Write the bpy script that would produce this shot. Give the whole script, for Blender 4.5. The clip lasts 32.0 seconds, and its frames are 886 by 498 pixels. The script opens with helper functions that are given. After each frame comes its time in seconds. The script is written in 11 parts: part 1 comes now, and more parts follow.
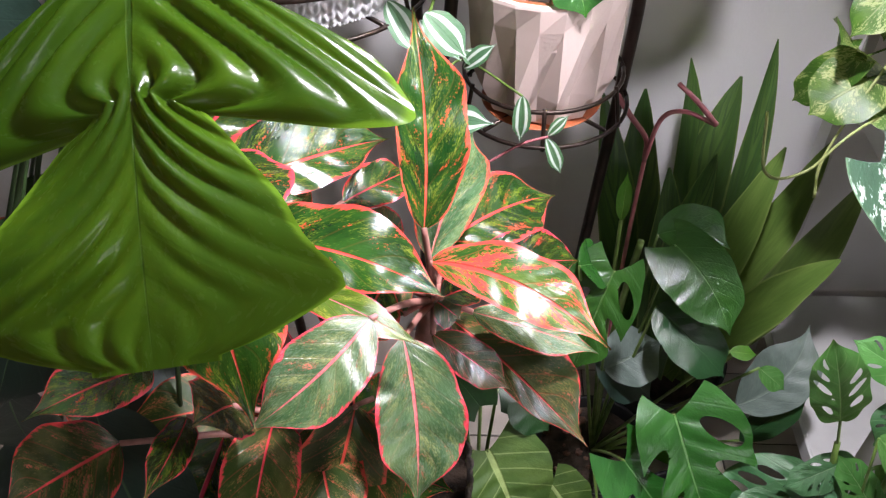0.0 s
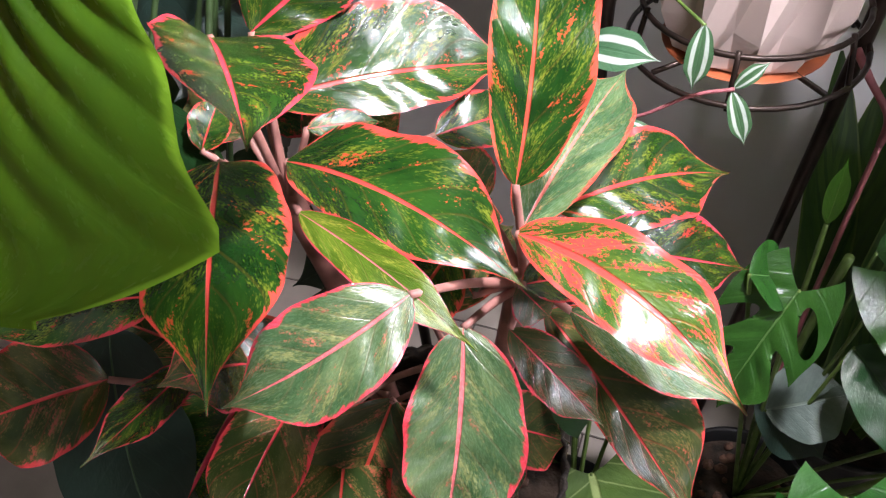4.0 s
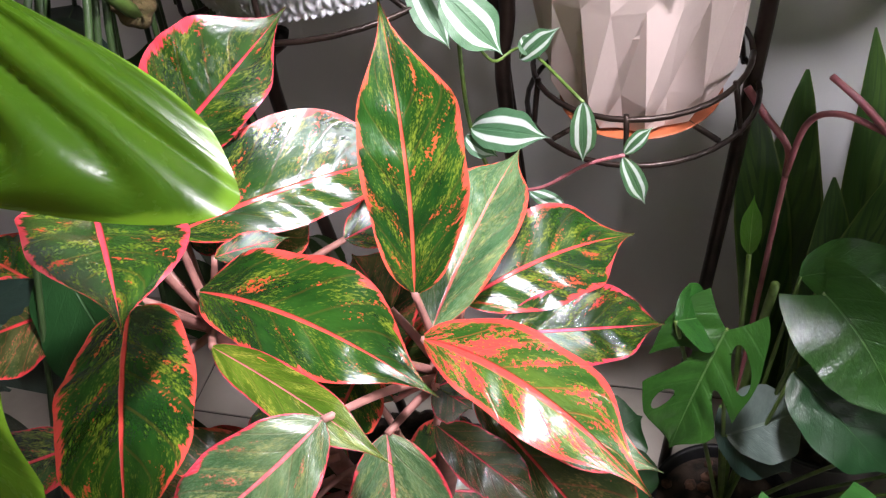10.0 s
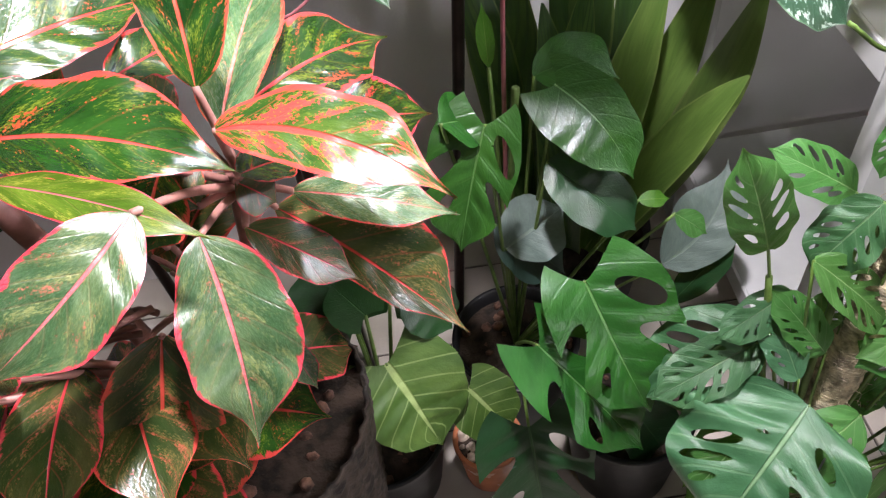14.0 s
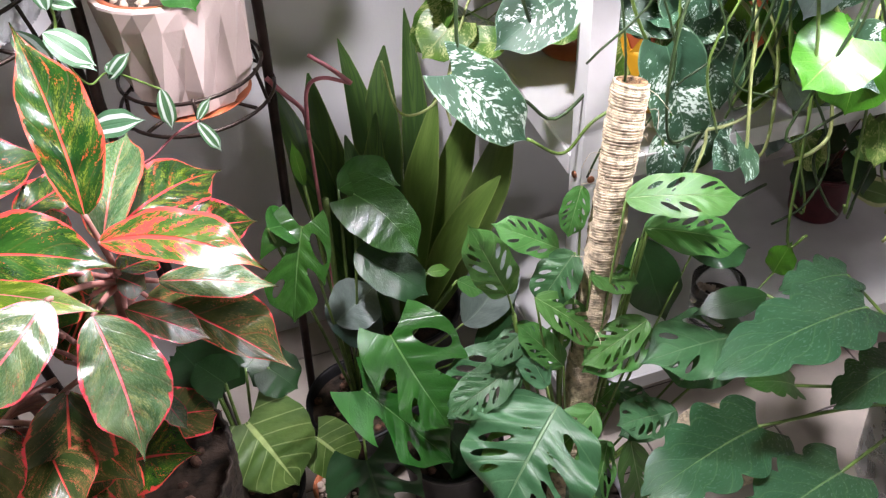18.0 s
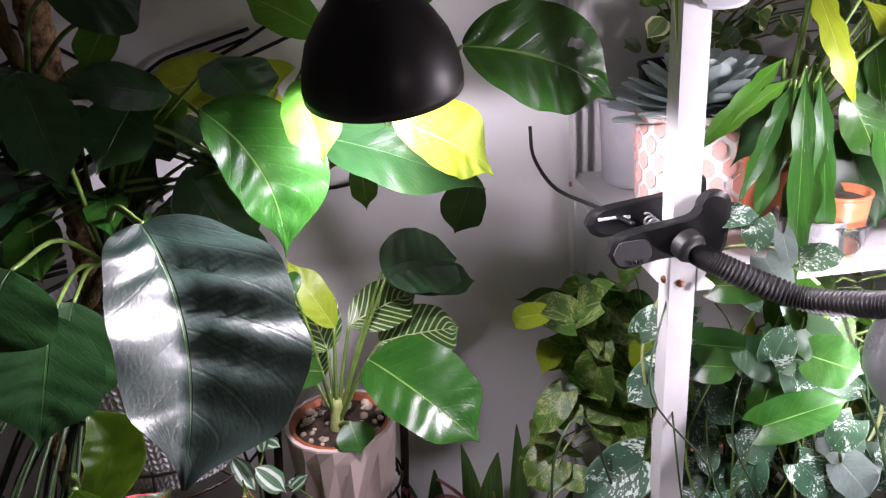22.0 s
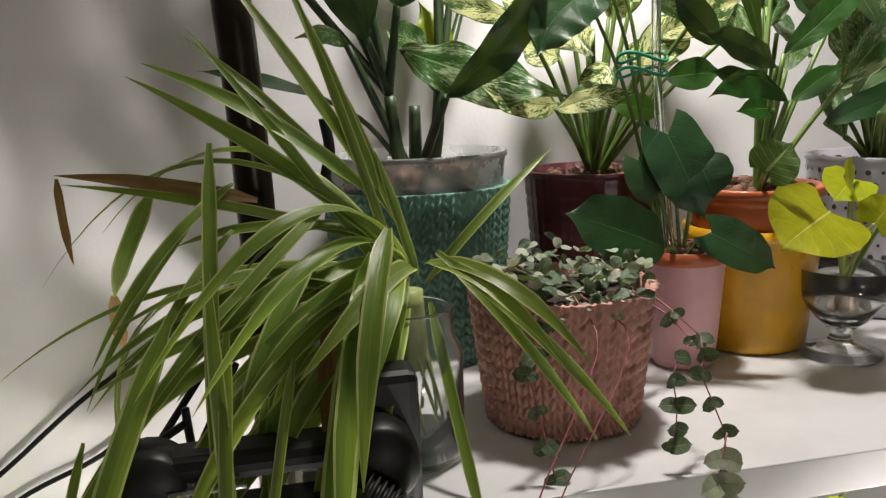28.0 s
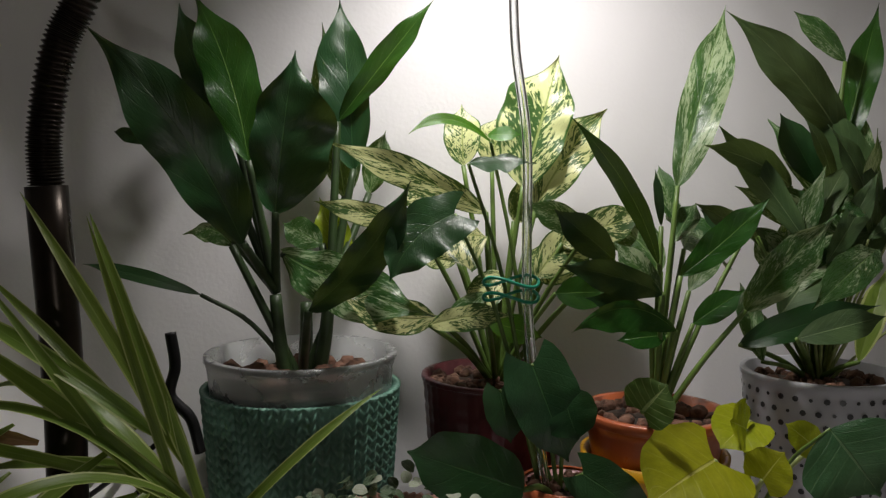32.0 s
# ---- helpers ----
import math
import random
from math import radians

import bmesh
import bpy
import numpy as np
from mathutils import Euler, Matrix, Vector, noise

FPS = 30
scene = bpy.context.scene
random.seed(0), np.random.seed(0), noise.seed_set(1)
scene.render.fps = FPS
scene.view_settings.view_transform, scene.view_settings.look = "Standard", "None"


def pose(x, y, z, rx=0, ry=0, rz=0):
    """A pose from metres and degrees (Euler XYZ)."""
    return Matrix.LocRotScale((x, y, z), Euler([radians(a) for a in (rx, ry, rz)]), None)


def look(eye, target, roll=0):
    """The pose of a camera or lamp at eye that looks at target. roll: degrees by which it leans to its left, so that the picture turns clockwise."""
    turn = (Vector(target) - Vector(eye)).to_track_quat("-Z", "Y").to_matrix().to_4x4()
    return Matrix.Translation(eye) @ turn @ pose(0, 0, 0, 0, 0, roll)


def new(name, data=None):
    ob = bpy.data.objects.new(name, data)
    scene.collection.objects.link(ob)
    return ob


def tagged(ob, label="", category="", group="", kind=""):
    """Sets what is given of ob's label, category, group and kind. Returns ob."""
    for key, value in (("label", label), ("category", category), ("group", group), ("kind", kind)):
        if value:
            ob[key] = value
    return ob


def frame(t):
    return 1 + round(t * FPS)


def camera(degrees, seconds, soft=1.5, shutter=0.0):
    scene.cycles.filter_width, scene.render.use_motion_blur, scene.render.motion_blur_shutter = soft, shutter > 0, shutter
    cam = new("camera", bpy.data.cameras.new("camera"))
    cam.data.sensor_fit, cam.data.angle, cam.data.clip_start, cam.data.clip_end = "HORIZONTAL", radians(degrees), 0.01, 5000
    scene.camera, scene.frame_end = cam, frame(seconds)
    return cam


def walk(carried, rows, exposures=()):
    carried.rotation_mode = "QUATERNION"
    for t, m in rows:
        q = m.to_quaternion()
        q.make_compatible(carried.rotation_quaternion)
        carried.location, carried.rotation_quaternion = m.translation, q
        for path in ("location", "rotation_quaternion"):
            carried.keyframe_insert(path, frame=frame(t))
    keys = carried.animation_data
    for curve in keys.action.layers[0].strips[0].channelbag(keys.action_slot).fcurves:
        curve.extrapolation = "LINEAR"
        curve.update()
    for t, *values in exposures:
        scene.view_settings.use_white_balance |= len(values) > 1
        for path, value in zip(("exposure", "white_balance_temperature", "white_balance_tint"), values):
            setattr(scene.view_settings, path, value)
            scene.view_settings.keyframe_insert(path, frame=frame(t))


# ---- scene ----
cam = camera(58.63, 32.0, soft=1.3)
PATH = [
    (0, (0.2082, 0.0143, 1.1182), (0.0975, 1.4389, -0.2812), -2.18),
    (0.5, (0.2360, 0.0472, 1.0917), (0.0332, 1.4572, -0.3121), -2.48),
    (1, (0.2510, 0.0688, 1.0713), (-0.1735, 1.4288, -0.3323), -5.54),
    (1.5, (0.2565, 0.0859, 1.0480), (-0.3004, 1.3844, -0.3675), -6.17),
    (2, (0.2562, 0.1055, 1.0162), (-0.3130, 1.3758, -0.4199), -5.04),
    (2.5, (0.2549, 0.1202, 1.0025), (-0.3264, 1.3854, -0.4332), -5.77),
    (3, (0.2562, 0.1275, 0.9995), (-0.3356, 1.3792, -0.4438), -6.38),
    (3.5, (0.2570, 0.1389, 1.0006), (-0.3325, 1.3810, -0.4519), -6.41),
    (5.5, (0.2722, 0.1734, 1.0152), (-0.3474, 1.3890, -0.4471), -9.31),
    (6, (0.2807, 0.1936, 1.0210), (-0.3557, 1.3982, -0.4432), -10.37),
    (6.5, (0.2875, 0.2218, 1.0368), (-0.3755, 1.4185, -0.4221), -12.22),
    (7, (0.2948, 0.2365, 1.0531), (-0.3993, 1.4368, -0.3882), -13.86),
    (7.5, (0.3014, 0.2402, 1.0619), (-0.4100, 1.4253, -0.3836), -15.66),
    (8, (0.3056, 0.2370, 1.0655), (-0.4159, 1.4407, -0.3595), -16.27),
    (8.5, (0.3105, 0.2328, 1.0653), (-0.3634, 1.4741, -0.3507), -15.01),
    (9, (0.3148, 0.2241, 1.0635), (-0.3460, 1.4700, -0.3546), -15.00),
    (9.5, (0.3089, 0.2123, 1.0544), (-0.2995, 1.4614, -0.3842), -13.94),
    (10, (0.3059, 0.1956, 1.0421), (-0.2854, 1.4563, -0.3936), -14.74),
    (10.5, (0.2951, 0.1876, 1.0379), (-0.1879, 1.4588, -0.4286), -12.84),
    (11, (0.2881, 0.1707, 1.0279), (-0.0917, 1.4697, -0.4446), -10.79),
    (11.5, (0.2880, 0.1594, 1.0240), (-0.0558, 1.4580, -0.4578), -11.07),
    (12, (0.2803, 0.1378, 1.0142), (0.0105, 1.4643, -0.4581), -9.80),
    (12.5, (0.2710, 0.1188, 1.0040), (0.0586, 1.4382, -0.4840), -9.68),
    (13, (0.2700, 0.1056, 0.9924), (0.1132, 1.4219, -0.5051), -10.26),
    (13.5, (0.2759, 0.0904, 0.9861), (0.1994, 1.3943, -0.5285), -9.62),
    (14, (0.2854, 0.0733, 0.9796), (0.2891, 1.3687, -0.5442), -8.94),
    (14.5, (0.3037, 0.0387, 0.9800), (0.3461, 1.3508, -0.5289), -10.01),
    (16.5, (0.2954, -0.0674, 1.0648), (0.5792, 1.2813, -0.3845), -6.13),
    (17, (0.3080, -0.0864, 1.0646), (0.6501, 1.2694, -0.3654), -5.76),
    (17.5, (0.3281, -0.1123, 1.0776), (0.6744, 1.2629, -0.3327), -5.96),
    (18, (0.3248, -0.1358, 1.1230), (0.6805, 1.2928, -0.2306), -4.91),
    (18.5, (0.3186, -0.1563, 1.1766), (0.6935, 1.3814, -0.0461), -3.88),
    (19, (0.3241, -0.1820, 1.2326), (0.6461, 1.4610, 0.1387), -3.63),
    (19.5, (0.3159, -0.1986, 1.2812), (0.5906, 1.4935, 0.2510), -3.62),
    (20, (0.3135, -0.2036, 1.3279), (0.5370, 1.5319, 0.3594), -3.53),
    (20.5, (0.3154, -0.2068, 1.3673), (0.5175, 1.5537, 0.4401), -3.67),
    (21, (0.3208, -0.2248, 1.3983), (0.5222, 1.5731, 0.5455), -3.88),
    (21.5, (0.3182, -0.2429, 1.4165), (0.5218, 1.5844, 0.6295), -3.79),
    (22, (0.3192, -0.2531, 1.4288), (0.5215, 1.5903, 0.6796), -3.82),
    (22.5, (0.3282, -0.2529, 1.4550), (0.5848, 1.5991, 0.7450), -3.79),
    (23, (0.3591, -0.2462, 1.4803), (0.6557, 1.6140, 0.8082), -4.11),
    (23.5, (0.3808, -0.2388, 1.5114), (0.6386, 1.6406, 0.8777), -3.96),
    (24, (0.4073, -0.2288, 1.5564), (0.6481, 1.6741, 0.9899), -3.63),
    (24.5, (0.4355, -0.2240, 1.5940), (0.6723, 1.6991, 1.0982), -3.10),
    (25, (0.4690, -0.1838, 1.6074), (0.7517, 1.7315, 1.1055), -2.91),
    (25.5, (0.5037, -0.1008, 1.6321), (0.9369, 1.7945, 1.1628), -2.52),
    (27.5, (0.5816, 0.0571, 1.7519), (1.0256, 1.9562, 1.3088), -3.04),
    (28, (0.6543, 0.0815, 1.7718), (1.0483, 2.0031, 1.3821), -2.23),
    (28.5, (0.7333, 0.0936, 1.7824), (1.0709, 2.0328, 1.4280), -0.82),
    (29, (0.7599, 0.0977, 1.8220), (0.9020, 2.0609, 1.4671), -0.23),
    (29.5, (0.7690, 0.1090, 1.8444), (0.8803, 2.0921, 1.6098), 0.41),
    (30, (0.7778, 0.0988, 1.8626), (0.8526, 2.0881, 1.6694), 0.48),
    (30.5, (0.7923, 0.0951, 1.8725), (0.8410, 2.0920, 1.7735), 0.20),
    (31, (0.8105, 0.0935, 1.8683), (0.8273, 2.0909, 1.7680), 0.00),
    (31.5, (0.8237, 0.0946, 1.8655), (0.9338, 2.0881, 1.7477), 0.02),
    (32, (0.8356, 0.0968, 1.8612), (1.0556, 2.0801, 1.7259), 0.12),
]
walk(cam, [(t, look(eye, target, roll)) for t, eye, target, roll in PATH], exposures=[(0, 0.98, 6500, 18), (2, 0.98, 6500, 18), (9, 0.82, 6500, 18), (13, 1.12, 6500, 18), (14.5, 1.25, 6500, 16), (16.5, 1.28, 6500, 16), (18, 1.15, 6500, 20), (19, 0.32, 6500, 24), (20, -0.30, 6500, 26), (22, -0.42, 6500, 30), (23, -0.22, 6600, 32), (24, 0.10, 6700, 32), (25, 0.25, 6800, 28), (25.5, 0.35, 6800, 24), (27.5, 1.12, 7200, 12), (29, 0.92, 7200, 10), (30.5, -0.12, 7000, 10), (32, -0.06, 7000, 10)])

# ---------- light ----------
scene.view_settings.exposure = 0.0
world = bpy.data.worlds.new("room_air")
scene.world = world
world.use_nodes = True
world.node_tree.nodes["Background"].inputs[0].default_value = (0.75, 0.82, 1.0, 1)
world.node_tree.nodes["Background"].inputs[1].default_value = 0.0006


def bulb(name, place, aim, watts, size, cone, colour=(0.98, 0.97, 1.0), blend=0.6):
    """A spot with a soft edge: a bulb's bright face inside its shade, or an unseen fill."""
    data = bpy.data.lights.new(name, "SPOT")
    data.energy, data.shadow_soft_size, data.color = watts, size, colour
    data.spot_size, data.spot_blend = radians(cone), blend
    ob = new(name, data)
    ob.matrix_world = look(place, aim)
    return ob


def bare_bulb(name, place, watts, size):
    """A lamp bulb that stands a little out of its shade."""
    data = bpy.data.lights.new(name, "POINT")
    data.energy, data.shadow_soft_size, data.color = watts, size, (0.98, 0.97, 1.0)
    ob = new(name, data)
    ob.location = place
    return ob


bulb("bulb_clip_lamp", (0.355, 0.444, 1.297), (0.33, 0.47, 0.58), 24, 0.034, 158, blend=0.10)
bare_bulb("bulb_shelf_lamp", (0.862, 0.375, 1.262), 6.5, 0.025)
bare_bulb("bulb_silver_lamp", (0.866, 0.358, 0.984), 7, 0.025)
bulb("bulb_top_lamp", (0.93, 0.71, 2.245), (1.10, 0.80, 1.6), 12, 0.03, 140, blend=1.0)
# unseen fill lamp in front of the rack, added to brighten the upper-left wall
bulb("fill_room_front", (1.13, -1.15, 1.33), (0.5, 0.7, 1.25), 5.5, 0.07, 170)
# weak overhead fill, added without any visible ceiling lamp
bulb("fill_ceiling", (1.3, -1.2, 2.48), (0.6, 0.3, 1.0), 1.5, 0.12, 170)


# ---------- materials ----------
def nodes_of(name):
    m = bpy.data.materials.new(name)
    m.use_nodes = True
    nt = m.node_tree
    return m, nt, nt.nodes["Principled BSDF"]


def add(nt, kind, **values):
    n = nt.nodes.new("ShaderNode" + kind)
    for k, v in values.items():
        if k in n.inputs:
            n.inputs[k].default_value = v
    return n


def maths(nt, op, a, b=None, c=None, clamp=False):
    n = nt.nodes.new("ShaderNodeMath")
    n.operation, n.use_clamp = op, clamp
    for i, v in enumerate((a, b, c)):
        if v is None:
            continue
        if isinstance(v, (int, float)):
            n.inputs[i].default_value = v
        else:
            nt.links.new(v, n.inputs[i])
    return n.outputs[0]


def step(nt, value, low, high):
    n = nt.nodes.new("ShaderNodeMapRange")
    n.interpolation_type = "SMOOTHSTEP"
    nt.links.new(value, n.inputs[0])
    n.inputs[1].default_value, n.inputs[2].default_value = low, high
    return n.outputs[0]


def mixed(nt, fac, a, b):
    n = nt.nodes.new("ShaderNodeMix")
    n.data_type = "RGBA"
    for i, v in ((0, fac), (6, a), (7, b)):
        if isinstance(v, (int, float)):
            n.inputs[i].default_value = v
        elif isinstance(v, tuple):
            n.inputs[i].default_value = (*v, 1)
        else:
            nt.links.new(v, n.inputs[i])
    return n.outputs[2]


def plain(name, colour, rough=0.5, metal=0.0, vary=0.12, scale=30.0, bump=0.0, grain=300.0, transmission=0.0, spec=0.5, dark=None):
    """A surface with stains at one scale and grain at another."""
    m, nt, b = nodes_of(name)
    co = add(nt, "TexCoord")
    n1, n2 = add(nt, "TexNoise", Scale=scale, Detail=4.0), add(nt, "TexNoise", Scale=grain, Detail=3.0)
    for n in (n1, n2):
        nt.links.new(co.outputs["Object"], n.inputs["Vector"])
    low = dark or tuple(c * (1 - vary * 2.2) for c in colour)
    f = step(nt, n1.outputs[0], 0.35, 0.7)
    col = mixed(nt, f, colour, low)
    col = mixed(nt, maths(nt, "MULTIPLY", step(nt, n2.outputs[0], 0.5, 0.75), vary), col, tuple(min(1, c * 1.25) for c in colour))
    nt.links.new(col, b.inputs["Base Color"])
    b.inputs["Metallic"].default_value = metal
    b.inputs["Specular IOR Level"].default_value = spec
    b.inputs["Transmission Weight"].default_value = transmission
    nt.links.new(maths(nt, "ADD", maths(nt, "MULTIPLY", n1.outputs[0], 0.2), rough - 0.1), b.inputs["Roughness"])
    if bump:
        bp = add(nt, "Bump", Strength=bump, Distance=0.002)
        nt.links.new(n2.outputs[0], bp.inputs["Height"])
        nt.links.new(bp.outputs[0], b.inputs["Normal"])
    return m


def leaf_material(name, base, second, vein, margin=None, rough=0.3, veins=9.0, see_through=0.22, blotch=0.5, speck=None, speck_at=(0.56, 0.62),
                  speck_scale=(6, 9), stripe=None, stripe_at=0.0, vein_width=0.05, margin_at=0.93, relief=0.5, bands=None, side_vein=0.35, red=None, red_at=(0.5, 0.56), gloss=0.42, vein_from=0.93, bleed=0.14):
    """Leaf skin by the blade's own coordinates: u along the midrib, v across it."""
    m, nt, b = nodes_of(name)
    uv = nt.nodes.new("ShaderNodeUVMap")
    sep = nt.nodes.new("ShaderNodeSeparateXYZ")
    nt.links.new(uv.outputs[0], sep.inputs[0])
    u, v = sep.outputs[0], sep.outputs[1]
    a = maths(nt, "ABSOLUTE", maths(nt, "SUBTRACT", maths(nt, "MULTIPLY", v, 2.0), 1.0))
    rnd = nt.nodes.new("ShaderNodeObjectInfo").outputs["Random"]
    along = maths(nt, "SUBTRACT", u, maths(nt, "MULTIPLY", a, 0.28))

    def field(su, sv, detail=4.0, rough_=0.6, axis=None):
        c = nt.nodes.new("ShaderNodeCombineXYZ")
        nt.links.new(maths(nt, "MULTIPLY", along if axis is None else axis, su), c.inputs[0])
        nt.links.new(maths(nt, "MULTIPLY", v, sv), c.inputs[1])
        nt.links.new(maths(nt, "MULTIPLY", rnd, 37.0), c.inputs[2])
        n = add(nt, "TexNoise", Scale=1.0, Detail=detail, Roughness=rough_)
        nt.links.new(c.outputs[0], n.inputs["Vector"])
        return n.outputs[0]

    large = field(3.0, 2.0)
    col = mixed(nt, maths(nt, "MULTIPLY", step(nt, large, 0.4, 0.65), blotch), base, second)
    if bands:
        w = maths(nt, "SINE", maths(nt, "MULTIPLY", along, bands[1]))
        w = maths(nt, "ADD", w, maths(nt, "MULTIPLY", maths(nt, "SUBTRACT", field(9, 5), 0.5), 2.2))
        col = mixed(nt, step(nt, w, bands[2], bands[2] + 0.35), col, bands[0])
    if speck:
        grains = maths(nt, "ADD", maths(nt, "MULTIPLY", field(*speck_scale, 5.0, 0.65), 0.50), maths(nt, "MULTIPLY", field(speck_scale[0] * 0.10 + 1.5, speck_scale[1] * 0.09), 0.50))
        col = mixed(nt, step(nt, grains, *speck_at), col, speck)
    if red:
        col = mixed(nt, step(nt, maths(nt, "ADD", maths(nt, "MULTIPLY", field(9.0, 3.0, 6.0, 0.7), 0.7), maths(nt, "MULTIPLY", field(90.0, 40.0, 3.0, 0.6, u), 0.3)), *red_at), col, red)
    if stripe:
        off = maths(nt, "ABSOLUTE", maths(nt, "SUBTRACT", a, stripe_at))
        col = mixed(nt, maths(nt, "SUBTRACT", 1.0, step(nt, off, 0.12, 0.2)), col, stripe)
    wave = maths(nt, "SINE", maths(nt, "MULTIPLY", along, veins * 6.283))
    side = step(nt, wave, vein_from, 1.0)
    col = mixed(nt, maths(nt, "MULTIPLY", side, side_vein), col, vein)
    wide = maths(nt, "MULTIPLY", maths(nt, "SUBTRACT", 1.25, u), vein_width)
    mid = maths(nt, "SUBTRACT", 1.0, step(nt, maths(nt, "DIVIDE", a, wide), 0.6, 1.2))
    col = mixed(nt, mid, col, vein)
    if margin:
        edge = maths(nt, "ADD", a, maths(nt, "MULTIPLY", maths(nt, "SUBTRACT", field(14, 3) if bleed < 0.2 else field(11, 2, 7.0, 0.72), 0.5), bleed))
        col = mixed(nt, step(nt, edge, margin_at - 0.03, margin_at + 0.02), col, margin)
    hsv = add(nt, "HueSaturation")
    mottle = maths(nt, "MULTIPLY", maths(nt, "SUBTRACT", field(16, 9, 6.0, 0.7), 0.5), 0.7)
    nt.links.new(maths(nt, "ADD", maths(nt, "ADD", 0.86, mottle), maths(nt, "MULTIPLY", rnd, 0.28)), hsv.inputs["Value"])
    nt.links.new(maths(nt, "ADD", 0.49, maths(nt, "MULTIPLY", rnd, 0.02)), hsv.inputs["Hue"])
    nt.links.new(col, hsv.inputs["Color"])
    col = hsv.outputs[0]
    nt.links.new(col, b.inputs["Base Color"])
    fine = field(40, 30, 3.0)
    nt.links.new(maths(nt, "ADD", rough - 0.06, maths(nt, "MULTIPLY", fine, 0.14)), b.inputs["Roughness"])
    b.inputs["Specular IOR Level"].default_value = gloss
    ridge = maths(nt, "ADD", maths(nt, "MULTIPLY", maths(nt, "SUBTRACT", 0.0, mid), 1.0), maths(nt, "MULTIPLY", side, -0.11))
    ridge = maths(nt, "ADD", ridge, maths(nt, "MULTIPLY", fine, 0.35))
    bp = add(nt, "Bump", Strength=relief, Distance=0.0016)
    nt.links.new(ridge, bp.inputs["Height"])
    nt.links.new(bp.outputs[0], b.inputs["Normal"])
    tr = nt.nodes.new("ShaderNodeBsdfTranslucent")
    bright = mixed(nt, 0.3, col, (0.45, 0.56, 0.06))
    nt.links.new(bright, tr.inputs[0])
    mx = nt.nodes.new("ShaderNodeMixShader")
    mx.inputs[0].default_value = see_through
    nt.links.new(b.outputs[0], mx.inputs[1])
    nt.links.new(tr.outputs[0], mx.inputs[2])
    nt.links.new(mx.outputs[0], nt.nodes["Material Output"].inputs[0])
    return m


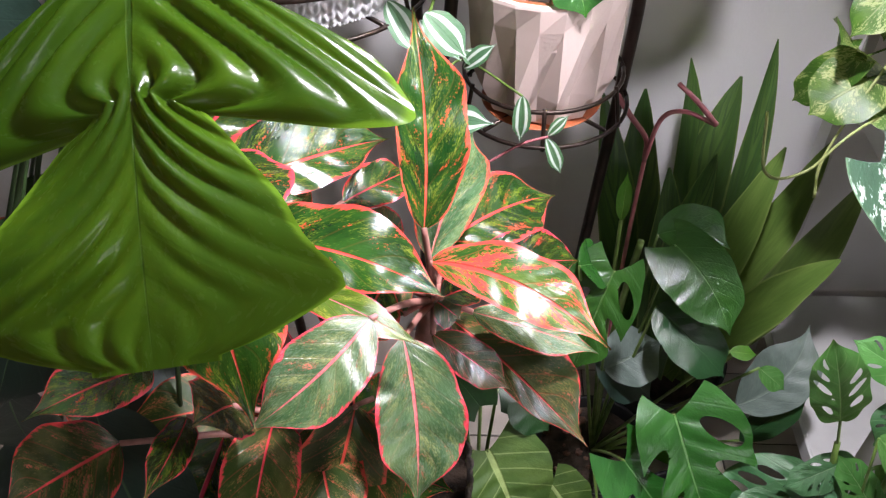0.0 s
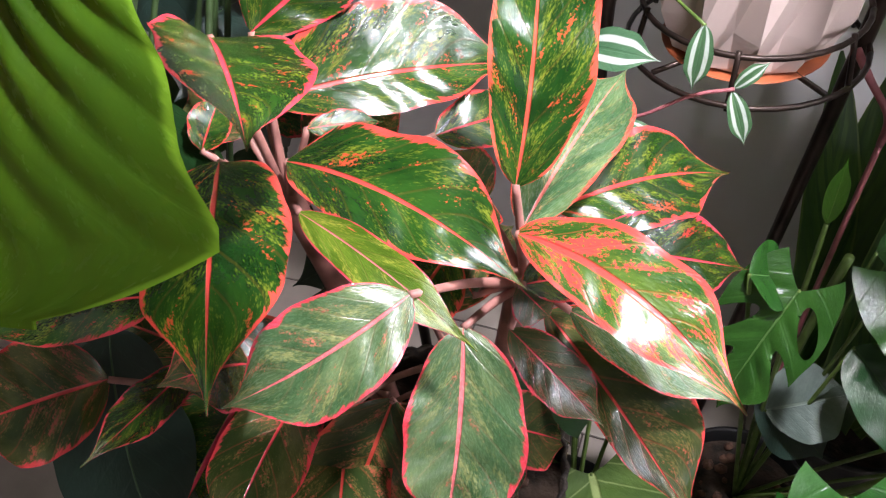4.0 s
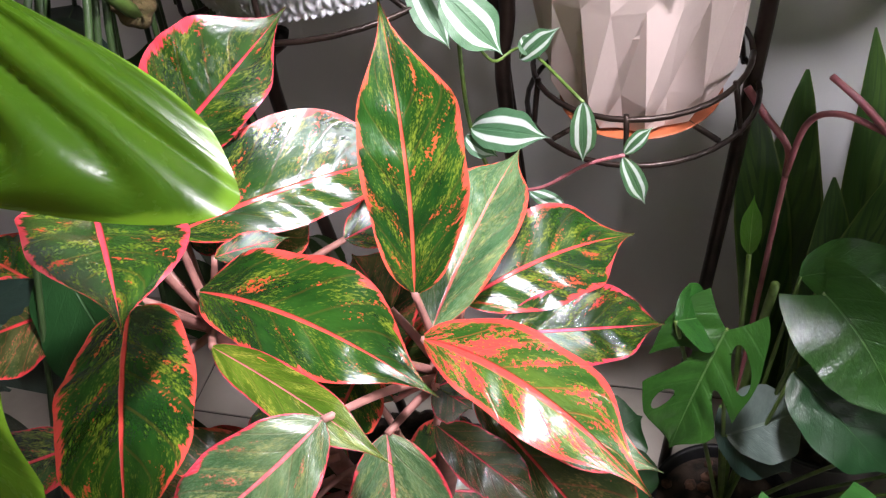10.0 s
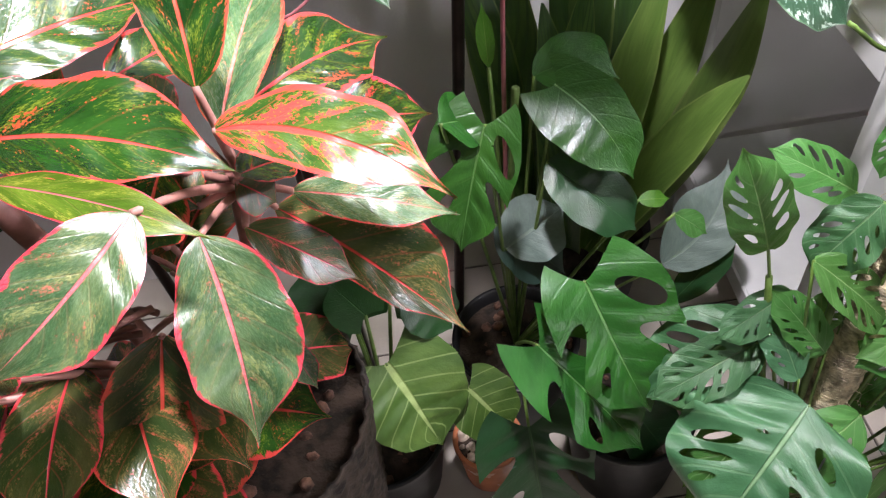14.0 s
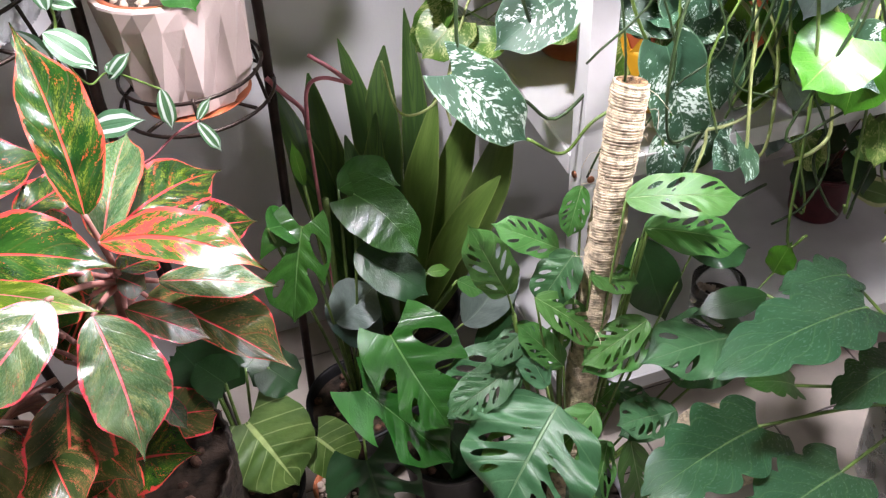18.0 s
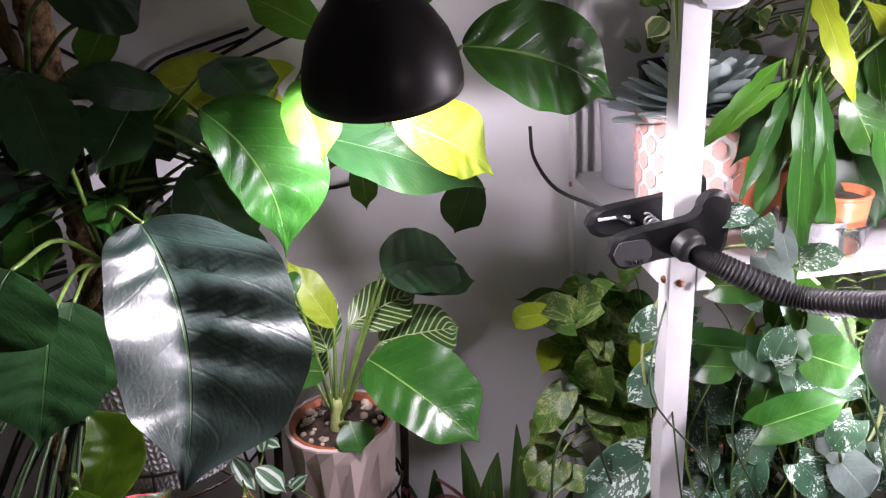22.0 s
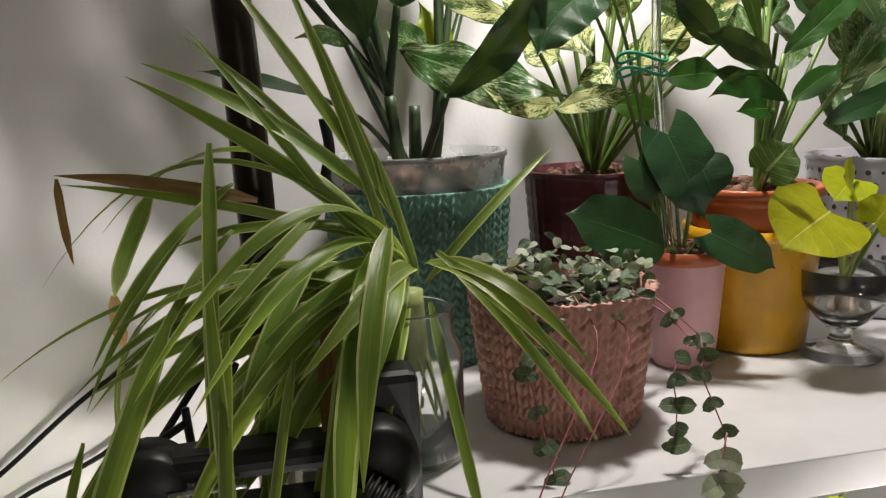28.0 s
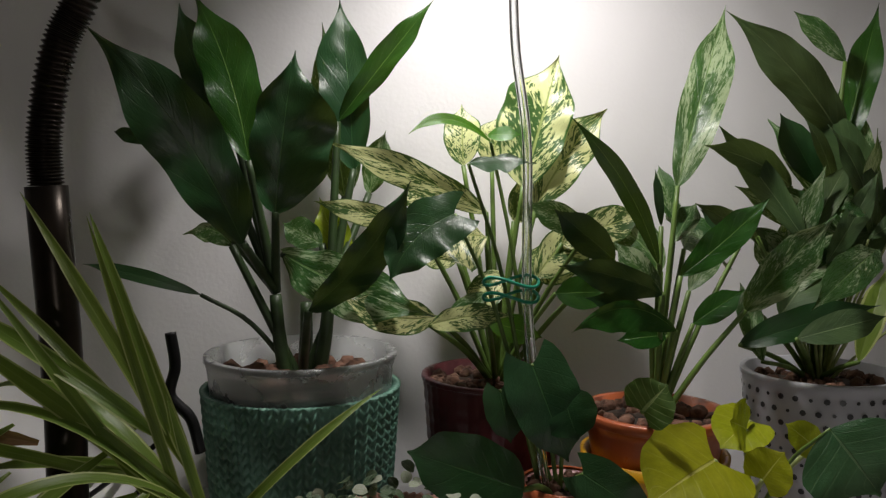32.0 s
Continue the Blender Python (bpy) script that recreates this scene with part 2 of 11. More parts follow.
RED, PINK = (0.68, 0.055, 0.055), (0.74, 0.18, 0.17)
M = {
    "wall": plain("wall_paint", (0.83, 0.82, 0.835), 0.75, vary=0.03, scale=3, bump=0.15, grain=220),
    # unseen walls: tone set dark to cut light bounced onto the plants
    "wall_far": plain("low_bounce_wall_paint", (0.40, 0.37, 0.33), 0.8, vary=0.04, scale=3, bump=0.15, grain=220),
    "ceiling": plain("ceiling_paint", (0.60, 0.60, 0.59), 0.85, vary=0.03, scale=2),
    "tile": plain("floor_tile", (0.54, 0.48, 0.42), 0.35, vary=0.1, scale=9, bump=0.08),
    "grout": plain("tile_grout", (0.12, 0.10, 0.09), 0.9),
    "white_metal": plain("white_lacquered_steel", (0.64, 0.64, 0.64), 0.32, vary=0.05, scale=14),
    "dark_metal": plain("dark_brown_lacquered_steel", (0.035, 0.022, 0.018), 0.35, metal=0.6, vary=0.3),
    "black": plain("black_plastic", (0.010, 0.010, 0.011), 0.42, vary=0.3, scale=20, spec=0.3),
    "black_soft": plain("black_ribbed_sleeve", (0.015, 0.014, 0.014), 0.5, vary=0.3),
    "bronze_black": plain("dark_bronze_lacquer", (0.03, 0.022, 0.016), 0.3, metal=0.7, vary=0.2),
    "grey_lamp": plain("dark_grey_lacquer", (0.27, 0.27, 0.28), 0.30, metal=0.3, vary=0.12),
    "base_grey": plain("charcoal_plastic", (0.045, 0.045, 0.048), 0.36, vary=0.12),
    "shade_black": plain("black_lacquered_shade", (0.024, 0.020, 0.020), 0.42, metal=0.3, vary=0.15),
    "silver_lamp": plain("silver_grey_lacquer", (0.32, 0.33, 0.34), 0.3, metal=0.7, vary=0.08),
    "white_plastic": plain("white_plastic", (0.46, 0.46, 0.50), 0.35, vary=0.04),
    "brass": plain("polished_brass", (0.8, 0.6, 0.25), 0.18, metal=1.0, vary=0.1),
    "copper": plain("copper_screw", (0.45, 0.2, 0.12), 0.3, metal=0.9, vary=0.1),
    "terracotta": plain("terracotta_plastic", (0.40, 0.11, 0.045), 0.42, vary=0.12),
    "orange": plain("orange_plastic", (0.52, 0.13, 0.05), 0.3, vary=0.08),
    "copper_pot": plain("shiny_copper_plastic", (0.50, 0.17, 0.08), 0.25, vary=0.1),
    "yellow": plain("yellow_plastic", (0.66, 0.34, 0.02), 0.3, vary=0.08),
    "pink_plastic": plain("pale_pink_plastic", (0.72, 0.40, 0.42), 0.35, vary=0.06),
    "stoneware": plain("speckled_pink_stoneware", (0.62, 0.50, 0.47), 0.5, vary=0.03, scale=12, bump=0.1),
    "knit_white": plain("white_woven_texture", (0.56, 0.56, 0.59), 0.5, vary=0.05),
    "knit_green": plain("sea_green_knit", (0.14, 0.30, 0.23), 0.5, vary=0.15),
    "knit_pink": plain("dusty_pink_knit", (0.62, 0.32, 0.26), 0.5, vary=0.1),
    "wine": plain("wine_red_plastic", (0.10, 0.012, 0.018), 0.35, vary=0.2),
    "clear": plain("cloudy_plastic", (0.92, 0.94, 0.94), 0.28, vary=0.02, transmission=0.85),
    "glass": plain("clear_glass", (0.95, 0.97, 0.96), 0.06, vary=0.0, transmission=0.98),
    "soil": plain("dark_soil", (0.045, 0.028, 0.018), 0.95, vary=0.4, scale=60, bump=1.0, grain=240),
    "clay_ball": plain("expanded_clay", (0.20, 0.10, 0.065), 0.9, vary=0.35, scale=80, bump=0.8),
    "pebble": plain("pale_pebble", (0.5, 0.40, 0.33), 0.75, vary=0.2, scale=60, bump=0.4),
    "jute": plain("jute_twine", (0.70, 0.58, 0.41), 0.85, vary=0.3, scale=120, bump=0.8, grain=500),
    "moss": plain("mossy_bark", (0.10, 0.065, 0.025), 0.95, vary=0.5, scale=90, bump=1.0, dark=(0.06, 0.05, 0.015)),
    "coir": plain("coir_fibre", (0.30, 0.18, 0.09), 0.95, vary=0.4, scale=120, bump=1.0),
    "stem_green": plain("green_stem", (0.13, 0.22, 0.045), 0.45, vary=0.2, scale=50),
    "stem_pale": plain("pale_green_stem", (0.36, 0.42, 0.16), 0.45, vary=0.15, scale=50),
    "stem_dark": plain("dark_green_stem", (0.03, 0.06, 0.018), 0.45, vary=0.2, scale=50),
    "stem_pink": plain("pink_stem", (0.48, 0.22, 0.19), 0.45, vary=0.2, scale=50),
    "stem_wine": plain("wine_pink_flower_stalk", (0.40, 0.13, 0.15), 0.4, vary=0.15, scale=60),
    "stem_brown": plain("brown_stem", (0.10, 0.06, 0.035), 0.6, vary=0.25, scale=50),
    "tie_green": plain("green_wire_tie", (0.01, 0.30, 0.18), 0.35),
    "basket": plain("dark_woven_basket", (0.05, 0.035, 0.025), 0.8, vary=0.4, scale=60, bump=0.6),
    "grey_felt": plain("grey_felt", (0.26, 0.26, 0.27), 0.95, vary=0.15, scale=60, bump=0.6),
    "hex_pink": plain("pink_enamel", (0.76, 0.44, 0.38), 0.3, vary=0.05),
    "hex_white": plain("white_enamel", (0.80, 0.77, 0.74), 0.3, vary=0.03),
    # leaves
    "agla": leaf_material("red_edged_leaf", (0.006, 0.032, 0.005), (0.022, 0.080, 0.010), RED, RED, 0.20, 7, 0.05, 0.8, (0.17, 0.21, 0.02), (0.50, 0.66), (95, 44),
                          vein_width=0.05, margin_at=0.925, side_vein=0.04, red=(0.50, 0.06, 0.03), red_at=(0.575, 0.615), gloss=0.8, bleed=0.75),
    # grey-green leaf tone, lightened further with lamp glare put into the colour
    "agla_pale": leaf_material("pale_glare_red_edged_leaf", (0.042, 0.105, 0.040), (0.115, 0.190, 0.082), PINK, RED, 0.26, 7, 0.05, 0.9, (0.24, 0.27, 0.10), (0.50, 0.64), (90, 40),
                               vein_width=0.05, margin_at=0.94, side_vein=0.06, red=(0.50, 0.17, 0.10), red_at=(0.575, 0.65), gloss=0.8, bleed=0.5),
    # lime copy of the skin for one leaf, its strong lamplight painted in
    "agla_lit": leaf_material("lit_lime_red_edged_leaf", (0.055, 0.135, 0.010), (0.12, 0.22, 0.02), PINK, RED, 0.22, 7, 0.15, 0.9, (0.34, 0.38, 0.05), (0.50, 0.64), (70, 36),
                               vein_width=0.04, margin_at=0.95, side_vein=0.06, gloss=0.8),
    "agla_red": leaf_material("scarlet_leaf", (0.02, 0.075, 0.010), (0.09, 0.15, 0.02), RED, RED, 0.23, 7, 0.05, 0.7, (0.22, 0.24, 0.03), (0.49, 0.60), (80, 36),
                              vein_width=0.10, margin_at=0.88, side_vein=0.22, red=RED, red_at=(0.50, 0.54), gloss=0.8),
    "agla_brown": leaf_material("bronze_red_edged_leaf", (0.026, 0.048, 0.012), (0.075, 0.075, 0.024), RED, RED, 0.22, 7, 0.05, 0.8, (0.16, 0.12, 0.035), (0.50, 0.64), (80, 36),
                                vein_width=0.04, margin_at=0.95, side_vein=0.12, red=(0.36, 0.09, 0.05), red_at=(0.55, 0.62), gloss=0.8, bleed=0.5),
    "dragon": leaf_material("lime_philodendron_leaf", (0.020, 0.058, 0.003), (0.042, 0.098, 0.004), (0.02, 0.055, 0.006), (0.09, 0.19, 0.012), 0.25, 9, 0.40, 0.8, vein_width=0.012, side_vein=0.12, relief=0.35, margin_at=0.965, gloss=0.45),
    "dark": leaf_material("blackish_green_leaf", (0.017, 0.038, 0.030), (0.024, 0.050, 0.038), (0.06, 0.13, 0.05), None, 0.34, 7, 0.06, 0.6, vein_width=0.022, side_vein=0.03, relief=0.6, gloss=0.75),
    "green": leaf_material("glossy_green_leaf", (0.014, 0.068, 0.009), (0.026, 0.098, 0.014), (0.12, 0.24, 0.05), None, 0.24, 8, 0.13, 0.6, vein_width=0.028, side_vein=0.08),
    "fresh": leaf_material("fresh_green_leaf", (0.045, 0.17, 0.012), (0.07, 0.22, 0.02), (0.20, 0.36, 0.06), None, 0.28, 8, 0.28, 0.6, vein_width=0.035, side_vein=0.2),
    "lime": leaf_material("lime_yellow_leaf", (0.23, 0.32, 0.015), (0.31, 0.38, 0.02), (0.45, 0.50, 0.10), None, 0.32, 7, 0.40, 0.6, vein_width=0.03, side_vein=0.3),
    "pinstripe": leaf_material("white_pinstriped_leaf", (0.02, 0.075, 0.015), (0.03, 0.10, 0.02), (0.45, 0.55, 0.25), None, 0.28, 11, 0.12, 0.5, vein_width=0.03, side_vein=0.95, vein_from=0.45),
    "snake": leaf_material("banded_snake_leaf", (0.035, 0.088, 0.020), (0.075, 0.150, 0.036), (0.05, 0.10, 0.03), (0.12, 0.18, 0.05), 0.34, 3, 0.05, 0.9, vein_width=0.01, side_vein=0.0, relief=0.3,
                           bands=((0.035, 0.085, 0.025), 60.0, 0.4), margin_at=0.93),
    "snake_pale": leaf_material("pale_snake_leaf", (0.085, 0.155, 0.030), (0.13, 0.21, 0.045), (0.08, 0.15, 0.03), (0.18, 0.25, 0.07), 0.34, 3, 0.10, 0.9, vein_width=0.01, side_vein=0.0, relief=0.3, margin_at=0.93),
    "mon": leaf_material("split_green_leaf", (0.016, 0.080, 0.012), (0.030, 0.125, 0.019), (0.08, 0.19, 0.05), None, 0.23, 6, 0.14, 0.7, vein_width=0.025, side_vein=0.08, relief=0.8, gloss=0.6),
    "syn": leaf_material("veined_arrowhead_leaf", (0.050, 0.11, 0.018), (0.10, 0.175, 0.036), (0.30, 0.40, 0.14), None, 0.45, 6, 0.2, 0.8, vein_width=0.07, side_vein=0.5, relief=0.8),
    "silver": leaf_material("silver_grey_leaf", (0.14, 0.19, 0.17), (0.18, 0.23, 0.21), (0.20, 0.26, 0.22), None, 0.35, 8, 0.08, 0.6, side_vein=0.15),
    "fen": leaf_material("holed_green_leaf", (0.05, 0.17, 0.035), (0.085, 0.24, 0.06), (0.22, 0.36, 0.14), None, 0.32, 6, 0.25, 0.7, vein_width=0.03, side_vein=0.3, relief=0.8),
    "fen_dark": leaf_material("holed_dark_leaf", (0.035, 0.115, 0.045), (0.07, 0.18, 0.08), (0.14, 0.25, 0.12), None, 0.34, 6, 0.15, 0.7, vein_width=0.03, side_vein=0.3, relief=0.9),
    "jag": leaf_material("bluish_lobed_leaf", (0.022, 0.078, 0.036), (0.042, 0.115, 0.054), (0.12, 0.22, 0.09), None, 0.25, 7, 0.15, 0.6, vein_width=0.03, side_vein=0.3, relief=0.8),
    "marble": leaf_material("marbled_leaf", (0.050, 0.145, 0.020), (0.11, 0.24, 0.035), (0.26, 0.36, 0.11), None, 0.32, 6, 0.25, 0.8, (0.40, 0.48, 0.17), (0.50, 0.57), (30, 22), side_vein=0.12),
    "satin": leaf_material("silver_spotted_leaf", (0.022, 0.070, 0.036), (0.034, 0.096, 0.050), (0.07, 0.15, 0.08), (0.12, 0.22, 0.12), 0.46, 5, 0.12, 0.5, (0.48, 0.58, 0.50), (0.545, 0.562), (22, 13), side_vein=0.0, vein_width=0.02, margin_at=0.97),
    "neon": leaf_material("neon_yellow_leaf", (0.36, 0.41, 0.015), (0.45, 0.48, 0.03), (0.62, 0.64, 0.15), None, 0.35, 6, 0.40, 0.6, side_vein=0.2, vein_width=0.03),
    "trad": leaf_material("silver_striped_leaf", (0.05, 0.13, 0.06), (0.07, 0.16, 0.08), (0.05, 0.13, 0.06), None, 0.35, 4, 0.15, 0.5, stripe=(0.48, 0.55, 0.50), stripe_at=0.48, side_vein=0.0, vein_width=0.08),
    "succulent": leaf_material("blue_grey_succulent_leaf", (0.52, 0.62, 0.62), (0.58, 0.68, 0.67), (0.54, 0.64, 0.63), (0.62, 0.60, 0.60), 0.55, 3, 0.05, 0.5, side_vein=0.0, vein_width=0.01, relief=0.1),
    "spider": leaf_material("cream_edged_strap_leaf", (0.125, 0.205, 0.030), (0.18, 0.27, 0.042), (0.17, 0.25, 0.05), (0.42, 0.47, 0.18), 0.33, 2, 0.34, 0.5, margin_at=0.80, side_vein=0.0, vein_width=0.10, relief=0.3),
    "dry": leaf_material("dry_brown_leaf", (0.20, 0.10, 0.035), (0.30, 0.17, 0.06), (0.24, 0.13, 0.05), None, 0.6, 3, 0.2, 0.9, side_vein=0.0),
    "spotted": leaf_material("cream_spotted_leaf", (0.03, 0.085, 0.02), (0.05, 0.12, 0.03), (0.30, 0.36, 0.12), (0.04, 0.11, 0.025), 0.3, 6, 0.22, 0.6, (0.60, 0.62, 0.30), (0.480, 0.494), (30, 15), side_vein=0.0),
    "mottled": leaf_material("mottled_green_leaf", (0.025, 0.085, 0.022), (0.05, 0.13, 0.035), (0.14, 0.24, 0.09), None, 0.27, 8, 0.25, 0.8, (0.30, 0.38, 0.22), (0.50, 0.57), (26, 22), side_vein=0.1),
    "olive": leaf_material("olive_green_leaf", (0.050, 0.095, 0.034), (0.085, 0.14, 0.052), (0.19, 0.26, 0.12), None, 0.36, 9, 0.16, 0.7, side_vein=0.12, vein_width=0.04, relief=0.8),
    "deep": leaf_material("deep_green_leaf", (0.010, 0.042, 0.012), (0.016, 0.06, 0.018), (0.03, 0.08, 0.025), None, 0.3, 8, 0.10, 0.6, side_vein=0.08, vein_width=0.025),
    "coin": leaf_material("pale_coin_leaf", (0.34, 0.38, 0.28), (0.46, 0.46, 0.40), (0.25, 0.32, 0.2), None, 0.5, 4, 0.3, 0.7, side_vein=0.3),
    "coin_dark": leaf_material("small_grey_green_leaf", (0.05, 0.09, 0.045), (0.11, 0.16, 0.09), (0.22, 0.28, 0.17), None, 0.45, 4, 0.15, 0.7, side_vein=0.4),
    "cream": leaf_material("cream_white_spathe", (0.62, 0.60, 0.36), (0.66, 0.66, 0.44), (0.6, 0.6, 0.3), None, 0.4, 3, 0.3, 0.5, side_vein=0.0),
    "varie": leaf_material("cream_margined_leaf", (0.09, 0.17, 0.05), (0.13, 0.20, 0.06), (0.22, 0.30, 0.12), (0.56, 0.56, 0.30), 0.4, 4, 0.2, 0.6, margin_at=0.72, side_vein=0.0),
}

# ---------- building kit ----------
def thing(name, place, label, category, group="", kind=""):
    ob = new(name)
    ob.location = place
    ob.empty_display_size = 0.02
    return tagged(ob, label, category, group, kind)


def origin_of(parent):
    at = Vector((0, 0, 0))
    while parent is not None:
        at += parent.location
        parent = parent.parent
    return at


def mesh_part(name, verts, faces, material, parent=None, label="", uvs=None, smooth=True):
    me = bpy.data.meshes.new(name)
    at = origin_of(parent)
    me.from_pydata([tuple(Vector(v) - at) for v in verts], [], faces)
    if uvs is not None:
        layer = me.uv_layers.new(name="UVMap")
        order = np.empty(len(me.loops), dtype=np.int32)
        me.loops.foreach_get("vertex_index", order)
        layer.data.foreach_set("uv", np.asarray(uvs, dtype=np.float32)[order].ravel())
    if smooth:
        me.polygons.foreach_set("use_smooth", [True] * len(me.polygons))
    me.materials.append(material)
    me.update()
    ob = new(name, me)
    ob.parent = parent
    if label:
        tagged(ob, label)
    return ob


def part(name, bm, material, parent=None, label="", smooth=False):
    me = bpy.data.meshes.new(name)
    at = origin_of(parent)
    for v in bm.verts:
        v.co -= at
    bm.to_mesh(me)
    bm.free()
    if smooth:
        me.polygons.foreach_set("use_smooth", [True] * len(me.polygons))
    me.materials.append(material)
    ob = new(name, me)
    ob.parent = parent
    if label:
        tagged(ob, label)
    return ob


def slab(x0, y0, z0, x1, y1, z1, bevel=0.0):
    bm = bmesh.new()
    bmesh.ops.create_cube(bm, size=1)
    for v in bm.verts:
        v.co = Vector((x0 + (v.co.x + 0.5) * (x1 - x0), y0 + (v.co.y + 0.5) * (y1 - y0), z0 + (v.co.z + 0.5) * (z1 - z0)))
    if bevel:
        bmesh.ops.bevel(bm, geom=bm.edges[:], offset=bevel, segments=2, affect="EDGES", profile=0.5)
    return bm


def lathe(name, centre, profile, material, parent=None, label="", segments=48, wave=None, axis=None, smooth=True):
    """Turns rows of (radius, height) round an upright axis; wave(angle, row) swells the radius; axis leans it."""
    verts, faces = [], []
    c = Vector(centre)
    lean = Vector((0, 0, 1)).rotation_difference(Vector(axis)).to_matrix() if axis is not None else Matrix.Identity(3)
    for j, (r, z) in enumerate(profile):
        for i in range(segments):
            a = 2 * math.pi * i / segments
            rr = r + (wave(a, j, r, z) if wave else 0.0)
            verts.append(c + lean @ Vector((rr * math.cos(a), rr * math.sin(a), z)))
    for j in range(len(profile) - 1):
        for i in range(segments):
            k = (i + 1) % segments
            faces.append((j * segments + i, j * segments + k, (j + 1) * segments + k, (j + 1) * segments + i))
    return mesh_part(name, verts, faces, material, parent, label, smooth=smooth)


def spline(points, n=24):
    """Catmull-Rom through the points."""
    pts = [Vector(p) for p in points]
    pts = [pts[0] * 2 - pts[1], *pts, pts[-1] * 2 - pts[-2]]
    out = []
    spans = len(pts) - 3
    for k in range(n + 1):
        s = k / n * spans
        i = min(int(s), spans - 1)
        f = s - i
        a, b, c, d = pts[i:i + 4]
        out.append(0.5 * (2 * b + (c - a) * f + (2 * a - 5 * b + 4 * c - d) * f * f + (3 * b - a - 3 * c + d) * f ** 3))
    return out


def tube(name, points, radius, material, parent=None, label="", sides=8, n=24, ribs=0, rib=0.0, taper=1.0, straight=False):
    """A round rod along the points; ribs: how many ridges it has."""
    line = [Vector(p) for p in points] if straight else spline(points, max(n, ribs * 6))
    verts, faces = [], []
    up = Vector((0.3, 0.2, 1)).normalized()
    last = len(line) - 1
    for j, p in enumerate(line):
        t = (line[min(j + 1, last)] - line[max(j - 1, 0)]).normalized()
        s = t.cross(up)
        if s.length < 1e-4:
            s = t.cross(Vector((1, 0, 0)))
        s.normalize()
        w = s.cross(t)
        up = w
        f = j / last
        r = radius * (1 + (taper - 1) * f)
        if ribs:
            r += rib * (0.5 + 0.5 * math.cos(2 * math.pi * ribs * f)) - rib * 0.5
        for i in range(sides):
            a = 2 * math.pi * i / sides
            verts.append(p + (s * math.cos(a) + w * math.sin(a)) * r)
    for j in range(last):
        for i in range(sides):
            k = (i + 1) % sides
            faces.append((j * sides + i, j * sides + k, (j + 1) * sides + k, (j + 1) * sides + i))
    faces.append(tuple(range(sides - 1, -1, -1)))
    faces.append(tuple(last * sides + i for i in range(sides)))
    return mesh_part(name, verts, faces, material, parent, label)


GREATEST = {}


def shape(kind, u):
    """Half width of a blade, as a share of its greatest half width, and how far its edge is swept towards the tip."""
    if kind not in GREATEST:
        GREATEST[kind] = 1.0
        GREATEST[kind] = max(outline(kind, k / 100)[0] for k in range(1, 100))
    w, sweep = outline(kind, u)
    return w / GREATEST[kind], sweep


def drip(left, reach, least):
    """Draws the last stretch of a blade in to a drip tip."""
    f = min(1.0, left / reach)
    return least + (1 - least) * f * f * (3 - 2 * f)


def outline(kind, u):
    if kind == "ovate":
        return u ** 0.58 * (1 - u) ** 0.62 * drip(1 - u, 0.36, 0.10), 0.0
    if kind == "broad":
        return u ** 0.44 * (1 - u) ** 0.50 * drip(1 - u, 0.20, 0.18), 0.0
    if kind == "lance":
        return u ** 0.75 * (1 - u) ** 0.72 * drip(1 - u, 0.3, 0.25), 0.0
    if kind == "heart":
        return (u + 0.02) ** 0.30 * (1 - u) ** 0.60 * drip(1 - u, 0.24, 0.15), -0.20 * (1 - u) ** 5
    if kind == "strap":
        return min(1.0, (u * 5 + 0.35)) * min(1.0, ((1 - u) * 2.6) ** 0.8), 0.0
    if kind == "sword":
        return min(1.0, 0.55 + u * 1.1) * min(1.0, ((1 - u) * 3.2) ** 0.7), 0.0
    if kind == "spoon":
        return u ** 0.55 * (1 - u) ** 0.36, 0.0
    if kind == "coin":
        return math.sqrt(max(0.0, 1 - (2 * u - 1) ** 2)), 0.0
    if kind == "dragon":
        a = math.exp(-((u - 0.21) / 0.175) ** 4)
        b = 0.70 * min(1.0, max(0.0, (u - 0.26) / 0.60)) ** 0.9 * min(1.0, ((1 - u) * 9.0)) ** 0.5
        return max(0.24 * min(1, u * 9), a, b) * (0.99 + 0.01 * math.sin(u * 30)), 0.24 * a
    if kind == "split":
        env = u ** 0.22 * (1 - u) ** 0.50
        notch = max(math.exp(-((u - c) / w) ** 4) for c, w in ((0.25, 0.075), (0.54, 0.07)))
        return env * (1 - 0.88 * notch), 0.04 + 0.22 * u
    if kind == "jag":
        env = (u + 0.02) ** 0.30 * (1 - u) ** 0.62
        return env * (0.66 + 0.34 * abs(math.sin(u * 13 + 0.4)) ** 0.6), 0.06 - 0.24 * (1 - u) ** 5
    if kind == "finger":
        return min(1.0, u * 4 + 0.25) * min(1.0, ((1 - u) * 3) ** 0.8) * (0.72 + 0.28 * abs(math.sin(u * 11))), 0.08
    return 1.0, 0.0


FINE = {"dragon": (180, 72), "split": (96, 44), "jag": (44, 10), "finger": (34, 6), "holed": (52, 26), "coin": (6, 4), "strap": (18, 4), "sword": (18, 6)}
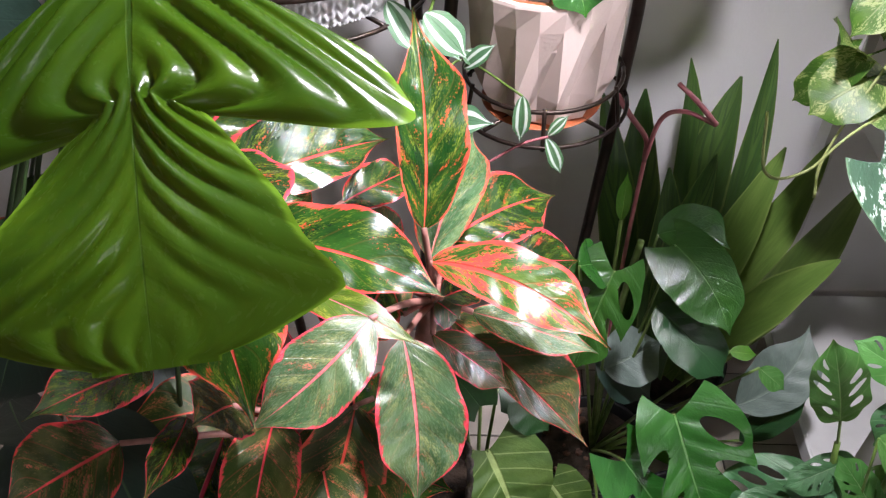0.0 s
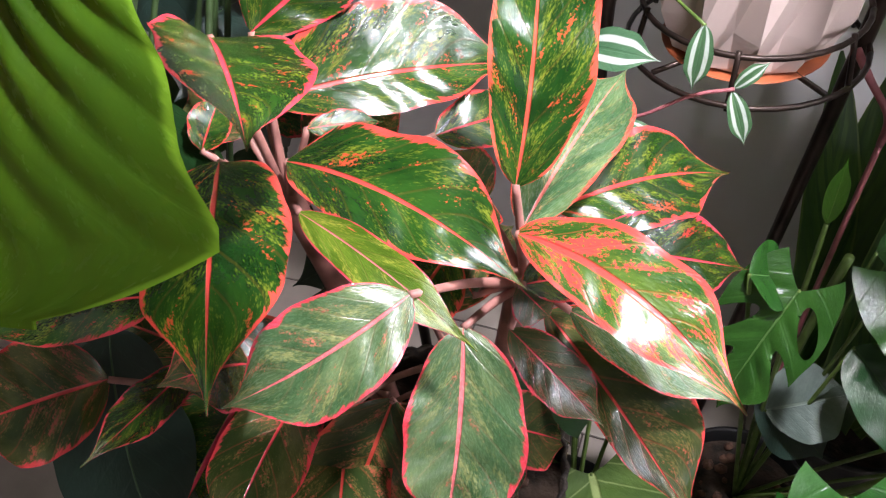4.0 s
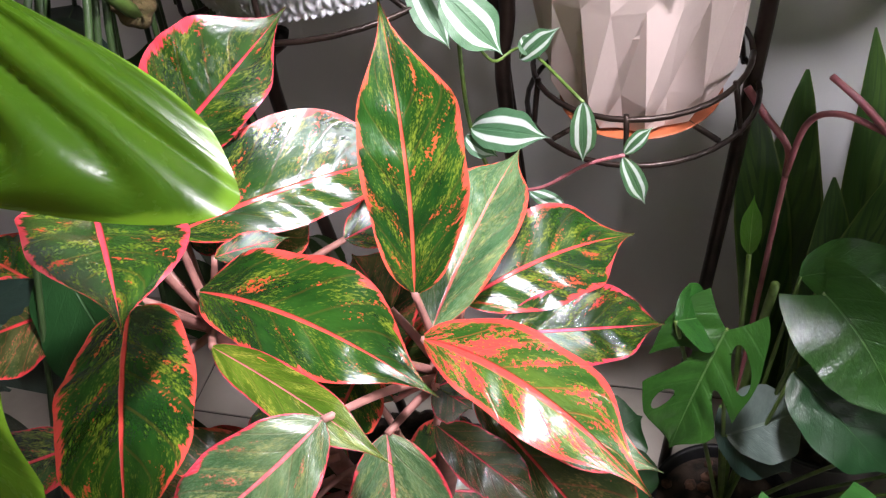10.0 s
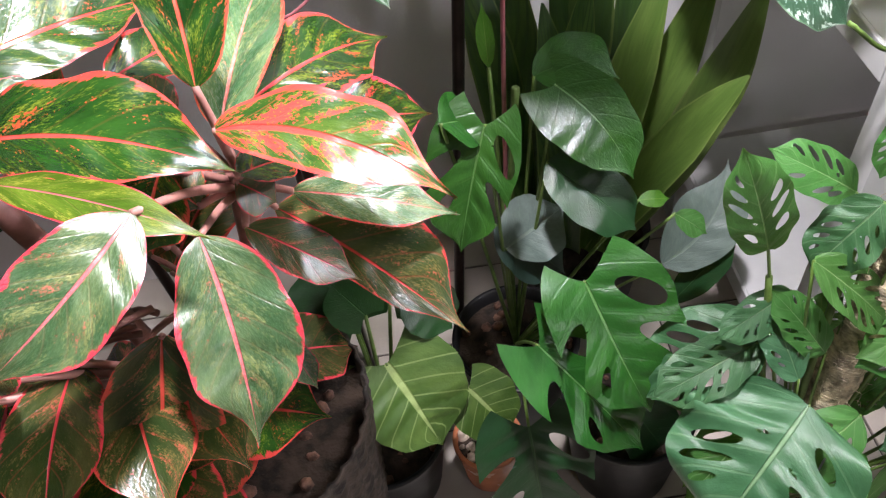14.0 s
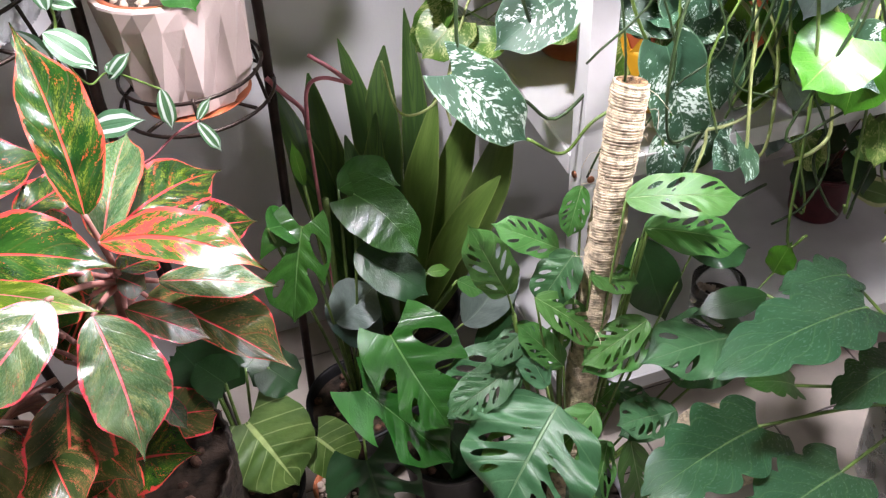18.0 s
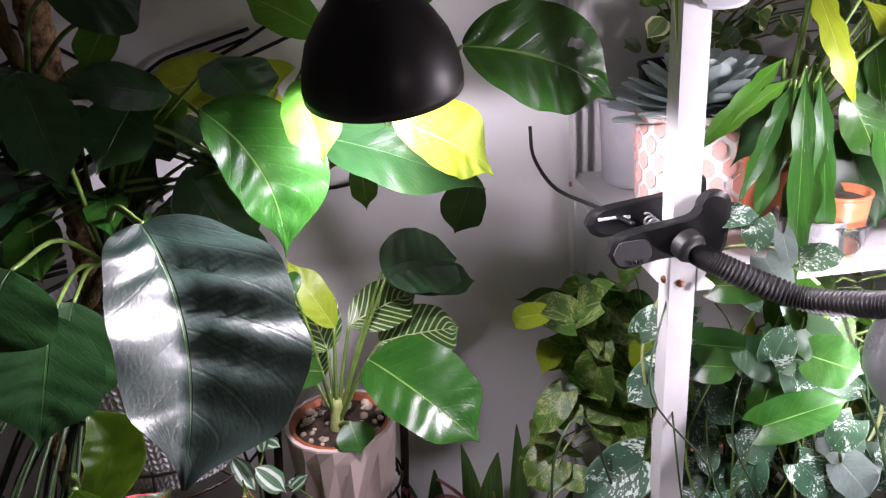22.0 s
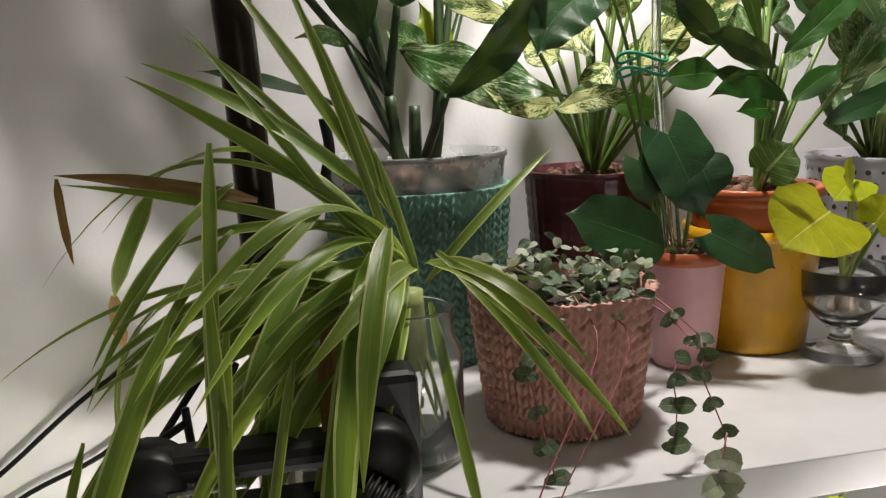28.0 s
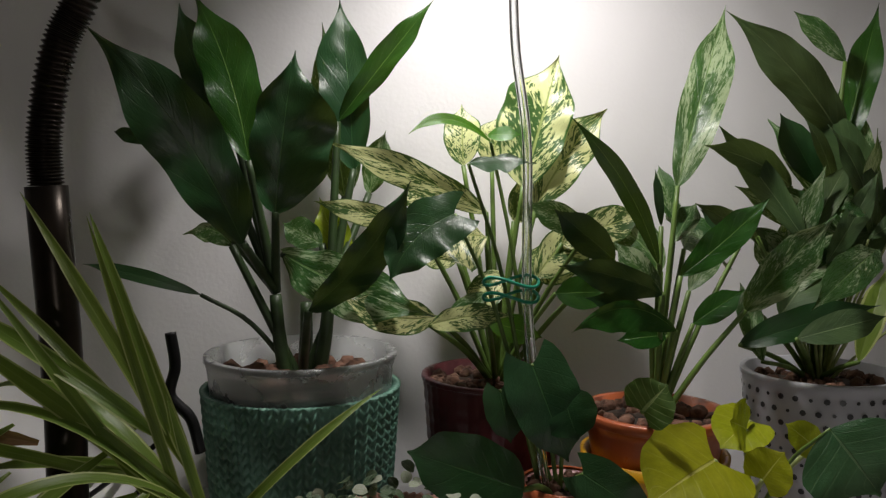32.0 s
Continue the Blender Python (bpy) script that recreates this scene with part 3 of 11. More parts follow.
# openings in a blade, by side: (along, across, half length, half width) of an oval
SLOTS = {"split": ([(0.02, 0.62, 0.085, 0.26), (0.30, 0.92, 0.095, 0.56)], [(0.14, 0.90, 0.10, 0.56), (0.44, 0.56, 0.05, 0.24)]),
         "holed": ([(0.10, 0.50, 0.045, 0.17), (0.24, 0.55, 0.045, 0.26), (0.39, 0.56, 0.042, 0.28), (0.53, 0.54, 0.036, 0.24), (0.66, 0.48, 0.028, 0.18), (0.32, 0.24, 0.016, 0.07)],
                   [(0.17, 0.52, 0.045, 0.22), (0.32, 0.56, 0.044, 0.28), (0.46, 0.56, 0.040, 0.26), (0.60, 0.52, 0.032, 0.20), (0.25, 0.22, 0.016, 0.07)])}


def leaf(plant, skin, kind, base, tip, width, facing, arch=0.06, side=0.0, fold=0.12, ripple=0.02, quilt=0.006, curl=0.0, name="leaf", label="", hole=None, ribs=6.0, lop=(1.0, 1.0)):
    """One blade from base to tip. facing: the way its upper side looks; arch and side: how the midrib bows, as a share of its length; lop: how wide its two halves are."""
    b, t = Vector(base), Vector(tip)
    d = t - b
    length = d.length
    n0 = Vector(facing)
    n0 = (n0 - d * (n0.dot(d) / d.length_squared)).normalized()
    s0 = d.normalized().cross(n0)
    mid = (b + t) / 2 + n0 * (arch * 2 * length) + s0 * (side * 2 * length)
    nu, nv = FINE.get(kind, (max(14, min(46, int(length / 0.0034))), 6 if length < 0.07 else 10))
    if hole:
        nu, nv = 48, 26
    form = {"holed": "broad", "split": "heart"}.get(kind, kind)
    half = width / 2
    phase, beat = random.uniform(0, 6.28), random.uniform(2.0, 3.4)
    waver = random.uniform(0.6, 1.3)
    shear = {"split": 0.34, "holed": 0.30, "dragon": 0.46}.get(kind, 0.28)

    def place(u, v):
        p = b * (1 - u) ** 2 + mid * (2 * u * (1 - u)) + t * u * u
        tan = ((mid - b) * (1 - u) + (t - mid) * u).normalized()
        s = tan.cross(n0).normalized()
        n = s.cross(tan)
        w, sweep = shape(form, min(max(u, 0.004), 0.996))
        w = max(w, 0.012) * half
        av, right = abs(v), v > 0
        w *= lop[1] if right else lop[0]
        lift = fold * av * w - curl * w * v * v * (0.4 + u)
        if kind == "dragon":
            lift -= 0.26 * half * av * av * math.exp(-((u - 0.21) / 0.22) ** 2)
        lift += ripple * width * waver * math.sin(6.283 * beat * u + phase + (1.7 if right else 0.0)) * v * v
        arc = 6.283 * ribs * (u - shear * av + 0.12 * av * av) + (0.9 if right else 0.0)
        swell = abs(math.sin(arc / 2 + 0.25 * math.sin(3 * u + phase)))
        fade = min(1.0, 5 * (1 - u)) * min(1.0, u * 8 + 0.2)
        lift += quilt * width * (swell - 0.5) * min(1.0, av * 4) * (1.25 - av) * 1.6 * fade * (0.7 + 0.5 * math.sin(7 * u + phase * 2 + (2 if right else 0)))
        w *= 1 + (0.010 + 0.45 * ripple) * math.sin(19 * u + phase + (2.2 if right else 0)) + 0.004 * math.sin(41 * u + 2 * phase)
        return p + s * (w * v) + n * lift + tan * (sweep * av ** 1.3 * length)

    grid = [(i / nu, 2 * j / nv - 1) for i in range(nu + 1) for j in range(nv + 1)]
    cells = [(i * (nv + 1) + j, (i + 0.5) / nu, 2 * (j + 0.5) / nv - 1) for i in range(nu) for j in range(nv)]
    if kind in SLOTS or hole:
        ovals, small = [], 1.0 if kind == "split" or length > 0.09 else 0.75
        if kind in SLOTS:
            for sgn, group in zip((-1, 1), SLOTS[kind]):
                ovals += [(sgn, eu + random.uniform(-0.012, 0.012), ev, ru * random.uniform(0.85, 1.2) * small, rv * random.uniform(0.9, 1.1) * small) for eu, ev, ru, rv in group if kind == "split" or random.random() < 0.8]
        if hole:
            ovals.append((1 if hole[1] > 0 else -1, hole[0] - shear * abs(hole[1]), abs(hole[1]), hole[2], hole[3]))
        for sgn, eu, ev, ru, rv in ovals:
            def reach(u, v):
                return math.hypot((u - shear * abs(v) - eu) / ru, (abs(v) - ev) / rv) if v * sgn >= 0 else 9.0
            gone = [c for c in cells if reach(c[1], c[2]) < 1]
            cells = [c for c in cells if reach(c[1], c[2]) >= 1]
            inner = {q for k, _, _ in gone for q in (k, k + 1, k + nv + 1, k + nv + 2)}
            kept = {q for k, _, _ in cells for q in (k, k + 1, k + nv + 1, k + nv + 2)}
            for q in inner & kept:
                u, v = grid[q]
                f = reach(u, v)
                rest = (1 - ev) / rv
                if abs(v) > 0.999 and abs(rest) < 1:
                    off = math.copysign(ru * math.sqrt(1 - rest * rest), u - shear - eu)
                    grid[q] = (min(1.0, max(0.0, eu + shear + off)), v)
                    continue
                if f < 0.2 or f > 3:
                    continue
                f *= 1 + (0.25 * math.sin(u * 190) if hole else 0.0)
                du, dv = (u - shear * abs(v) - eu) / f, (abs(v) - ev) / f
                nv_ = min(1.0, max(0.02, ev + dv)) if abs(v) < 0.999 else abs(v)
                grid[q] = (min(1.0, max(0.0, eu + du + shear * nv_)), sgn * nv_)
    verts = [place(u, v) for u, v in grid]
    uvs = [(u, (v + 1) / 2) for u, v in grid]
    faces = [(k, k + 1, k + nv + 2, k + nv + 1) for k, _, _ in cells]
    return mesh_part(name, verts, faces, M[skin], plant, label, uvs)


def stalk(plant, root, base, radius=0.0022, skin="stem_green", sag=0.12, name="petiole", taper=0.7):
    """A leaf stalk from root to the blade's base, rising first."""
    r, b = Vector(root), Vector(base)
    d = (b - r).length
    mid = (r + b) / 2 + Vector((0, 0, sag * d))
    return tube(name, [r, mid, b], radius, M[skin], plant, sides=6, n=10, taper=taper)


def lumps(name, centre, radius, height, count, size, material, parent):
    """Loose balls of clay or pebbles heaped on a pot's soil, in one mesh."""
    rng = random.Random(int(centre[0] * 1000) + count)
    bm = bmesh.new()
    for _ in range(count):
        a, r = rng.uniform(0, 6.283), radius * math.sqrt(rng.random())
        s = size * rng.uniform(0.6, 1.2)
        m = Matrix.Translation((centre[0] + r * math.cos(a), centre[1] + r * math.sin(a), centre[2] + rng.uniform(0, height))) @ Euler((rng.random() * 3, rng.random() * 3, 0)).to_matrix().to_4x4() @ Matrix.Diagonal((s, s * rng.uniform(0.7, 1), s * rng.uniform(0.6, 0.9), 1))
        bmesh.ops.create_icosphere(bm, subdivisions=1, radius=1, matrix=m)
    ob = part(name, bm, material, parent, smooth=True)
    return tagged(ob, kind="stuff")


def pot(name, x, y, z, h, r0, r1, skin, label, wall=0.004, rim=0.0, soil=0.86, fill="soil", balls=0, ball="clay_ball", segments=48, wave=None, rows=12, ball_size=0.008, group=""):
    """A tapered pot with a wall, standing at z, with its soil."""
    ob = thing(name, (x, y, z), label, "flower pot", group)
    prof = [(0.0, 0.0005), (r0 * 0.93, 0.0005), (r0, 0.004)]
    prof += [(r0 + (r1 - r0) * k / rows, h * k / rows) for k in range(1, rows)]
    if rim:
        prof += [(r1 + rim * 0.2, h - rim * 3), (r1 + rim, h - rim * 2.6), (r1 + rim, h - rim * 0.4)]
    prof += [(r1 + rim * 0.8, h), (r1 - wall, h), (r1 - wall - (r1 - r0) * 0.2, h * 0.7), (r0, h * 0.4)]
    lathe("body", (x, y, z), prof, M[skin], ob, segments=segments, wave=wave)
    top = h * soil
    rs = r0 + (r1 - r0) * soil - wall * 0.5
    lathe("soil", (x, y, z), [(rs, top), (rs * 0.6, top + 0.004), (0.0005, top + 0.006)], M[fill], ob, segments=24)
    if balls:
        lumps("clay_litter", (x, y, z + top), rs * 0.92, 0.008, balls, ball_size, M[ball], ob)
    return ob


def knit(rows, cols, depth):
    """Swells a lathe's radius into columns of V-shaped stitches."""
    def swell(a, j, r, z):
        x = (a * cols / 6.28319) % 1.0 * 2
        xs = x % 1.0
        f = (z * rows + 0.85 * (xs if x < 1 else 1 - xs)) % 1.0
        return depth * max(0.0, math.sin(math.pi * f)) ** 0.6 * max(0.0, math.sin(math.pi * xs)) ** 0.5
    return swell


# ---------- the room ----------
def setting(name, bm, material, label=""):
    return tagged(part(name, bm, material), label or "plain painted surface of the room", "wall" if "wall" in name else name, kind="structure")


setting("wall_north", slab(-1.6, 0.94, 0, 3.0, 1.06, 2.6), M["wall"], "matt off-white painted wall behind the plants")
# three walls out of view close the room; their dark tone limits bounced light
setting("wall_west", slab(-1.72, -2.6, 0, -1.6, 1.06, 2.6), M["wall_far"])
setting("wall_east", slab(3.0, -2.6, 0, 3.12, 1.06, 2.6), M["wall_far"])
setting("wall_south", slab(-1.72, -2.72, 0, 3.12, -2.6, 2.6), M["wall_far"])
setting("ceiling", slab(-1.72, -2.72, 2.6, 3.12, 1.06, 2.72), M["ceiling"])
floor = setting("floor", slab(-1.72, -2.72, -0.06, 3.12, 1.06, -0.004), M["grout"], "dark grouted floor under pale plank tiles")

# ---------- the shelf rack ----------
RX0, RX1, RY0, RY1 = 0.655, 1.50, 0.512, 0.915
rack = thing("shelf_rack", (RX0, RY0, 0), "white lacquered steel shelf rack against the wall", "shelf")


def angle_post(x, y, sx, sy):
    bm = slab(min(x, x + sx * 0.03), min(y, y + sy * 0.003), 0, max(x, x + sx * 0.03), max(y, y + sy * 0.003), 1.56)
    other = slab(min(x, x + sx * 0.003), min(y + sy * 0.003, y + sy * 0.03), 0, max(x, x + sx * 0.003), max(y + sy * 0.003, y + sy * 0.03), 1.56)
    me = bpy.data.meshes.new("tmp")
    other.to_mesh(me)
    other.free()
    bm.from_mesh(me)
    bpy.data.meshes.remove(me)
    return part("post", bm, M["white_metal"], rack)


for px, sx in ((RX0, 1), (RX1, -1)):
    for py, sy in ((RY0, 1), (RY1, -1)):
        angle_post(px, py, sx, sy)
for top in (0.145, 0.572, 1.06, 1.520):
    bm = slab(RX0 + 0.0035, RY0 + 0.0035, top - 0.012, RX1 - 0.0035, RY1 - 0.0035, top, 0.002)
    shelf = part("shelf", bm, M["white_metal"], rack)
    part("front_lip", slab(RX0 + 0.031, RY0 - 0.001, top - 0.026, RX1 - 0.031, RY0 + 0.003, top + 0.002, 0.001), M["white_metal"], shelf)
    part("side_lip", slab(RX0 - 0.001, RY0 + 0.031, top - 0.026, RX0 + 0.003, RY1 - 0.031, top + 0.002, 0.001), M["white_metal"], shelf)
    part("side_lip", slab(RX1 - 0.003, RY0 + 0.031, top - 0.026, RX1 + 0.001, RY1 - 0.031, top + 0.002, 0.001), M["white_metal"], shelf)
    for sy_, yy in ((-1, RY0), (1, RY1)):
        lathe("screw", (RX0 + 0.012, yy, top - 0.014), [(0.0045, 0.0), (0.0045, 0.0022), (0.003, 0.0036), (0.0003, 0.004)], M["copper"], rack, segments=12, axis=(0, -1, 0))
        lathe("screw", (RX0, yy - sy_ * 0.015, top - 0.014), [(0.0045, 0.0), (0.0045, 0.0022), (0.003, 0.0036), (0.0003, 0.004)], M["copper"], rack, segments=12, axis=(-1, 0, 0))

# ---------- the plant stand ----------
stand = thing("plant_stand", (0.17, 0.72, 0), "dark brown wire plant stand with ring holders", "plant stand")


def ring(x, y, z, r, name="ring"):
    pts = [(x + r * math.cos(a), y + r * math.sin(a), z) for a in (2 * math.pi * k / 36 for k in range(37))]
    return tube(name, pts, 0.0022, M["dark_metal"], stand, sides=8, straight=True)


for cx, cy, cz, r in ((0.262, 0.714, 0.690, 0.080), (0.262, 0.714, 0.655, 0.088), (0.03, 0.725, 0.815, 0.118), (0.03, 0.725, 0.775, 0.122)):
    ring(cx, cy, cz, r)
for cx, cy, z0, z1, r in ((0.262, 0.714, 0.655, 0.690, 0.084), (0.03, 0.725, 0.775, 0.815, 0.120)):
    for k in range(6):
        a = 0.5 + k * math.pi / 3
        tube("tie_bar", [(cx + r * 1.04 * math.cos(a), cy + r * 1.04 * math.sin(a), z0 - 0.004), (cx + r * math.cos(a), cy + r * math.sin(a), (z0 + z1) / 2), (cx + r * 0.95 * math.cos(a), cy + r * 0.95 * math.sin(a), z1 + 0.004)], 0.0022, M["dark_metal"], stand, sides=6, n=4)
    for k in range(2):
        a = 0.8 + k * math.pi / 2
        tube("cross_bar", [(cx - r * math.cos(a), cy - r * math.sin(a), z0), (cx, cy, z0), (cx + r * math.cos(a), cy + r * math.sin(a), z0)], 0.0022, M["dark_metal"], stand, sides=6, n=4)
LEGS = [
    [(0.352, 0.735, 0.80), (0.349, 0.733, 0.70), (0.322, 0.712, 0.40), (0.285, 0.682, 0.003)],
    [(0.175, 0.7, 0.804), (0.168, 0.7, 0.732), (0.156, 0.7, 0.613), (0.16, 0.70, 0.003)],
    [(-0.015, 0.69, 0.73), (-0.046, 0.69, 0.625), (-0.02, 0.66, 0.003)],
    [(0.13, 0.80, 0.80), (0.12, 0.84, 0.4), (0.10, 0.88, 0.003)],
    [(-0.125, 0.76, 0.80), (-0.14, 0.76, 0.4), (-0.16, 0.76, 0.003)],
]
for pts in LEGS:
    tube("leg", pts, 0.0065, M["dark_metal"], stand, sides=10, n=12)
lathe("knob", (-0.026, 0.64, 0.813), [(0.0005, -0.0095), (0.006, -0.0075), (0.0095, 0), (0.006, 0.0075), (0.0005, 0.0095)], M["brass"], stand, "round brass knob", segments=20)
tube("scroll", [(0.352, 0.735, 0.80), (0.358, 0.74, 0.835), (0.372, 0.75, 0.83), (0.370, 0.748, 0.812)], 0.003, M["dark_metal"], stand, sides=6)

# ---------- pots by the wall ----------
facet = thing("faceted_pot", (0.262, 0.714, 0.657), "speckled pale pink stoneware pot with folded facets on the stand", "flower pot")


def folds(a, j, r, z):
    k = round(a / (2 * math.pi / 22))
    if j == 2:
        return 0.003 if k % 2 else -0.003
    if j == 3:
        return 0.008 if k % 2 else -0.007
    if j == 4:
        return -0.002 if k % 2 else 0.001
    return 0.0


lathe("body", (0.262, 0.714, 0.657), [(0.0005, 0.0), (0.050, 0.0), (0.056, 0.004), (0.064, 0.036), (0.0765, 0.112), (0.079, 0.134), (0.0785, 0.137), (0.073, 0.137), (0.070, 0.09), (0.06, 0.05)], M["stoneware"], facet, segments=22, wave=folds, smooth=False)
inner = pot("nursery_pot", 0.262, 0.714, 0.664, 0.129, 0.050, 0.0695, "terracotta", "terracotta nursery pot inside the faceted pot", rim=0.002, soil=0.92, balls=60, ball="pebble", ball_size=0.007)
lathe("saucer", (0.262, 0.714, 0.653), [(0.0005, 0.0), (0.056, 0.0), (0.062, 0.004), (0.060, 0.004), (0.0005, 0.0025)], M["terracotta"], facet, "terracotta saucer", segments=40)
white_pot = pot("woven_pot", 0.03, 0.725, 0.779, 0.225, 0.102, 0.160, "knit_white", "large white pot with a woven relief on the stand", wall=0.006, soil=0.9, segments=480, rows=150, wave=knit(90, 56, 0.0042))

# ---------- floor pots ----------
basket = pot("wicker_pot", 0.07, 0.46, 0.0, 0.34, 0.10, 0.125, "basket", "dark wicker planter on the floor", soil=0.94, balls=40, segments=160, rows=60, wave=knit(50, 20, 0.004))
pot("black_pot", 0.18, 0.53, 0.0, 0.14, 0.060, 0.078, "black", "black plastic pot on the floor tiles", rim=0.002, balls=30)
pot("black_pot", 0.36, 0.62, 0.0, 0.15, 0.060, 0.078, "black", "black plastic pot with a split-leaf plant", rim=0.002, balls=30)
pot("clear_pot", 0.305, 0.52, 0.0, 0.09, 0.034, 0.042, "copper_pot", "small patterned copper cup with pale pebbles", balls=50, ball="pebble", ball_size=0.007, rim=0.0015)
pot("black_pot", 0.47, 0.50, 0.0, 0.16, 0.060, 0.075, "black", "black plastic pot half hidden by leaves", rim=0.002, balls=20)
pot("snake_pot", 0.475, 0.775, 0.0, 0.16, 0.075, 0.095, "black", "dark pot of a snake plant by the wall", rim=0.002)
pot("white_pot", 0.605, 0.37, 0.0, 0.13, 0.058, 0.072, "white_plastic", "plain white pot with a holed-leaf plant", rim=0.002)
pot("bark_pot", 1.13, 0.30, 0.0, 0.19, 0.07, 0.09, "clear", "cloudy plastic pot filled with bark", balls=60, ball="pebble", ball_size=0.01, soil=0.93)
pot("pebble_pot", 0.055, 0.30, 0.0, 0.10, 0.05, 0.06, "black", "low black pot of clay balls", balls=90, soil=0.9)
pot("wine_pot", 1.255, 0.75, 0.145, 0.105, 0.045, 0.055, "wine", "dark red pot on the lowest shelf", rim=0.002)
pot("glass_cup", 0.93, 0.50 + 0.07, 0.145, 0.10, 0.036, 0.04, "glass", "clear glass cup on the lowest shelf", soil=0.6, balls=40, ball="pebble")
saucer = thing("wooden_coaster", (0.90, 0.44, 0), "round wooden coaster on the floor", "coaster")
lathe("disc", (0.90, 0.44, 0.0), [(0.0005, 0.0), (0.075, 0.0), (0.078, 0.006), (0.075, 0.012), (0.0005, 0.012)], M["jute"], saucer, segments=40)

# ---------- plants by the wall ----------
plant = thing("red_edged_plant", (0.07, 0.46, 0.32), "bushy plant with red-edged green and scarlet leaves", "house plant")
for r0, r1 in (((0.09, 0.46, 0.32), (0.165, 0.455, 0.64)), ((0.05, 0.46, 0.32), (0.0, 0.46, 0.66)), ((0.08, 0.44, 0.32), (0.09, 0.40, 0.52))):
    tube("stem", [r0, ((r0[0] + r1[0]) / 2 + 0.01, (r0[1] + r1[1]) / 2, (r0[2] + r1[2]) / 2), r1], 0.009, M["stem_pink"], plant, sides=8, n=8)
leaf(plant, "agla", "ovate", (0.16, 0.455, 0.708), (0.154, 0.52, 0.856), 0.056, (0.41, -0.83, 0.38), arch=0.02, side=0.023, lop=(0.86, 1.14), quilt=0.036, ripple=0.03, fold=0.25)
stalk(plant, (0.165, 0.455, 0.625), (0.16, 0.455, 0.708), 0.0034, "stem_pink", 0.05)
leaf(plant, "agla_pale", "ovate", (0.163, 0.458, 0.672), (0.194, 0.596, 0.696), 0.057, (0.06, -0.19, 0.98), arch=0.06, quilt=0.036, ripple=0.03, fold=0.3)
stalk(plant, (0.165, 0.455, 0.625), (0.163, 0.458, 0.672), 0.0034, "stem_pink", 0.05)
leaf(plant, "agla", "ovate", (0.176, 0.482, 0.668), (0.27, 0.574, 0.639), 0.067, (0.44, -0.18, 0.88), arch=0.06, side=-0.038, quilt=0.036, ripple=0.03)
stalk(plant, (0.165, 0.455, 0.625), (0.176, 0.482, 0.668), 0.0034, "stem_pink", 0.05)
leaf(plant, "agla", "ovate", (0.197, 0.469, 0.655), (0.295, 0.534, 0.595), 0.051, (0.65, -0.38, 0.65), arch=0.06, lop=(1.11, 0.89), quilt=0.036, ripple=0.03)
stalk(plant, (0.165, 0.455, 0.625), (0.197, 0.469, 0.655), 0.0034, "stem_pink", 0.05)
leaf(plant, "agla_red", "ovate", (0.167, 0.437, 0.689), (0.298, 0.372, 0.668), 0.051, (-0.04, -0.38, 0.92), arch=0.08, side=-0.066, lop=(1.10, 0.90), quilt=0.036, ripple=0.03)
stalk(plant, (0.165, 0.455, 0.625), (0.167, 0.437, 0.689), 0.0034, "stem_pink", 0.05)
leaf(plant, "agla_pale", "ovate", (0.198, 0.44, 0.628), (0.301, 0.42, 0.603), 0.035, (0.12, -0.47, 0.87), quilt=0.036, ripple=0.03, arch=0.08)
stalk(plant, (0.165, 0.455, 0.625), (0.198, 0.44, 0.628), 0.0034, "stem_pink", 0.05)
leaf(plant, "agla_brown", "ovate", (0.178, 0.459, 0.597), (0.295, 0.375, 0.534), 0.060, (0.08, -0.53, 0.85), arch=0.08, side=-0.014, lop=(1.43, 0.57), quilt=0.036, ripple=0.03)
stalk(plant, (0.165, 0.455, 0.625), (0.178, 0.459, 0.597), 0.0034, "stem_pink", 0.05)
leaf(plant, "agla_pale", "ovate", (0.145, 0.399, 0.643), (0.157, 0.308, 0.548), 0.070, (0.24, -0.68, 0.69), arch=0.07, side=-0.029, lop=(1.11, 0.89), quilt=0.03, ripple=0.03)
stalk(plant, (0.165, 0.455, 0.625), (0.145, 0.399, 0.643), 0.0034, "stem_pink", 0.05)
leaf(plant, "agla_pale", "ovate", (0.126, 0.378, 0.69), (0.048, 0.301, 0.66), 0.059, (0.24, -0.55, 0.8), arch=0.07, side=-0.041, quilt=0.03, ripple=0.03)
stalk(plant, (0.165, 0.455, 0.625), (0.126, 0.378, 0.69), 0.0034, "stem_pink", 0.05)
leaf(plant, "agla", "ovate", (0.015, 0.451, 0.695), (0.182, 0.406, 0.68), 0.068, (-0, -0.32, 0.95), arch=0.08, side=-0.039, lop=(1.15, 0.85), quilt=0.036, ripple=0.03)
stalk(plant, (0, 0.46, 0.64), (0.015, 0.451, 0.695), 0.0034, "stem_pink", 0.05)
leaf(plant, "agla_lit", "ovate", (0.046, 0.41, 0.698), (0.166, 0.367, 0.671), 0.029, (0.1, -0.4, 0.91), arch=0.05, side=-0.02, lop=(0.9, 1.1), quilt=0.03, ripple=0.03)
stalk(plant, (0, 0.46, 0.64), (0.046, 0.41, 0.698), 0.0034, "stem_pink", 0.05)
leaf(plant, "agla", "ovate", (-0.008, 0.42, 0.715), (0.066, 0.279, 0.697), 0.077, (0.04, -0.11, 0.99), arch=0.10, side=-0.019, lop=(1.11, 0.89), quilt=0.036, ripple=0.03)
stalk(plant, (0, 0.46, 0.64), (-0.008, 0.42, 0.715), 0.0034, "stem_pink", 0.05)
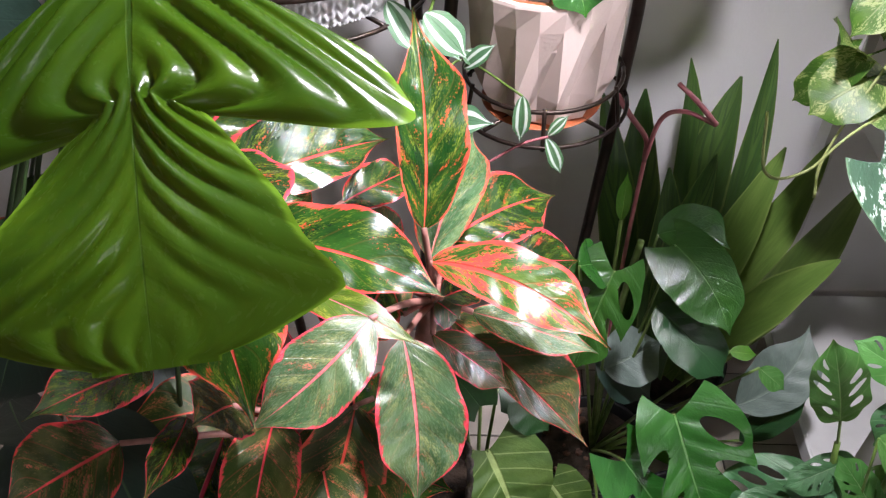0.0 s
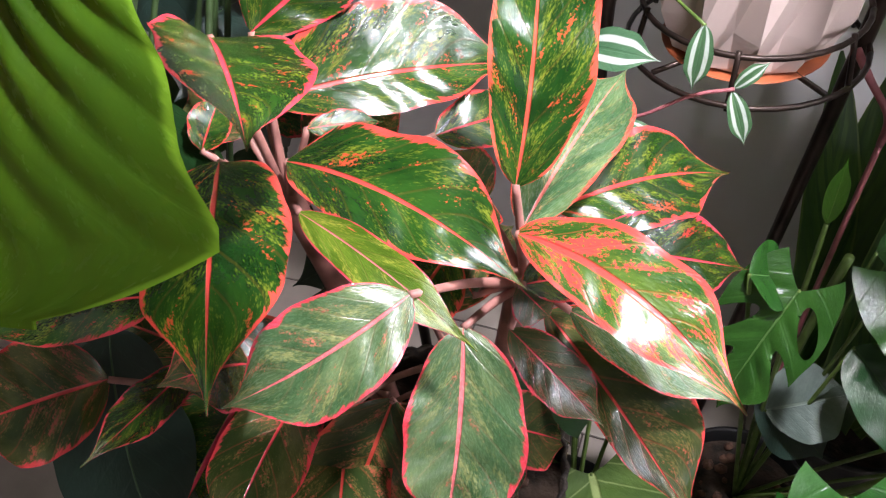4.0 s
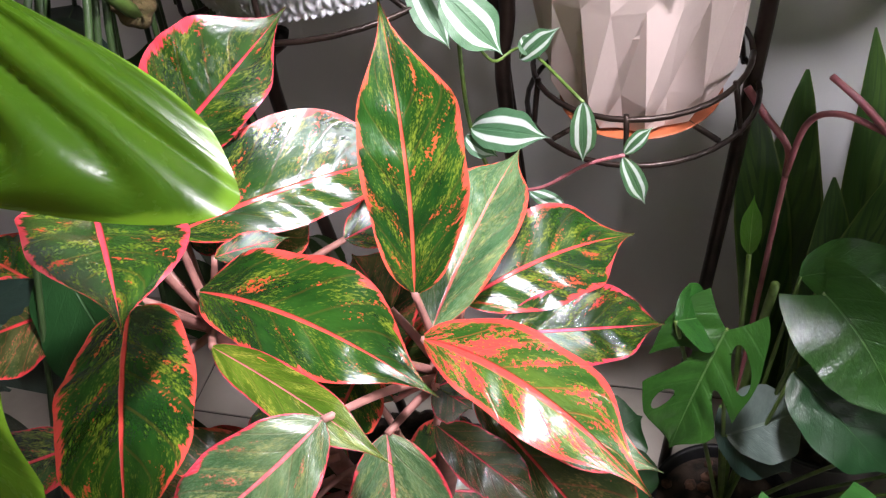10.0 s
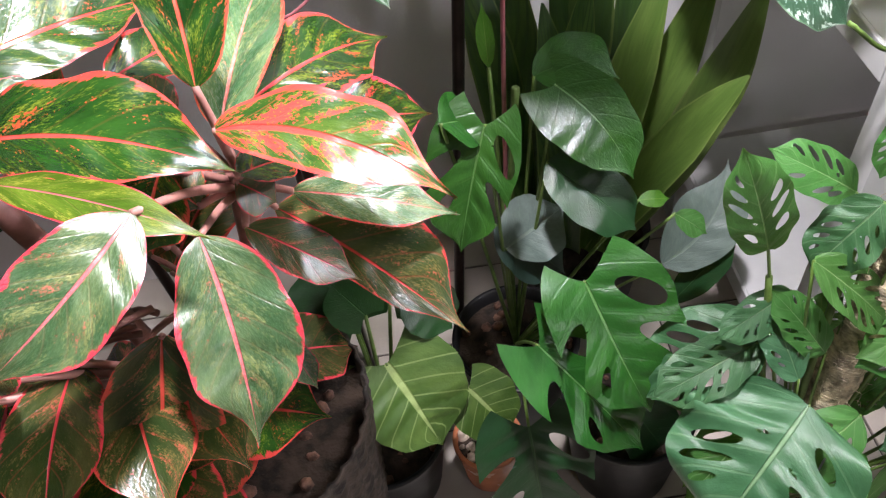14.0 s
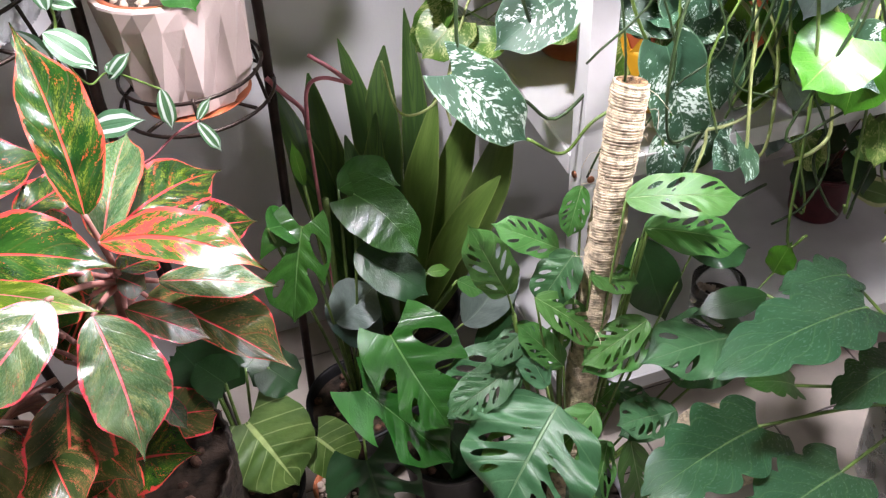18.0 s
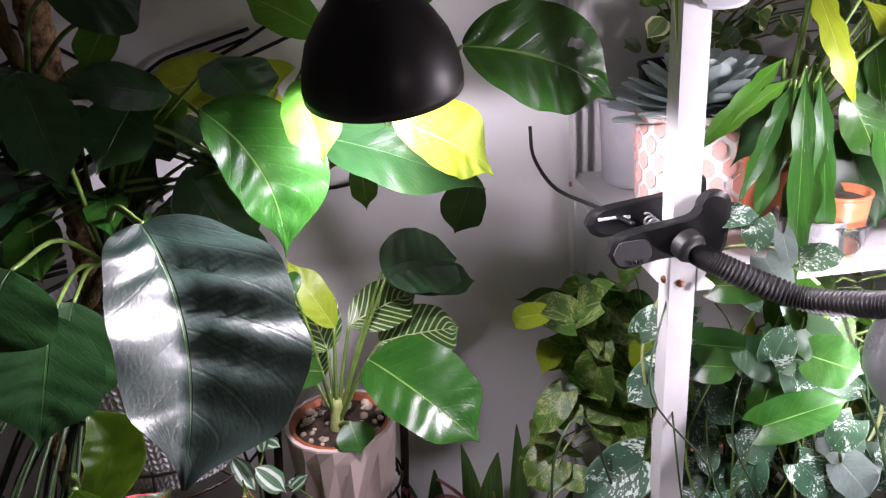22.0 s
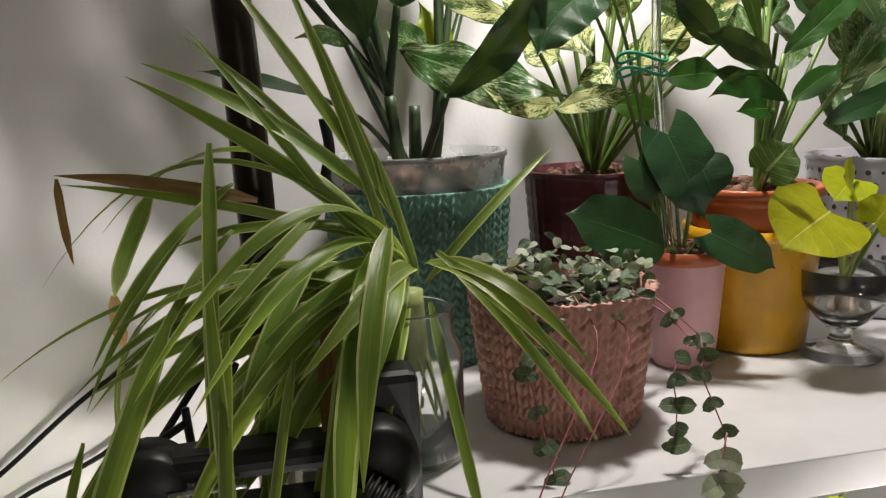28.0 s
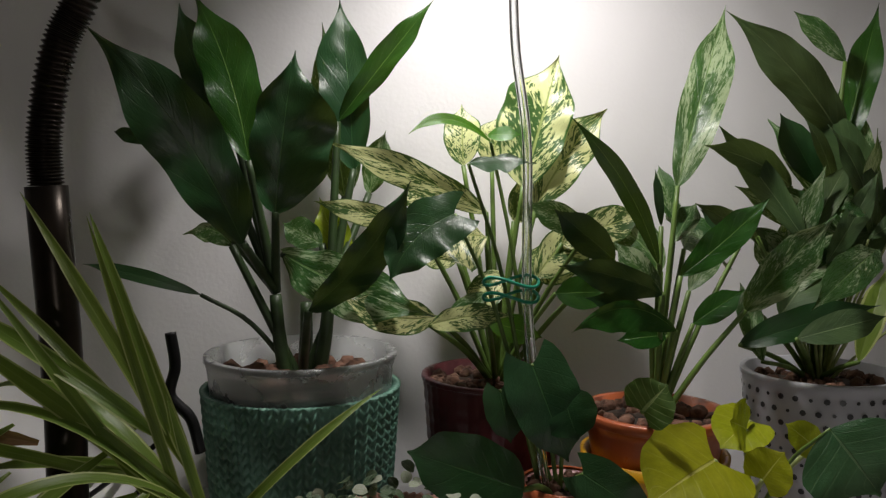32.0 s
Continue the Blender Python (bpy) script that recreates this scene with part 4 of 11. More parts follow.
leaf(plant, "agla", "ovate", (0.012, 0.424, 0.798), (0.082, 0.345, 0.804), 0.072, (0.34, 0.31, 0.87), arch=0.04, fold=0.42, quilt=0.02, ripple=0.02)
stalk(plant, (0, 0.46, 0.64), (0.012, 0.424, 0.798), 0.0034, "stem_pink", 0.05)
leaf(plant, "agla", "ovate", (-0.008, 0.48, 0.716), (0.118, 0.595, 0.688), 0.075, (0.53, -0.39, 0.75), arch=0.06, side=-0.015, lop=(1.28, 0.72), quilt=0.034, ripple=0.03, fold=0.2)
stalk(plant, (0, 0.46, 0.64), (-0.008, 0.48, 0.716), 0.0034, "stem_pink", 0.05)
leaf(plant, "agla", "ovate", (-0.025, 0.503, 0.748), (0.053, 0.599, 0.804), 0.072, (0.48, -0.7, 0.53), arch=0.02, side=0.006, lop=(1.27, 0.73), quilt=0.036, ripple=0.03)
stalk(plant, (0, 0.46, 0.64), (-0.025, 0.503, 0.748), 0.0034, "stem_pink", 0.05)
leaf(plant, "agla_brown", "ovate", (-0.09, 0.44, 0.678), (-0.164, 0.4, 0.669), 0.069, (0.17, -0.50, 0.85), quilt=0.036, ripple=0.03)
stalk(plant, (0, 0.46, 0.64), (-0.09, 0.44, 0.678), 0.0034, "stem_pink", 0.05)
leaf(plant, "agla", "ovate", (-0.131, 0.47, 0.638), (-0.28, 0.52, 0.632), 0.062, (-0.09, -0.14, 0.99), quilt=0.036, ripple=0.03)
stalk(plant, (0, 0.46, 0.64), (-0.131, 0.47, 0.638), 0.0034, "stem_pink", 0.05)
leaf(plant, "agla", "ovate", (-0.005, 0.36, 0.559), (-0.051, 0.29, 0.466), 0.092, (0.19, -0.83, 0.53), quilt=0.036, ripple=0.03)
stalk(plant, (0.09, 0.4, 0.5), (-0.005, 0.36, 0.559), 0.0034, "stem_pink", 0.05)
leaf(plant, "agla", "ovate", (-0.019, 0.345, 0.608), (-0.015, 0.255, 0.643), 0.029, (0.42, 0.35, 0.84), arch=0.06, side=-0.022, quilt=0.036, ripple=0.03)
stalk(plant, (0.09, 0.4, 0.5), (-0.019, 0.345, 0.608), 0.0034, "stem_pink", 0.05)
leaf(plant, "agla", "ovate", (-0.04, 0.36, 0.651), (-0.073, 0.27, 0.714), 0.047, (0.63, 0.28, 0.73), quilt=0.036, ripple=0.03)
stalk(plant, (0, 0.46, 0.64), (-0.04, 0.36, 0.651), 0.0034, "stem_pink", 0.05)
leaf(plant, "agla_brown", "ovate", (-0.108, 0.42, 0.487), (-0.161, 0.38, 0.579), 0.066, (0.88, -0.10, 0.46), quilt=0.036, ripple=0.03)
stalk(plant, (0.09, 0.4, 0.5), (-0.108, 0.42, 0.487), 0.0034, "stem_pink", 0.05)
leaf(plant, "agla_brown", "ovate", (-0.063, 0.32, 0.609), (-0.126, 0.26, 0.613), 0.076, (0.35, -0.31, 0.88), quilt=0.036, ripple=0.03)
stalk(plant, (0.09, 0.4, 0.5), (-0.063, 0.32, 0.609), 0.0034, "stem_pink", 0.05)
leaf(plant, "agla_brown", "ovate", (0.106, 0.37, 0.591), (0.072, 0.32, 0.477), 0.078, (0.15, -0.92, 0.36), quilt=0.036, ripple=0.03)
stalk(plant, (0.09, 0.4, 0.5), (0.106, 0.37, 0.591), 0.0034, "stem_pink", 0.05)
leaf(plant, "agla_brown", "ovate", (0.113, 0.4, 0.448), (0.045, 0.36, 0.397), 0.079, (-0.06, -0.75, 0.66), quilt=0.036, ripple=0.03)
stalk(plant, (0.09, 0.4, 0.5), (0.113, 0.4, 0.448), 0.0034, "stem_pink", 0.05)
leaf(plant, "agla_pale", "ovate", (0.162, 0.41, 0.514), (0.179, 0.385, 0.477), 0.022, (0.30, -0.72, 0.62), quilt=0.036, ripple=0.03)
stalk(plant, (0.09, 0.4, 0.5), (0.162, 0.41, 0.514), 0.0034, "stem_pink", 0.05)
leaf(plant, "agla", "ovate", (0.085, 0.52, 0.676), (0.139, 0.58, 0.664), 0.043, (0.46, -0.24, 0.85), quilt=0.036, ripple=0.03)
stalk(plant, (0, 0.46, 0.64), (0.085, 0.52, 0.676), 0.0034, "stem_pink", 0.05)
leaf(plant, "agla", "ovate", (0.022, 0.47, 0.707), (0.059, 0.5, 0.697), 0.019, (0.47, -0.31, 0.82), quilt=0.036, ripple=0.03)
stalk(plant, (0, 0.46, 0.64), (0.022, 0.47, 0.707), 0.0034, "stem_pink", 0.05)
leaf(plant, "agla_brown", "ovate", (0.168, 0.43, 0.653), (0.188, 0.43, 0.63), 0.032, (0.62, -0.57, 0.54), quilt=0.036, ripple=0.03)
stalk(plant, (0.165, 0.455, 0.625), (0.168, 0.43, 0.653), 0.0034, "stem_pink", 0.05)
leaf(plant, "agla_brown", "ovate", (0.166, 0.42, 0.623), (0.231, 0.4, 0.576), 0.035, (0.39, -0.53, 0.76), quilt=0.036, ripple=0.03)
stalk(plant, (0.165, 0.455, 0.625), (0.166, 0.42, 0.623), 0.0034, "stem_pink", 0.05)
leaf(plant, "agla", "ovate", (-0.038, 0.44, 0.701), (-0.035, 0.47, 0.723), 0.027, (0.40, -0.57, 0.72), quilt=0.036, ripple=0.03)
stalk(plant, (0, 0.46, 0.64), (-0.038, 0.44, 0.701), 0.0034, "stem_pink", 0.05)
leaf(plant, "agla_brown", "ovate", (0.012, 0.36, 0.603), (0.012, 0.3, 0.666), 0.060, (0.69, 0.52, 0.50), quilt=0.036, ripple=0.03)
stalk(plant, (0.09, 0.4, 0.5), (0.012, 0.36, 0.603), 0.0034, "stem_pink", 0.05)
leaf(plant, "agla_brown", "ovate", (0.081, 0.4, 0.526), (0.107, 0.37, 0.512), 0.045, (0.17, -0.29, 0.94), quilt=0.036, ripple=0.03)
stalk(plant, (0.09, 0.4, 0.5), (0.081, 0.4, 0.526), 0.0034, "stem_pink", 0.05)
leaf(plant, "agla_brown", "ovate", (-0.006, 0.5, 0.656), (0.058, 0.55, 0.695), 0.064, (0.08, -0.68, 0.73), quilt=0.036, ripple=0.03)
stalk(plant, (0, 0.46, 0.64), (-0.006, 0.5, 0.656), 0.0034, "stem_pink", 0.05)
leaf(plant, "agla", "ovate", (-0.047, 0.52, 0.66), (0.01, 0.56, 0.683), 0.054, (0.13, -0.63, 0.77), quilt=0.036, ripple=0.03)
stalk(plant, (0, 0.46, 0.64), (-0.047, 0.52, 0.66), 0.0034, "stem_pink", 0.05)
leaf(plant, "agla_brown", "ovate", (-0.034, 0.48, 0.682), (-0.09, 0.5, 0.696), 0.051, (0.14, -0.26, 0.95), quilt=0.036, ripple=0.03)
stalk(plant, (0, 0.46, 0.64), (-0.034, 0.48, 0.682), 0.0034, "stem_pink", 0.05)
leaf(plant, "agla", "ovate", (0.129, 0.43, 0.672), (0.105, 0.4, 0.631), 0.049, (-0.00, -0.81, 0.59), quilt=0.036, ripple=0.03)
stalk(plant, (0.165, 0.455, 0.625), (0.129, 0.43, 0.672), 0.0034, "stem_pink", 0.05)
leaf(plant, "agla_brown", "ovate", (0.138, 0.46, 0.683), (0.099, 0.5, 0.684), 0.039, (-0.10, -0.12, 0.99), quilt=0.036, ripple=0.03)
stalk(plant, (0.165, 0.455, 0.625), (0.138, 0.46, 0.683), 0.0034, "stem_pink", 0.05)
leaf(plant, "agla_brown", "ovate", (0.144, 0.42, 0.647), (0.11, 0.45, 0.665), 0.043, (0.13, -0.40, 0.91), quilt=0.036, ripple=0.03)
stalk(plant, (0.165, 0.455, 0.625), (0.144, 0.42, 0.647), 0.0034, "stem_pink", 0.05)
leaf(plant, "agla", "ovate", (0.174, 0.42, 0.667), (0.201, 0.46, 0.637), 0.032, (0.65, 0.13, 0.75), quilt=0.036, ripple=0.03)
stalk(plant, (0.165, 0.455, 0.625), (0.174, 0.42, 0.667), 0.0034, "stem_pink", 0.05)
rng = random.Random(8)
for k in range(26):
    a = rng.uniform(0, 6.283)
    b = Vector((0.08 + 0.03 * math.cos(a), 0.45 + 0.03 * math.sin(a), rng.uniform(0.38, 0.56)))
    d = Vector((math.cos(a) * (0.35 if math.cos(a) > 0 else 1.0), 0.8 * math.sin(a), rng.uniform(-0.5, 0.3))).normalized()
    s = b + d * rng.uniform(0.03, 0.07) - Vector((0.05 if math.cos(a) > 0 else 0.0, 0, 0))
    leaf(plant, rng.choice(("agla_brown", "agla_brown", "agla")), "ovate", s, s + d * rng.uniform(0.11, 0.14), rng.uniform(0.06, 0.085), (0.1, -0.3, 1), arch=0.1)
    stalk(plant, b, s, 0.003, "stem_pink")
plant = thing("climbing_plant", (0.0, 0.70, 0.95), "climbing plant with dark leathery leaves on a mossy pole", "house plant")
pole = tube("moss_pole", [(-0.02, 0.70, 0.95), (0.0, 0.66, 1.2), (0.02, 0.62, 1.55)], 0.017, M["coir"], plant, "fibrous coir pole", sides=14, n=40, ribs=30, rib=0.002)
for pts in ([(0.0, 0.72, 0.96), (0.0, 0.64, 1.03), (0.03, 0.62, 1.10), (0.0, 0.60, 1.32), (-0.03, 0.6, 1.5)], [(0.03, 0.62, 1.10), (0.12, 0.60, 1.11), (0.22, 0.60, 1.17), (0.36, 0.62, 1.22)], [(0.03, 0.62, 1.10), (-0.06, 0.6, 0.95), (-0.06, 0.60, 0.80), (-0.02, 0.66, 0.97)]):
    tube("stem", pts, 0.0085, M["moss"], plant, "mossy brown stem", sides=10, n=50, ribs=24, rib=0.002)
leaf(plant, "dark", "broad", (0.15, 0.355, 1.23), (0.186, 0.191, 1.097), 0.141, (0.49, -0.48, 0.73), arch=0.05, side=-0.068, lop=(1.19, 0.81), ripple=0.03, quilt=0.05, fold=0.3)
stalk(plant, (0.03, 0.62, 1.1), (0.15, 0.355, 1.23), 0.0040, "stem_green", 0.12)
leaf(plant, "green", "ovate", (0.18, 0.52, 1.284), (0.242, 0.501, 1.131), 0.099, (0.35, -0.9, 0.25), arch=0.06, side=-0.119, lop=(1.30, 0.70), quilt=0.03)
stalk(plant, (0.22, 0.6, 1.17), (0.18, 0.52, 1.284), 0.0030, "stem_green", 0.12)
leaf(plant, "deep", "ovate", (0.283, 0.6, 1.23), (0.46, 0.56, 1.163), 0.083, (0.08, -0.75, 0.66), quilt=0.024)
stalk(plant, (0.36, 0.62, 1.22), (0.283, 0.6, 1.23), 0.0030, "stem_green", 0.12)
leaf(plant, "lime", "ovate", (0.362, 0.492, 1.262), (0.463, 0.53, 1.186), 0.078, (0.54, -0.78, 0.32), arch=0.06, side=-0.040, lop=(1.16, 0.84), quilt=0.024)
stalk(plant, (0.36, 0.62, 1.22), (0.362, 0.492, 1.262), 0.0030, "stem_green", 0.12)
leaf(plant, "fresh", "ovate", (0.278, 0.5, 1.308), (0.293, 0.47, 1.232), 0.054, (0.09, -0.92, 0.38), quilt=0.024)
stalk(plant, (0.22, 0.6, 1.17), (0.278, 0.5, 1.308), 0.0030, "stem_green", 0.12)
leaf(plant, "deep", "ovate", (0.477, 0.74, 1.126), (0.45, 0.785, 1.028), 0.062, (-0.42, -0.86, -0.28), quilt=0.024)
stalk(plant, (0.36, 0.62, 1.22), (0.477, 0.74, 1.126), 0.0030, "stem_green", 0.12)
leaf(plant, "green", "ovate", (0.328, 0.72, 1.176), (0.331, 0.76, 1.085), 0.036, (0.02, -0.92, -0.40), quilt=0.024)
stalk(plant, (0.36, 0.62, 1.22), (0.328, 0.72, 1.176), 0.0030, "stem_green", 0.12)
leaf(plant, "green", "ovate", (0.444, 0.572, 1.316), (0.628, 0.622, 1.234), 0.117, (0.36, -0.9, 0.25), arch=0.06, side=-0.063, lop=(1.05, 0.95), fold=0.05, hole=(0.62, -0.5, 0.045, 0.13), label='large green leaf with a torn hole', quilt=0.024)
stalk(plant, (0.36, 0.62, 1.22), (0.444, 0.572, 1.316), 0.0030, "stem_green", 0.12)
leaf(plant, "fresh", "ovate", (0.303, 0.6, 1.336), (0.221, 0.62, 1.382), 0.054, (0.11, -0.82, 0.56), quilt=0.024)
stalk(plant, (0.22, 0.6, 1.17), (0.303, 0.6, 1.336), 0.0030, "stem_green", 0.12)
leaf(plant, "fresh", "lance", (0.377, 0.6, 1.35), (0.451, 0.63, 1.442), 0.065, (0.02, -0.96, 0.29), quilt=0.024)
stalk(plant, (0.36, 0.62, 1.22), (0.377, 0.6, 1.35), 0.0030, "stem_green", 0.12)
leaf(plant, "lime", "split", (0.235, 0.75, 1.257), (0.119, 0.8, 1.236), 0.092, (-0.41, -0.70, 0.58), quilt=0.024)
stalk(plant, (0.22, 0.6, 1.17), (0.235, 0.75, 1.257), 0.0030, "stem_green", 0.12)
leaf(plant, "lime", "ovate", (0.206, 0.8, 1.266), (0.034, 0.85, 1.243), 0.087, (-0.30, -0.73, 0.61), quilt=0.024)
stalk(plant, (0.22, 0.6, 1.17), (0.206, 0.8, 1.266), 0.0030, "stem_green", 0.12)
leaf(plant, "deep", "ovate", (0.159, 0.5, 1.303), (0.079, 0.45, 1.329), 0.046, (0.57, -0.65, 0.51), quilt=0.024)
stalk(plant, (0.03, 0.62, 1.1), (0.159, 0.5, 1.303), 0.0030, "stem_green", 0.12)
leaf(plant, "deep", "ovate", (0.086, 0.36, 1.352), (0.118, 0.31, 1.272), 0.053, (0.28, -0.76, 0.59), quilt=0.024)
stalk(plant, (0.03, 0.62, 1.1), (0.086, 0.36, 1.352), 0.0030, "stem_green", 0.12)
leaf(plant, "deep", "ovate", (0.087, 0.45, 1.4), (0.159, 0.5, 1.395), 0.093, (0.50, -0.67, 0.55), quilt=0.024)
stalk(plant, (0, 0.6, 1.3), (0.087, 0.45, 1.4), 0.0030, "stem_green", 0.12)
leaf(plant, "fresh", "ovate", (0.119, 0.52, 1.379), (0.086, 0.5, 1.325), 0.037, (0.09, -0.95, 0.30), quilt=0.024)
stalk(plant, (0, 0.6, 1.3), (0.119, 0.52, 1.379), 0.0030, "stem_green", 0.12)
leaf(plant, "deep", "ovate", (0.128, 0.5, 1.3), (0.095, 0.45, 1.248), 0.063, (0.22, -0.77, 0.60), quilt=0.024)
stalk(plant, (0.03, 0.62, 1.1), (0.128, 0.5, 1.3), 0.0030, "stem_green", 0.12)
leaf(plant, "fresh", "ovate", (0.15, 0.62, 1.275), (0.098, 0.62, 1.249), 0.043, (-0.22, -0.87, 0.44), quilt=0.024)
stalk(plant, (0.22, 0.6, 1.17), (0.15, 0.62, 1.275), 0.0030, "stem_green", 0.12)
leaf(plant, "deep", "ovate", (0.025, 0.4, 1.186), (-0.006, 0.35, 1.131), 0.111, (0.25, -0.78, 0.57), quilt=0.024)
stalk(plant, (0.03, 0.62, 1.1), (0.025, 0.4, 1.186), 0.0030, "stem_green", 0.12)
leaf(plant, "deep", "ovate", (0.026, 0.45, 1.118), (0.004, 0.4, 1.006), 0.101, (0.32, -0.89, 0.33), quilt=0.024)
stalk(plant, (0.03, 0.62, 1.1), (0.026, 0.45, 1.118), 0.0030, "stem_green", 0.12)
leaf(plant, "deep", "ovate", (0.151, 0.55, 1.22), (0.196, 0.55, 1.108), 0.088, (0.42, -0.89, 0.17), quilt=0.024)
stalk(plant, (0.22, 0.6, 1.17), (0.151, 0.55, 1.22), 0.0030, "stem_green", 0.12)
leaf(plant, "deep", "ovate", (0.029, 0.5, 1.108), (-0.001, 0.45, 1.004), 0.110, (0.32, -0.89, 0.33), quilt=0.024)
stalk(plant, (0.03, 0.62, 1.1), (0.029, 0.5, 1.108), 0.0030, "stem_green", 0.12)
leaf(plant, "deep", "ovate", (0.206, 0.55, 1.17), (0.203, 0.6, 1.208), 0.075, (0.13, -0.60, 0.79), quilt=0.024)
stalk(plant, (0.22, 0.6, 1.17), (0.206, 0.55, 1.17), 0.0030, "stem_green", 0.12)
leaf(plant, "deep", "ovate", (0.063, 0.678, 1.163), (0, 0.681, 1.088), 0.062, (-0.13, -0.99, 0.07), quilt=0.03)
stalk(plant, (0.22, 0.6, 1.17), (0.063, 0.678, 1.163), 0.0028, "stem_green", 0.12)
leaf(plant, "deep", "ovate", (-0.016, 0.591, 1.33), (0.04, 0.475, 1.285), 0.061, (0.40, -0.16, 0.90), quilt=0.03)
stalk(plant, (0.03, 0.62, 1.1), (-0.016, 0.591, 1.33), 0.0028, "stem_green", 0.12)
leaf(plant, "deep", "ovate", (0.15, 0.648, 1.252), (0.14, 0.561, 1.232), 0.033, (0.69, -0.24, 0.68), quilt=0.03)
stalk(plant, (0.22, 0.6, 1.17), (0.15, 0.648, 1.252), 0.0028, "stem_green", 0.12)
leaf(plant, "deep", "ovate", (0.163, 0.629, 1.134), (0.201, 0.619, 1.055), 0.064, (0.05, -0.99, 0.15), quilt=0.03)
stalk(plant, (0.03, 0.62, 1.1), (0.163, 0.629, 1.134), 0.0028, "stem_green", 0.12)
leaf(plant, "deep", "ovate", (0.055, 0.516, 1.295), (0.078, 0.525, 1.263), 0.039, (0.45, -0.89, 0.07), quilt=0.03)
stalk(plant, (0.22, 0.6, 1.17), (0.055, 0.516, 1.295), 0.0028, "stem_green", 0.12)
leaf(plant, "deep", "ovate", (-0.004, 0.544, 1.295), (0.005, 0.568, 1.233), 0.090, (0.99, -0.14, 0.09), quilt=0.03)
stalk(plant, (0.03, 0.62, 1.1), (-0.004, 0.544, 1.295), 0.0028, "stem_green", 0.12)
leaf(plant, "deep", "ovate", (0.113, 0.588, 1.161), (0.176, 0.595, 1.124), 0.052, (0.37, -0.80, 0.48), quilt=0.03)
stalk(plant, (0.22, 0.6, 1.17), (0.113, 0.588, 1.161), 0.0028, "stem_green", 0.12)
leaf(plant, "deep", "ovate", (0.188, 0.611, 1.318), (0.23, 0.578, 1.265), 0.097, (0.50, -0.50, 0.71), quilt=0.03)
stalk(plant, (0.03, 0.62, 1.1), (0.188, 0.611, 1.318), 0.0028, "stem_green", 0.12)
leaf(plant, "green", "ovate", (0.082, 0.727, 1.13), (0.113, 0.473, 1.179), 0.036, (0.63, 0.22, 0.74), quilt=0.03)
stalk(plant, (0.22, 0.6, 1.17), (0.082, 0.727, 1.13), 0.0028, "stem_green", 0.12)
leaf(plant, "deep", "ovate", (0.012, 0.573, 1.211), (0.037, 0.65, 1.146), 0.143, (0.58, 0.40, 0.70), quilt=0.03)
stalk(plant, (0.03, 0.62, 1.1), (0.012, 0.573, 1.211), 0.0028, "stem_green", 0.12)
leaf(plant, "deep", "ovate", (-0.049, 0.557, 1.156), (-0.082, 0.598, 1.078), 0.060, (0.29, -0.79, -0.54), quilt=0.03)
stalk(plant, (0.22, 0.6, 1.17), (-0.049, 0.557, 1.156), 0.0028, "stem_green", 0.12)
leaf(plant, "deep", "ovate", (0.185, 0.55, 1.215), (0.117, 0.695, 1.124), 0.111, (-0.54, 0.25, 0.80), quilt=0.03)
stalk(plant, (0.03, 0.62, 1.1), (0.185, 0.55, 1.215), 0.0028, "stem_green", 0.12)
leaf(plant, "deep", "ovate", (-0.01, 0.571, 1.274), (0.036, 0.563, 1.227), 0.085, (0.50, -0.63, 0.59), quilt=0.03)
stalk(plant, (0.22, 0.6, 1.17), (-0.01, 0.571, 1.274), 0.0028, "stem_green", 0.12)
leaf(plant, "green", "ovate", (0.053, 0.597, 1.193), (0.085, 0.487, 1.173), 0.043, (-0.09, -0.20, 0.98), quilt=0.03)
stalk(plant, (0.03, 0.62, 1.1), (0.053, 0.597, 1.193), 0.0028, "stem_green", 0.12)
leaf(plant, "deep", "ovate", (0.049, 0.688, 1.266), (0.096, 0.667, 1.238), 0.047, (-0.02, -0.82, 0.57), quilt=0.03)
stalk(plant, (0.22, 0.6, 1.17), (0.049, 0.688, 1.266), 0.0028, "stem_green", 0.12)
leaf(plant, "deep", "ovate", (0.131, 0.617, 1.267), (0.096, 0.642, 1.21), 0.060, (-0.55, -0.83, -0.03), quilt=0.03)
stalk(plant, (0.03, 0.62, 1.1), (0.131, 0.617, 1.267), 0.0028, "stem_green", 0.12)
leaf(plant, "green", "ovate", (-0.02, 0.578, 1.177), (-0.002, 0.518, 1.124), 0.062, (-0.10, -0.67, 0.73), quilt=0.03)
stalk(plant, (0.22, 0.6, 1.17), (-0.02, 0.578, 1.177), 0.0028, "stem_green", 0.12)
leaf(plant, "deep", "ovate", (0.028, 0.584, 1.219), (-0.048, 0.661, 1.127), 0.166, (-0.63, 0.26, 0.73), quilt=0.03)
stalk(plant, (0.03, 0.62, 1.1), (0.028, 0.584, 1.219), 0.0028, "stem_green", 0.12)
leaf(plant, "deep", "ovate", (0.032, 0.725, 1.21), (0.123, 0.569, 1.192), 0.073, (-0.58, -0.42, 0.70), quilt=0.03)
stalk(plant, (0.22, 0.6, 1.17), (0.032, 0.725, 1.21), 0.0028, "stem_green", 0.12)
leaf(plant, "deep", "ovate", (0.053, 0.686, 1.182), (0.081, 0.609, 1.131), 0.067, (0.01, -0.55, 0.83), quilt=0.03)
stalk(plant, (0.03, 0.62, 1.1), (0.053, 0.686, 1.182), 0.0028, "stem_green", 0.12)
leaf(plant, "deep", "ovate", (0.092, 0.672, 1.303), (0.053, 0.697, 1.254), 0.058, (0.15, -0.83, -0.54), quilt=0.03)
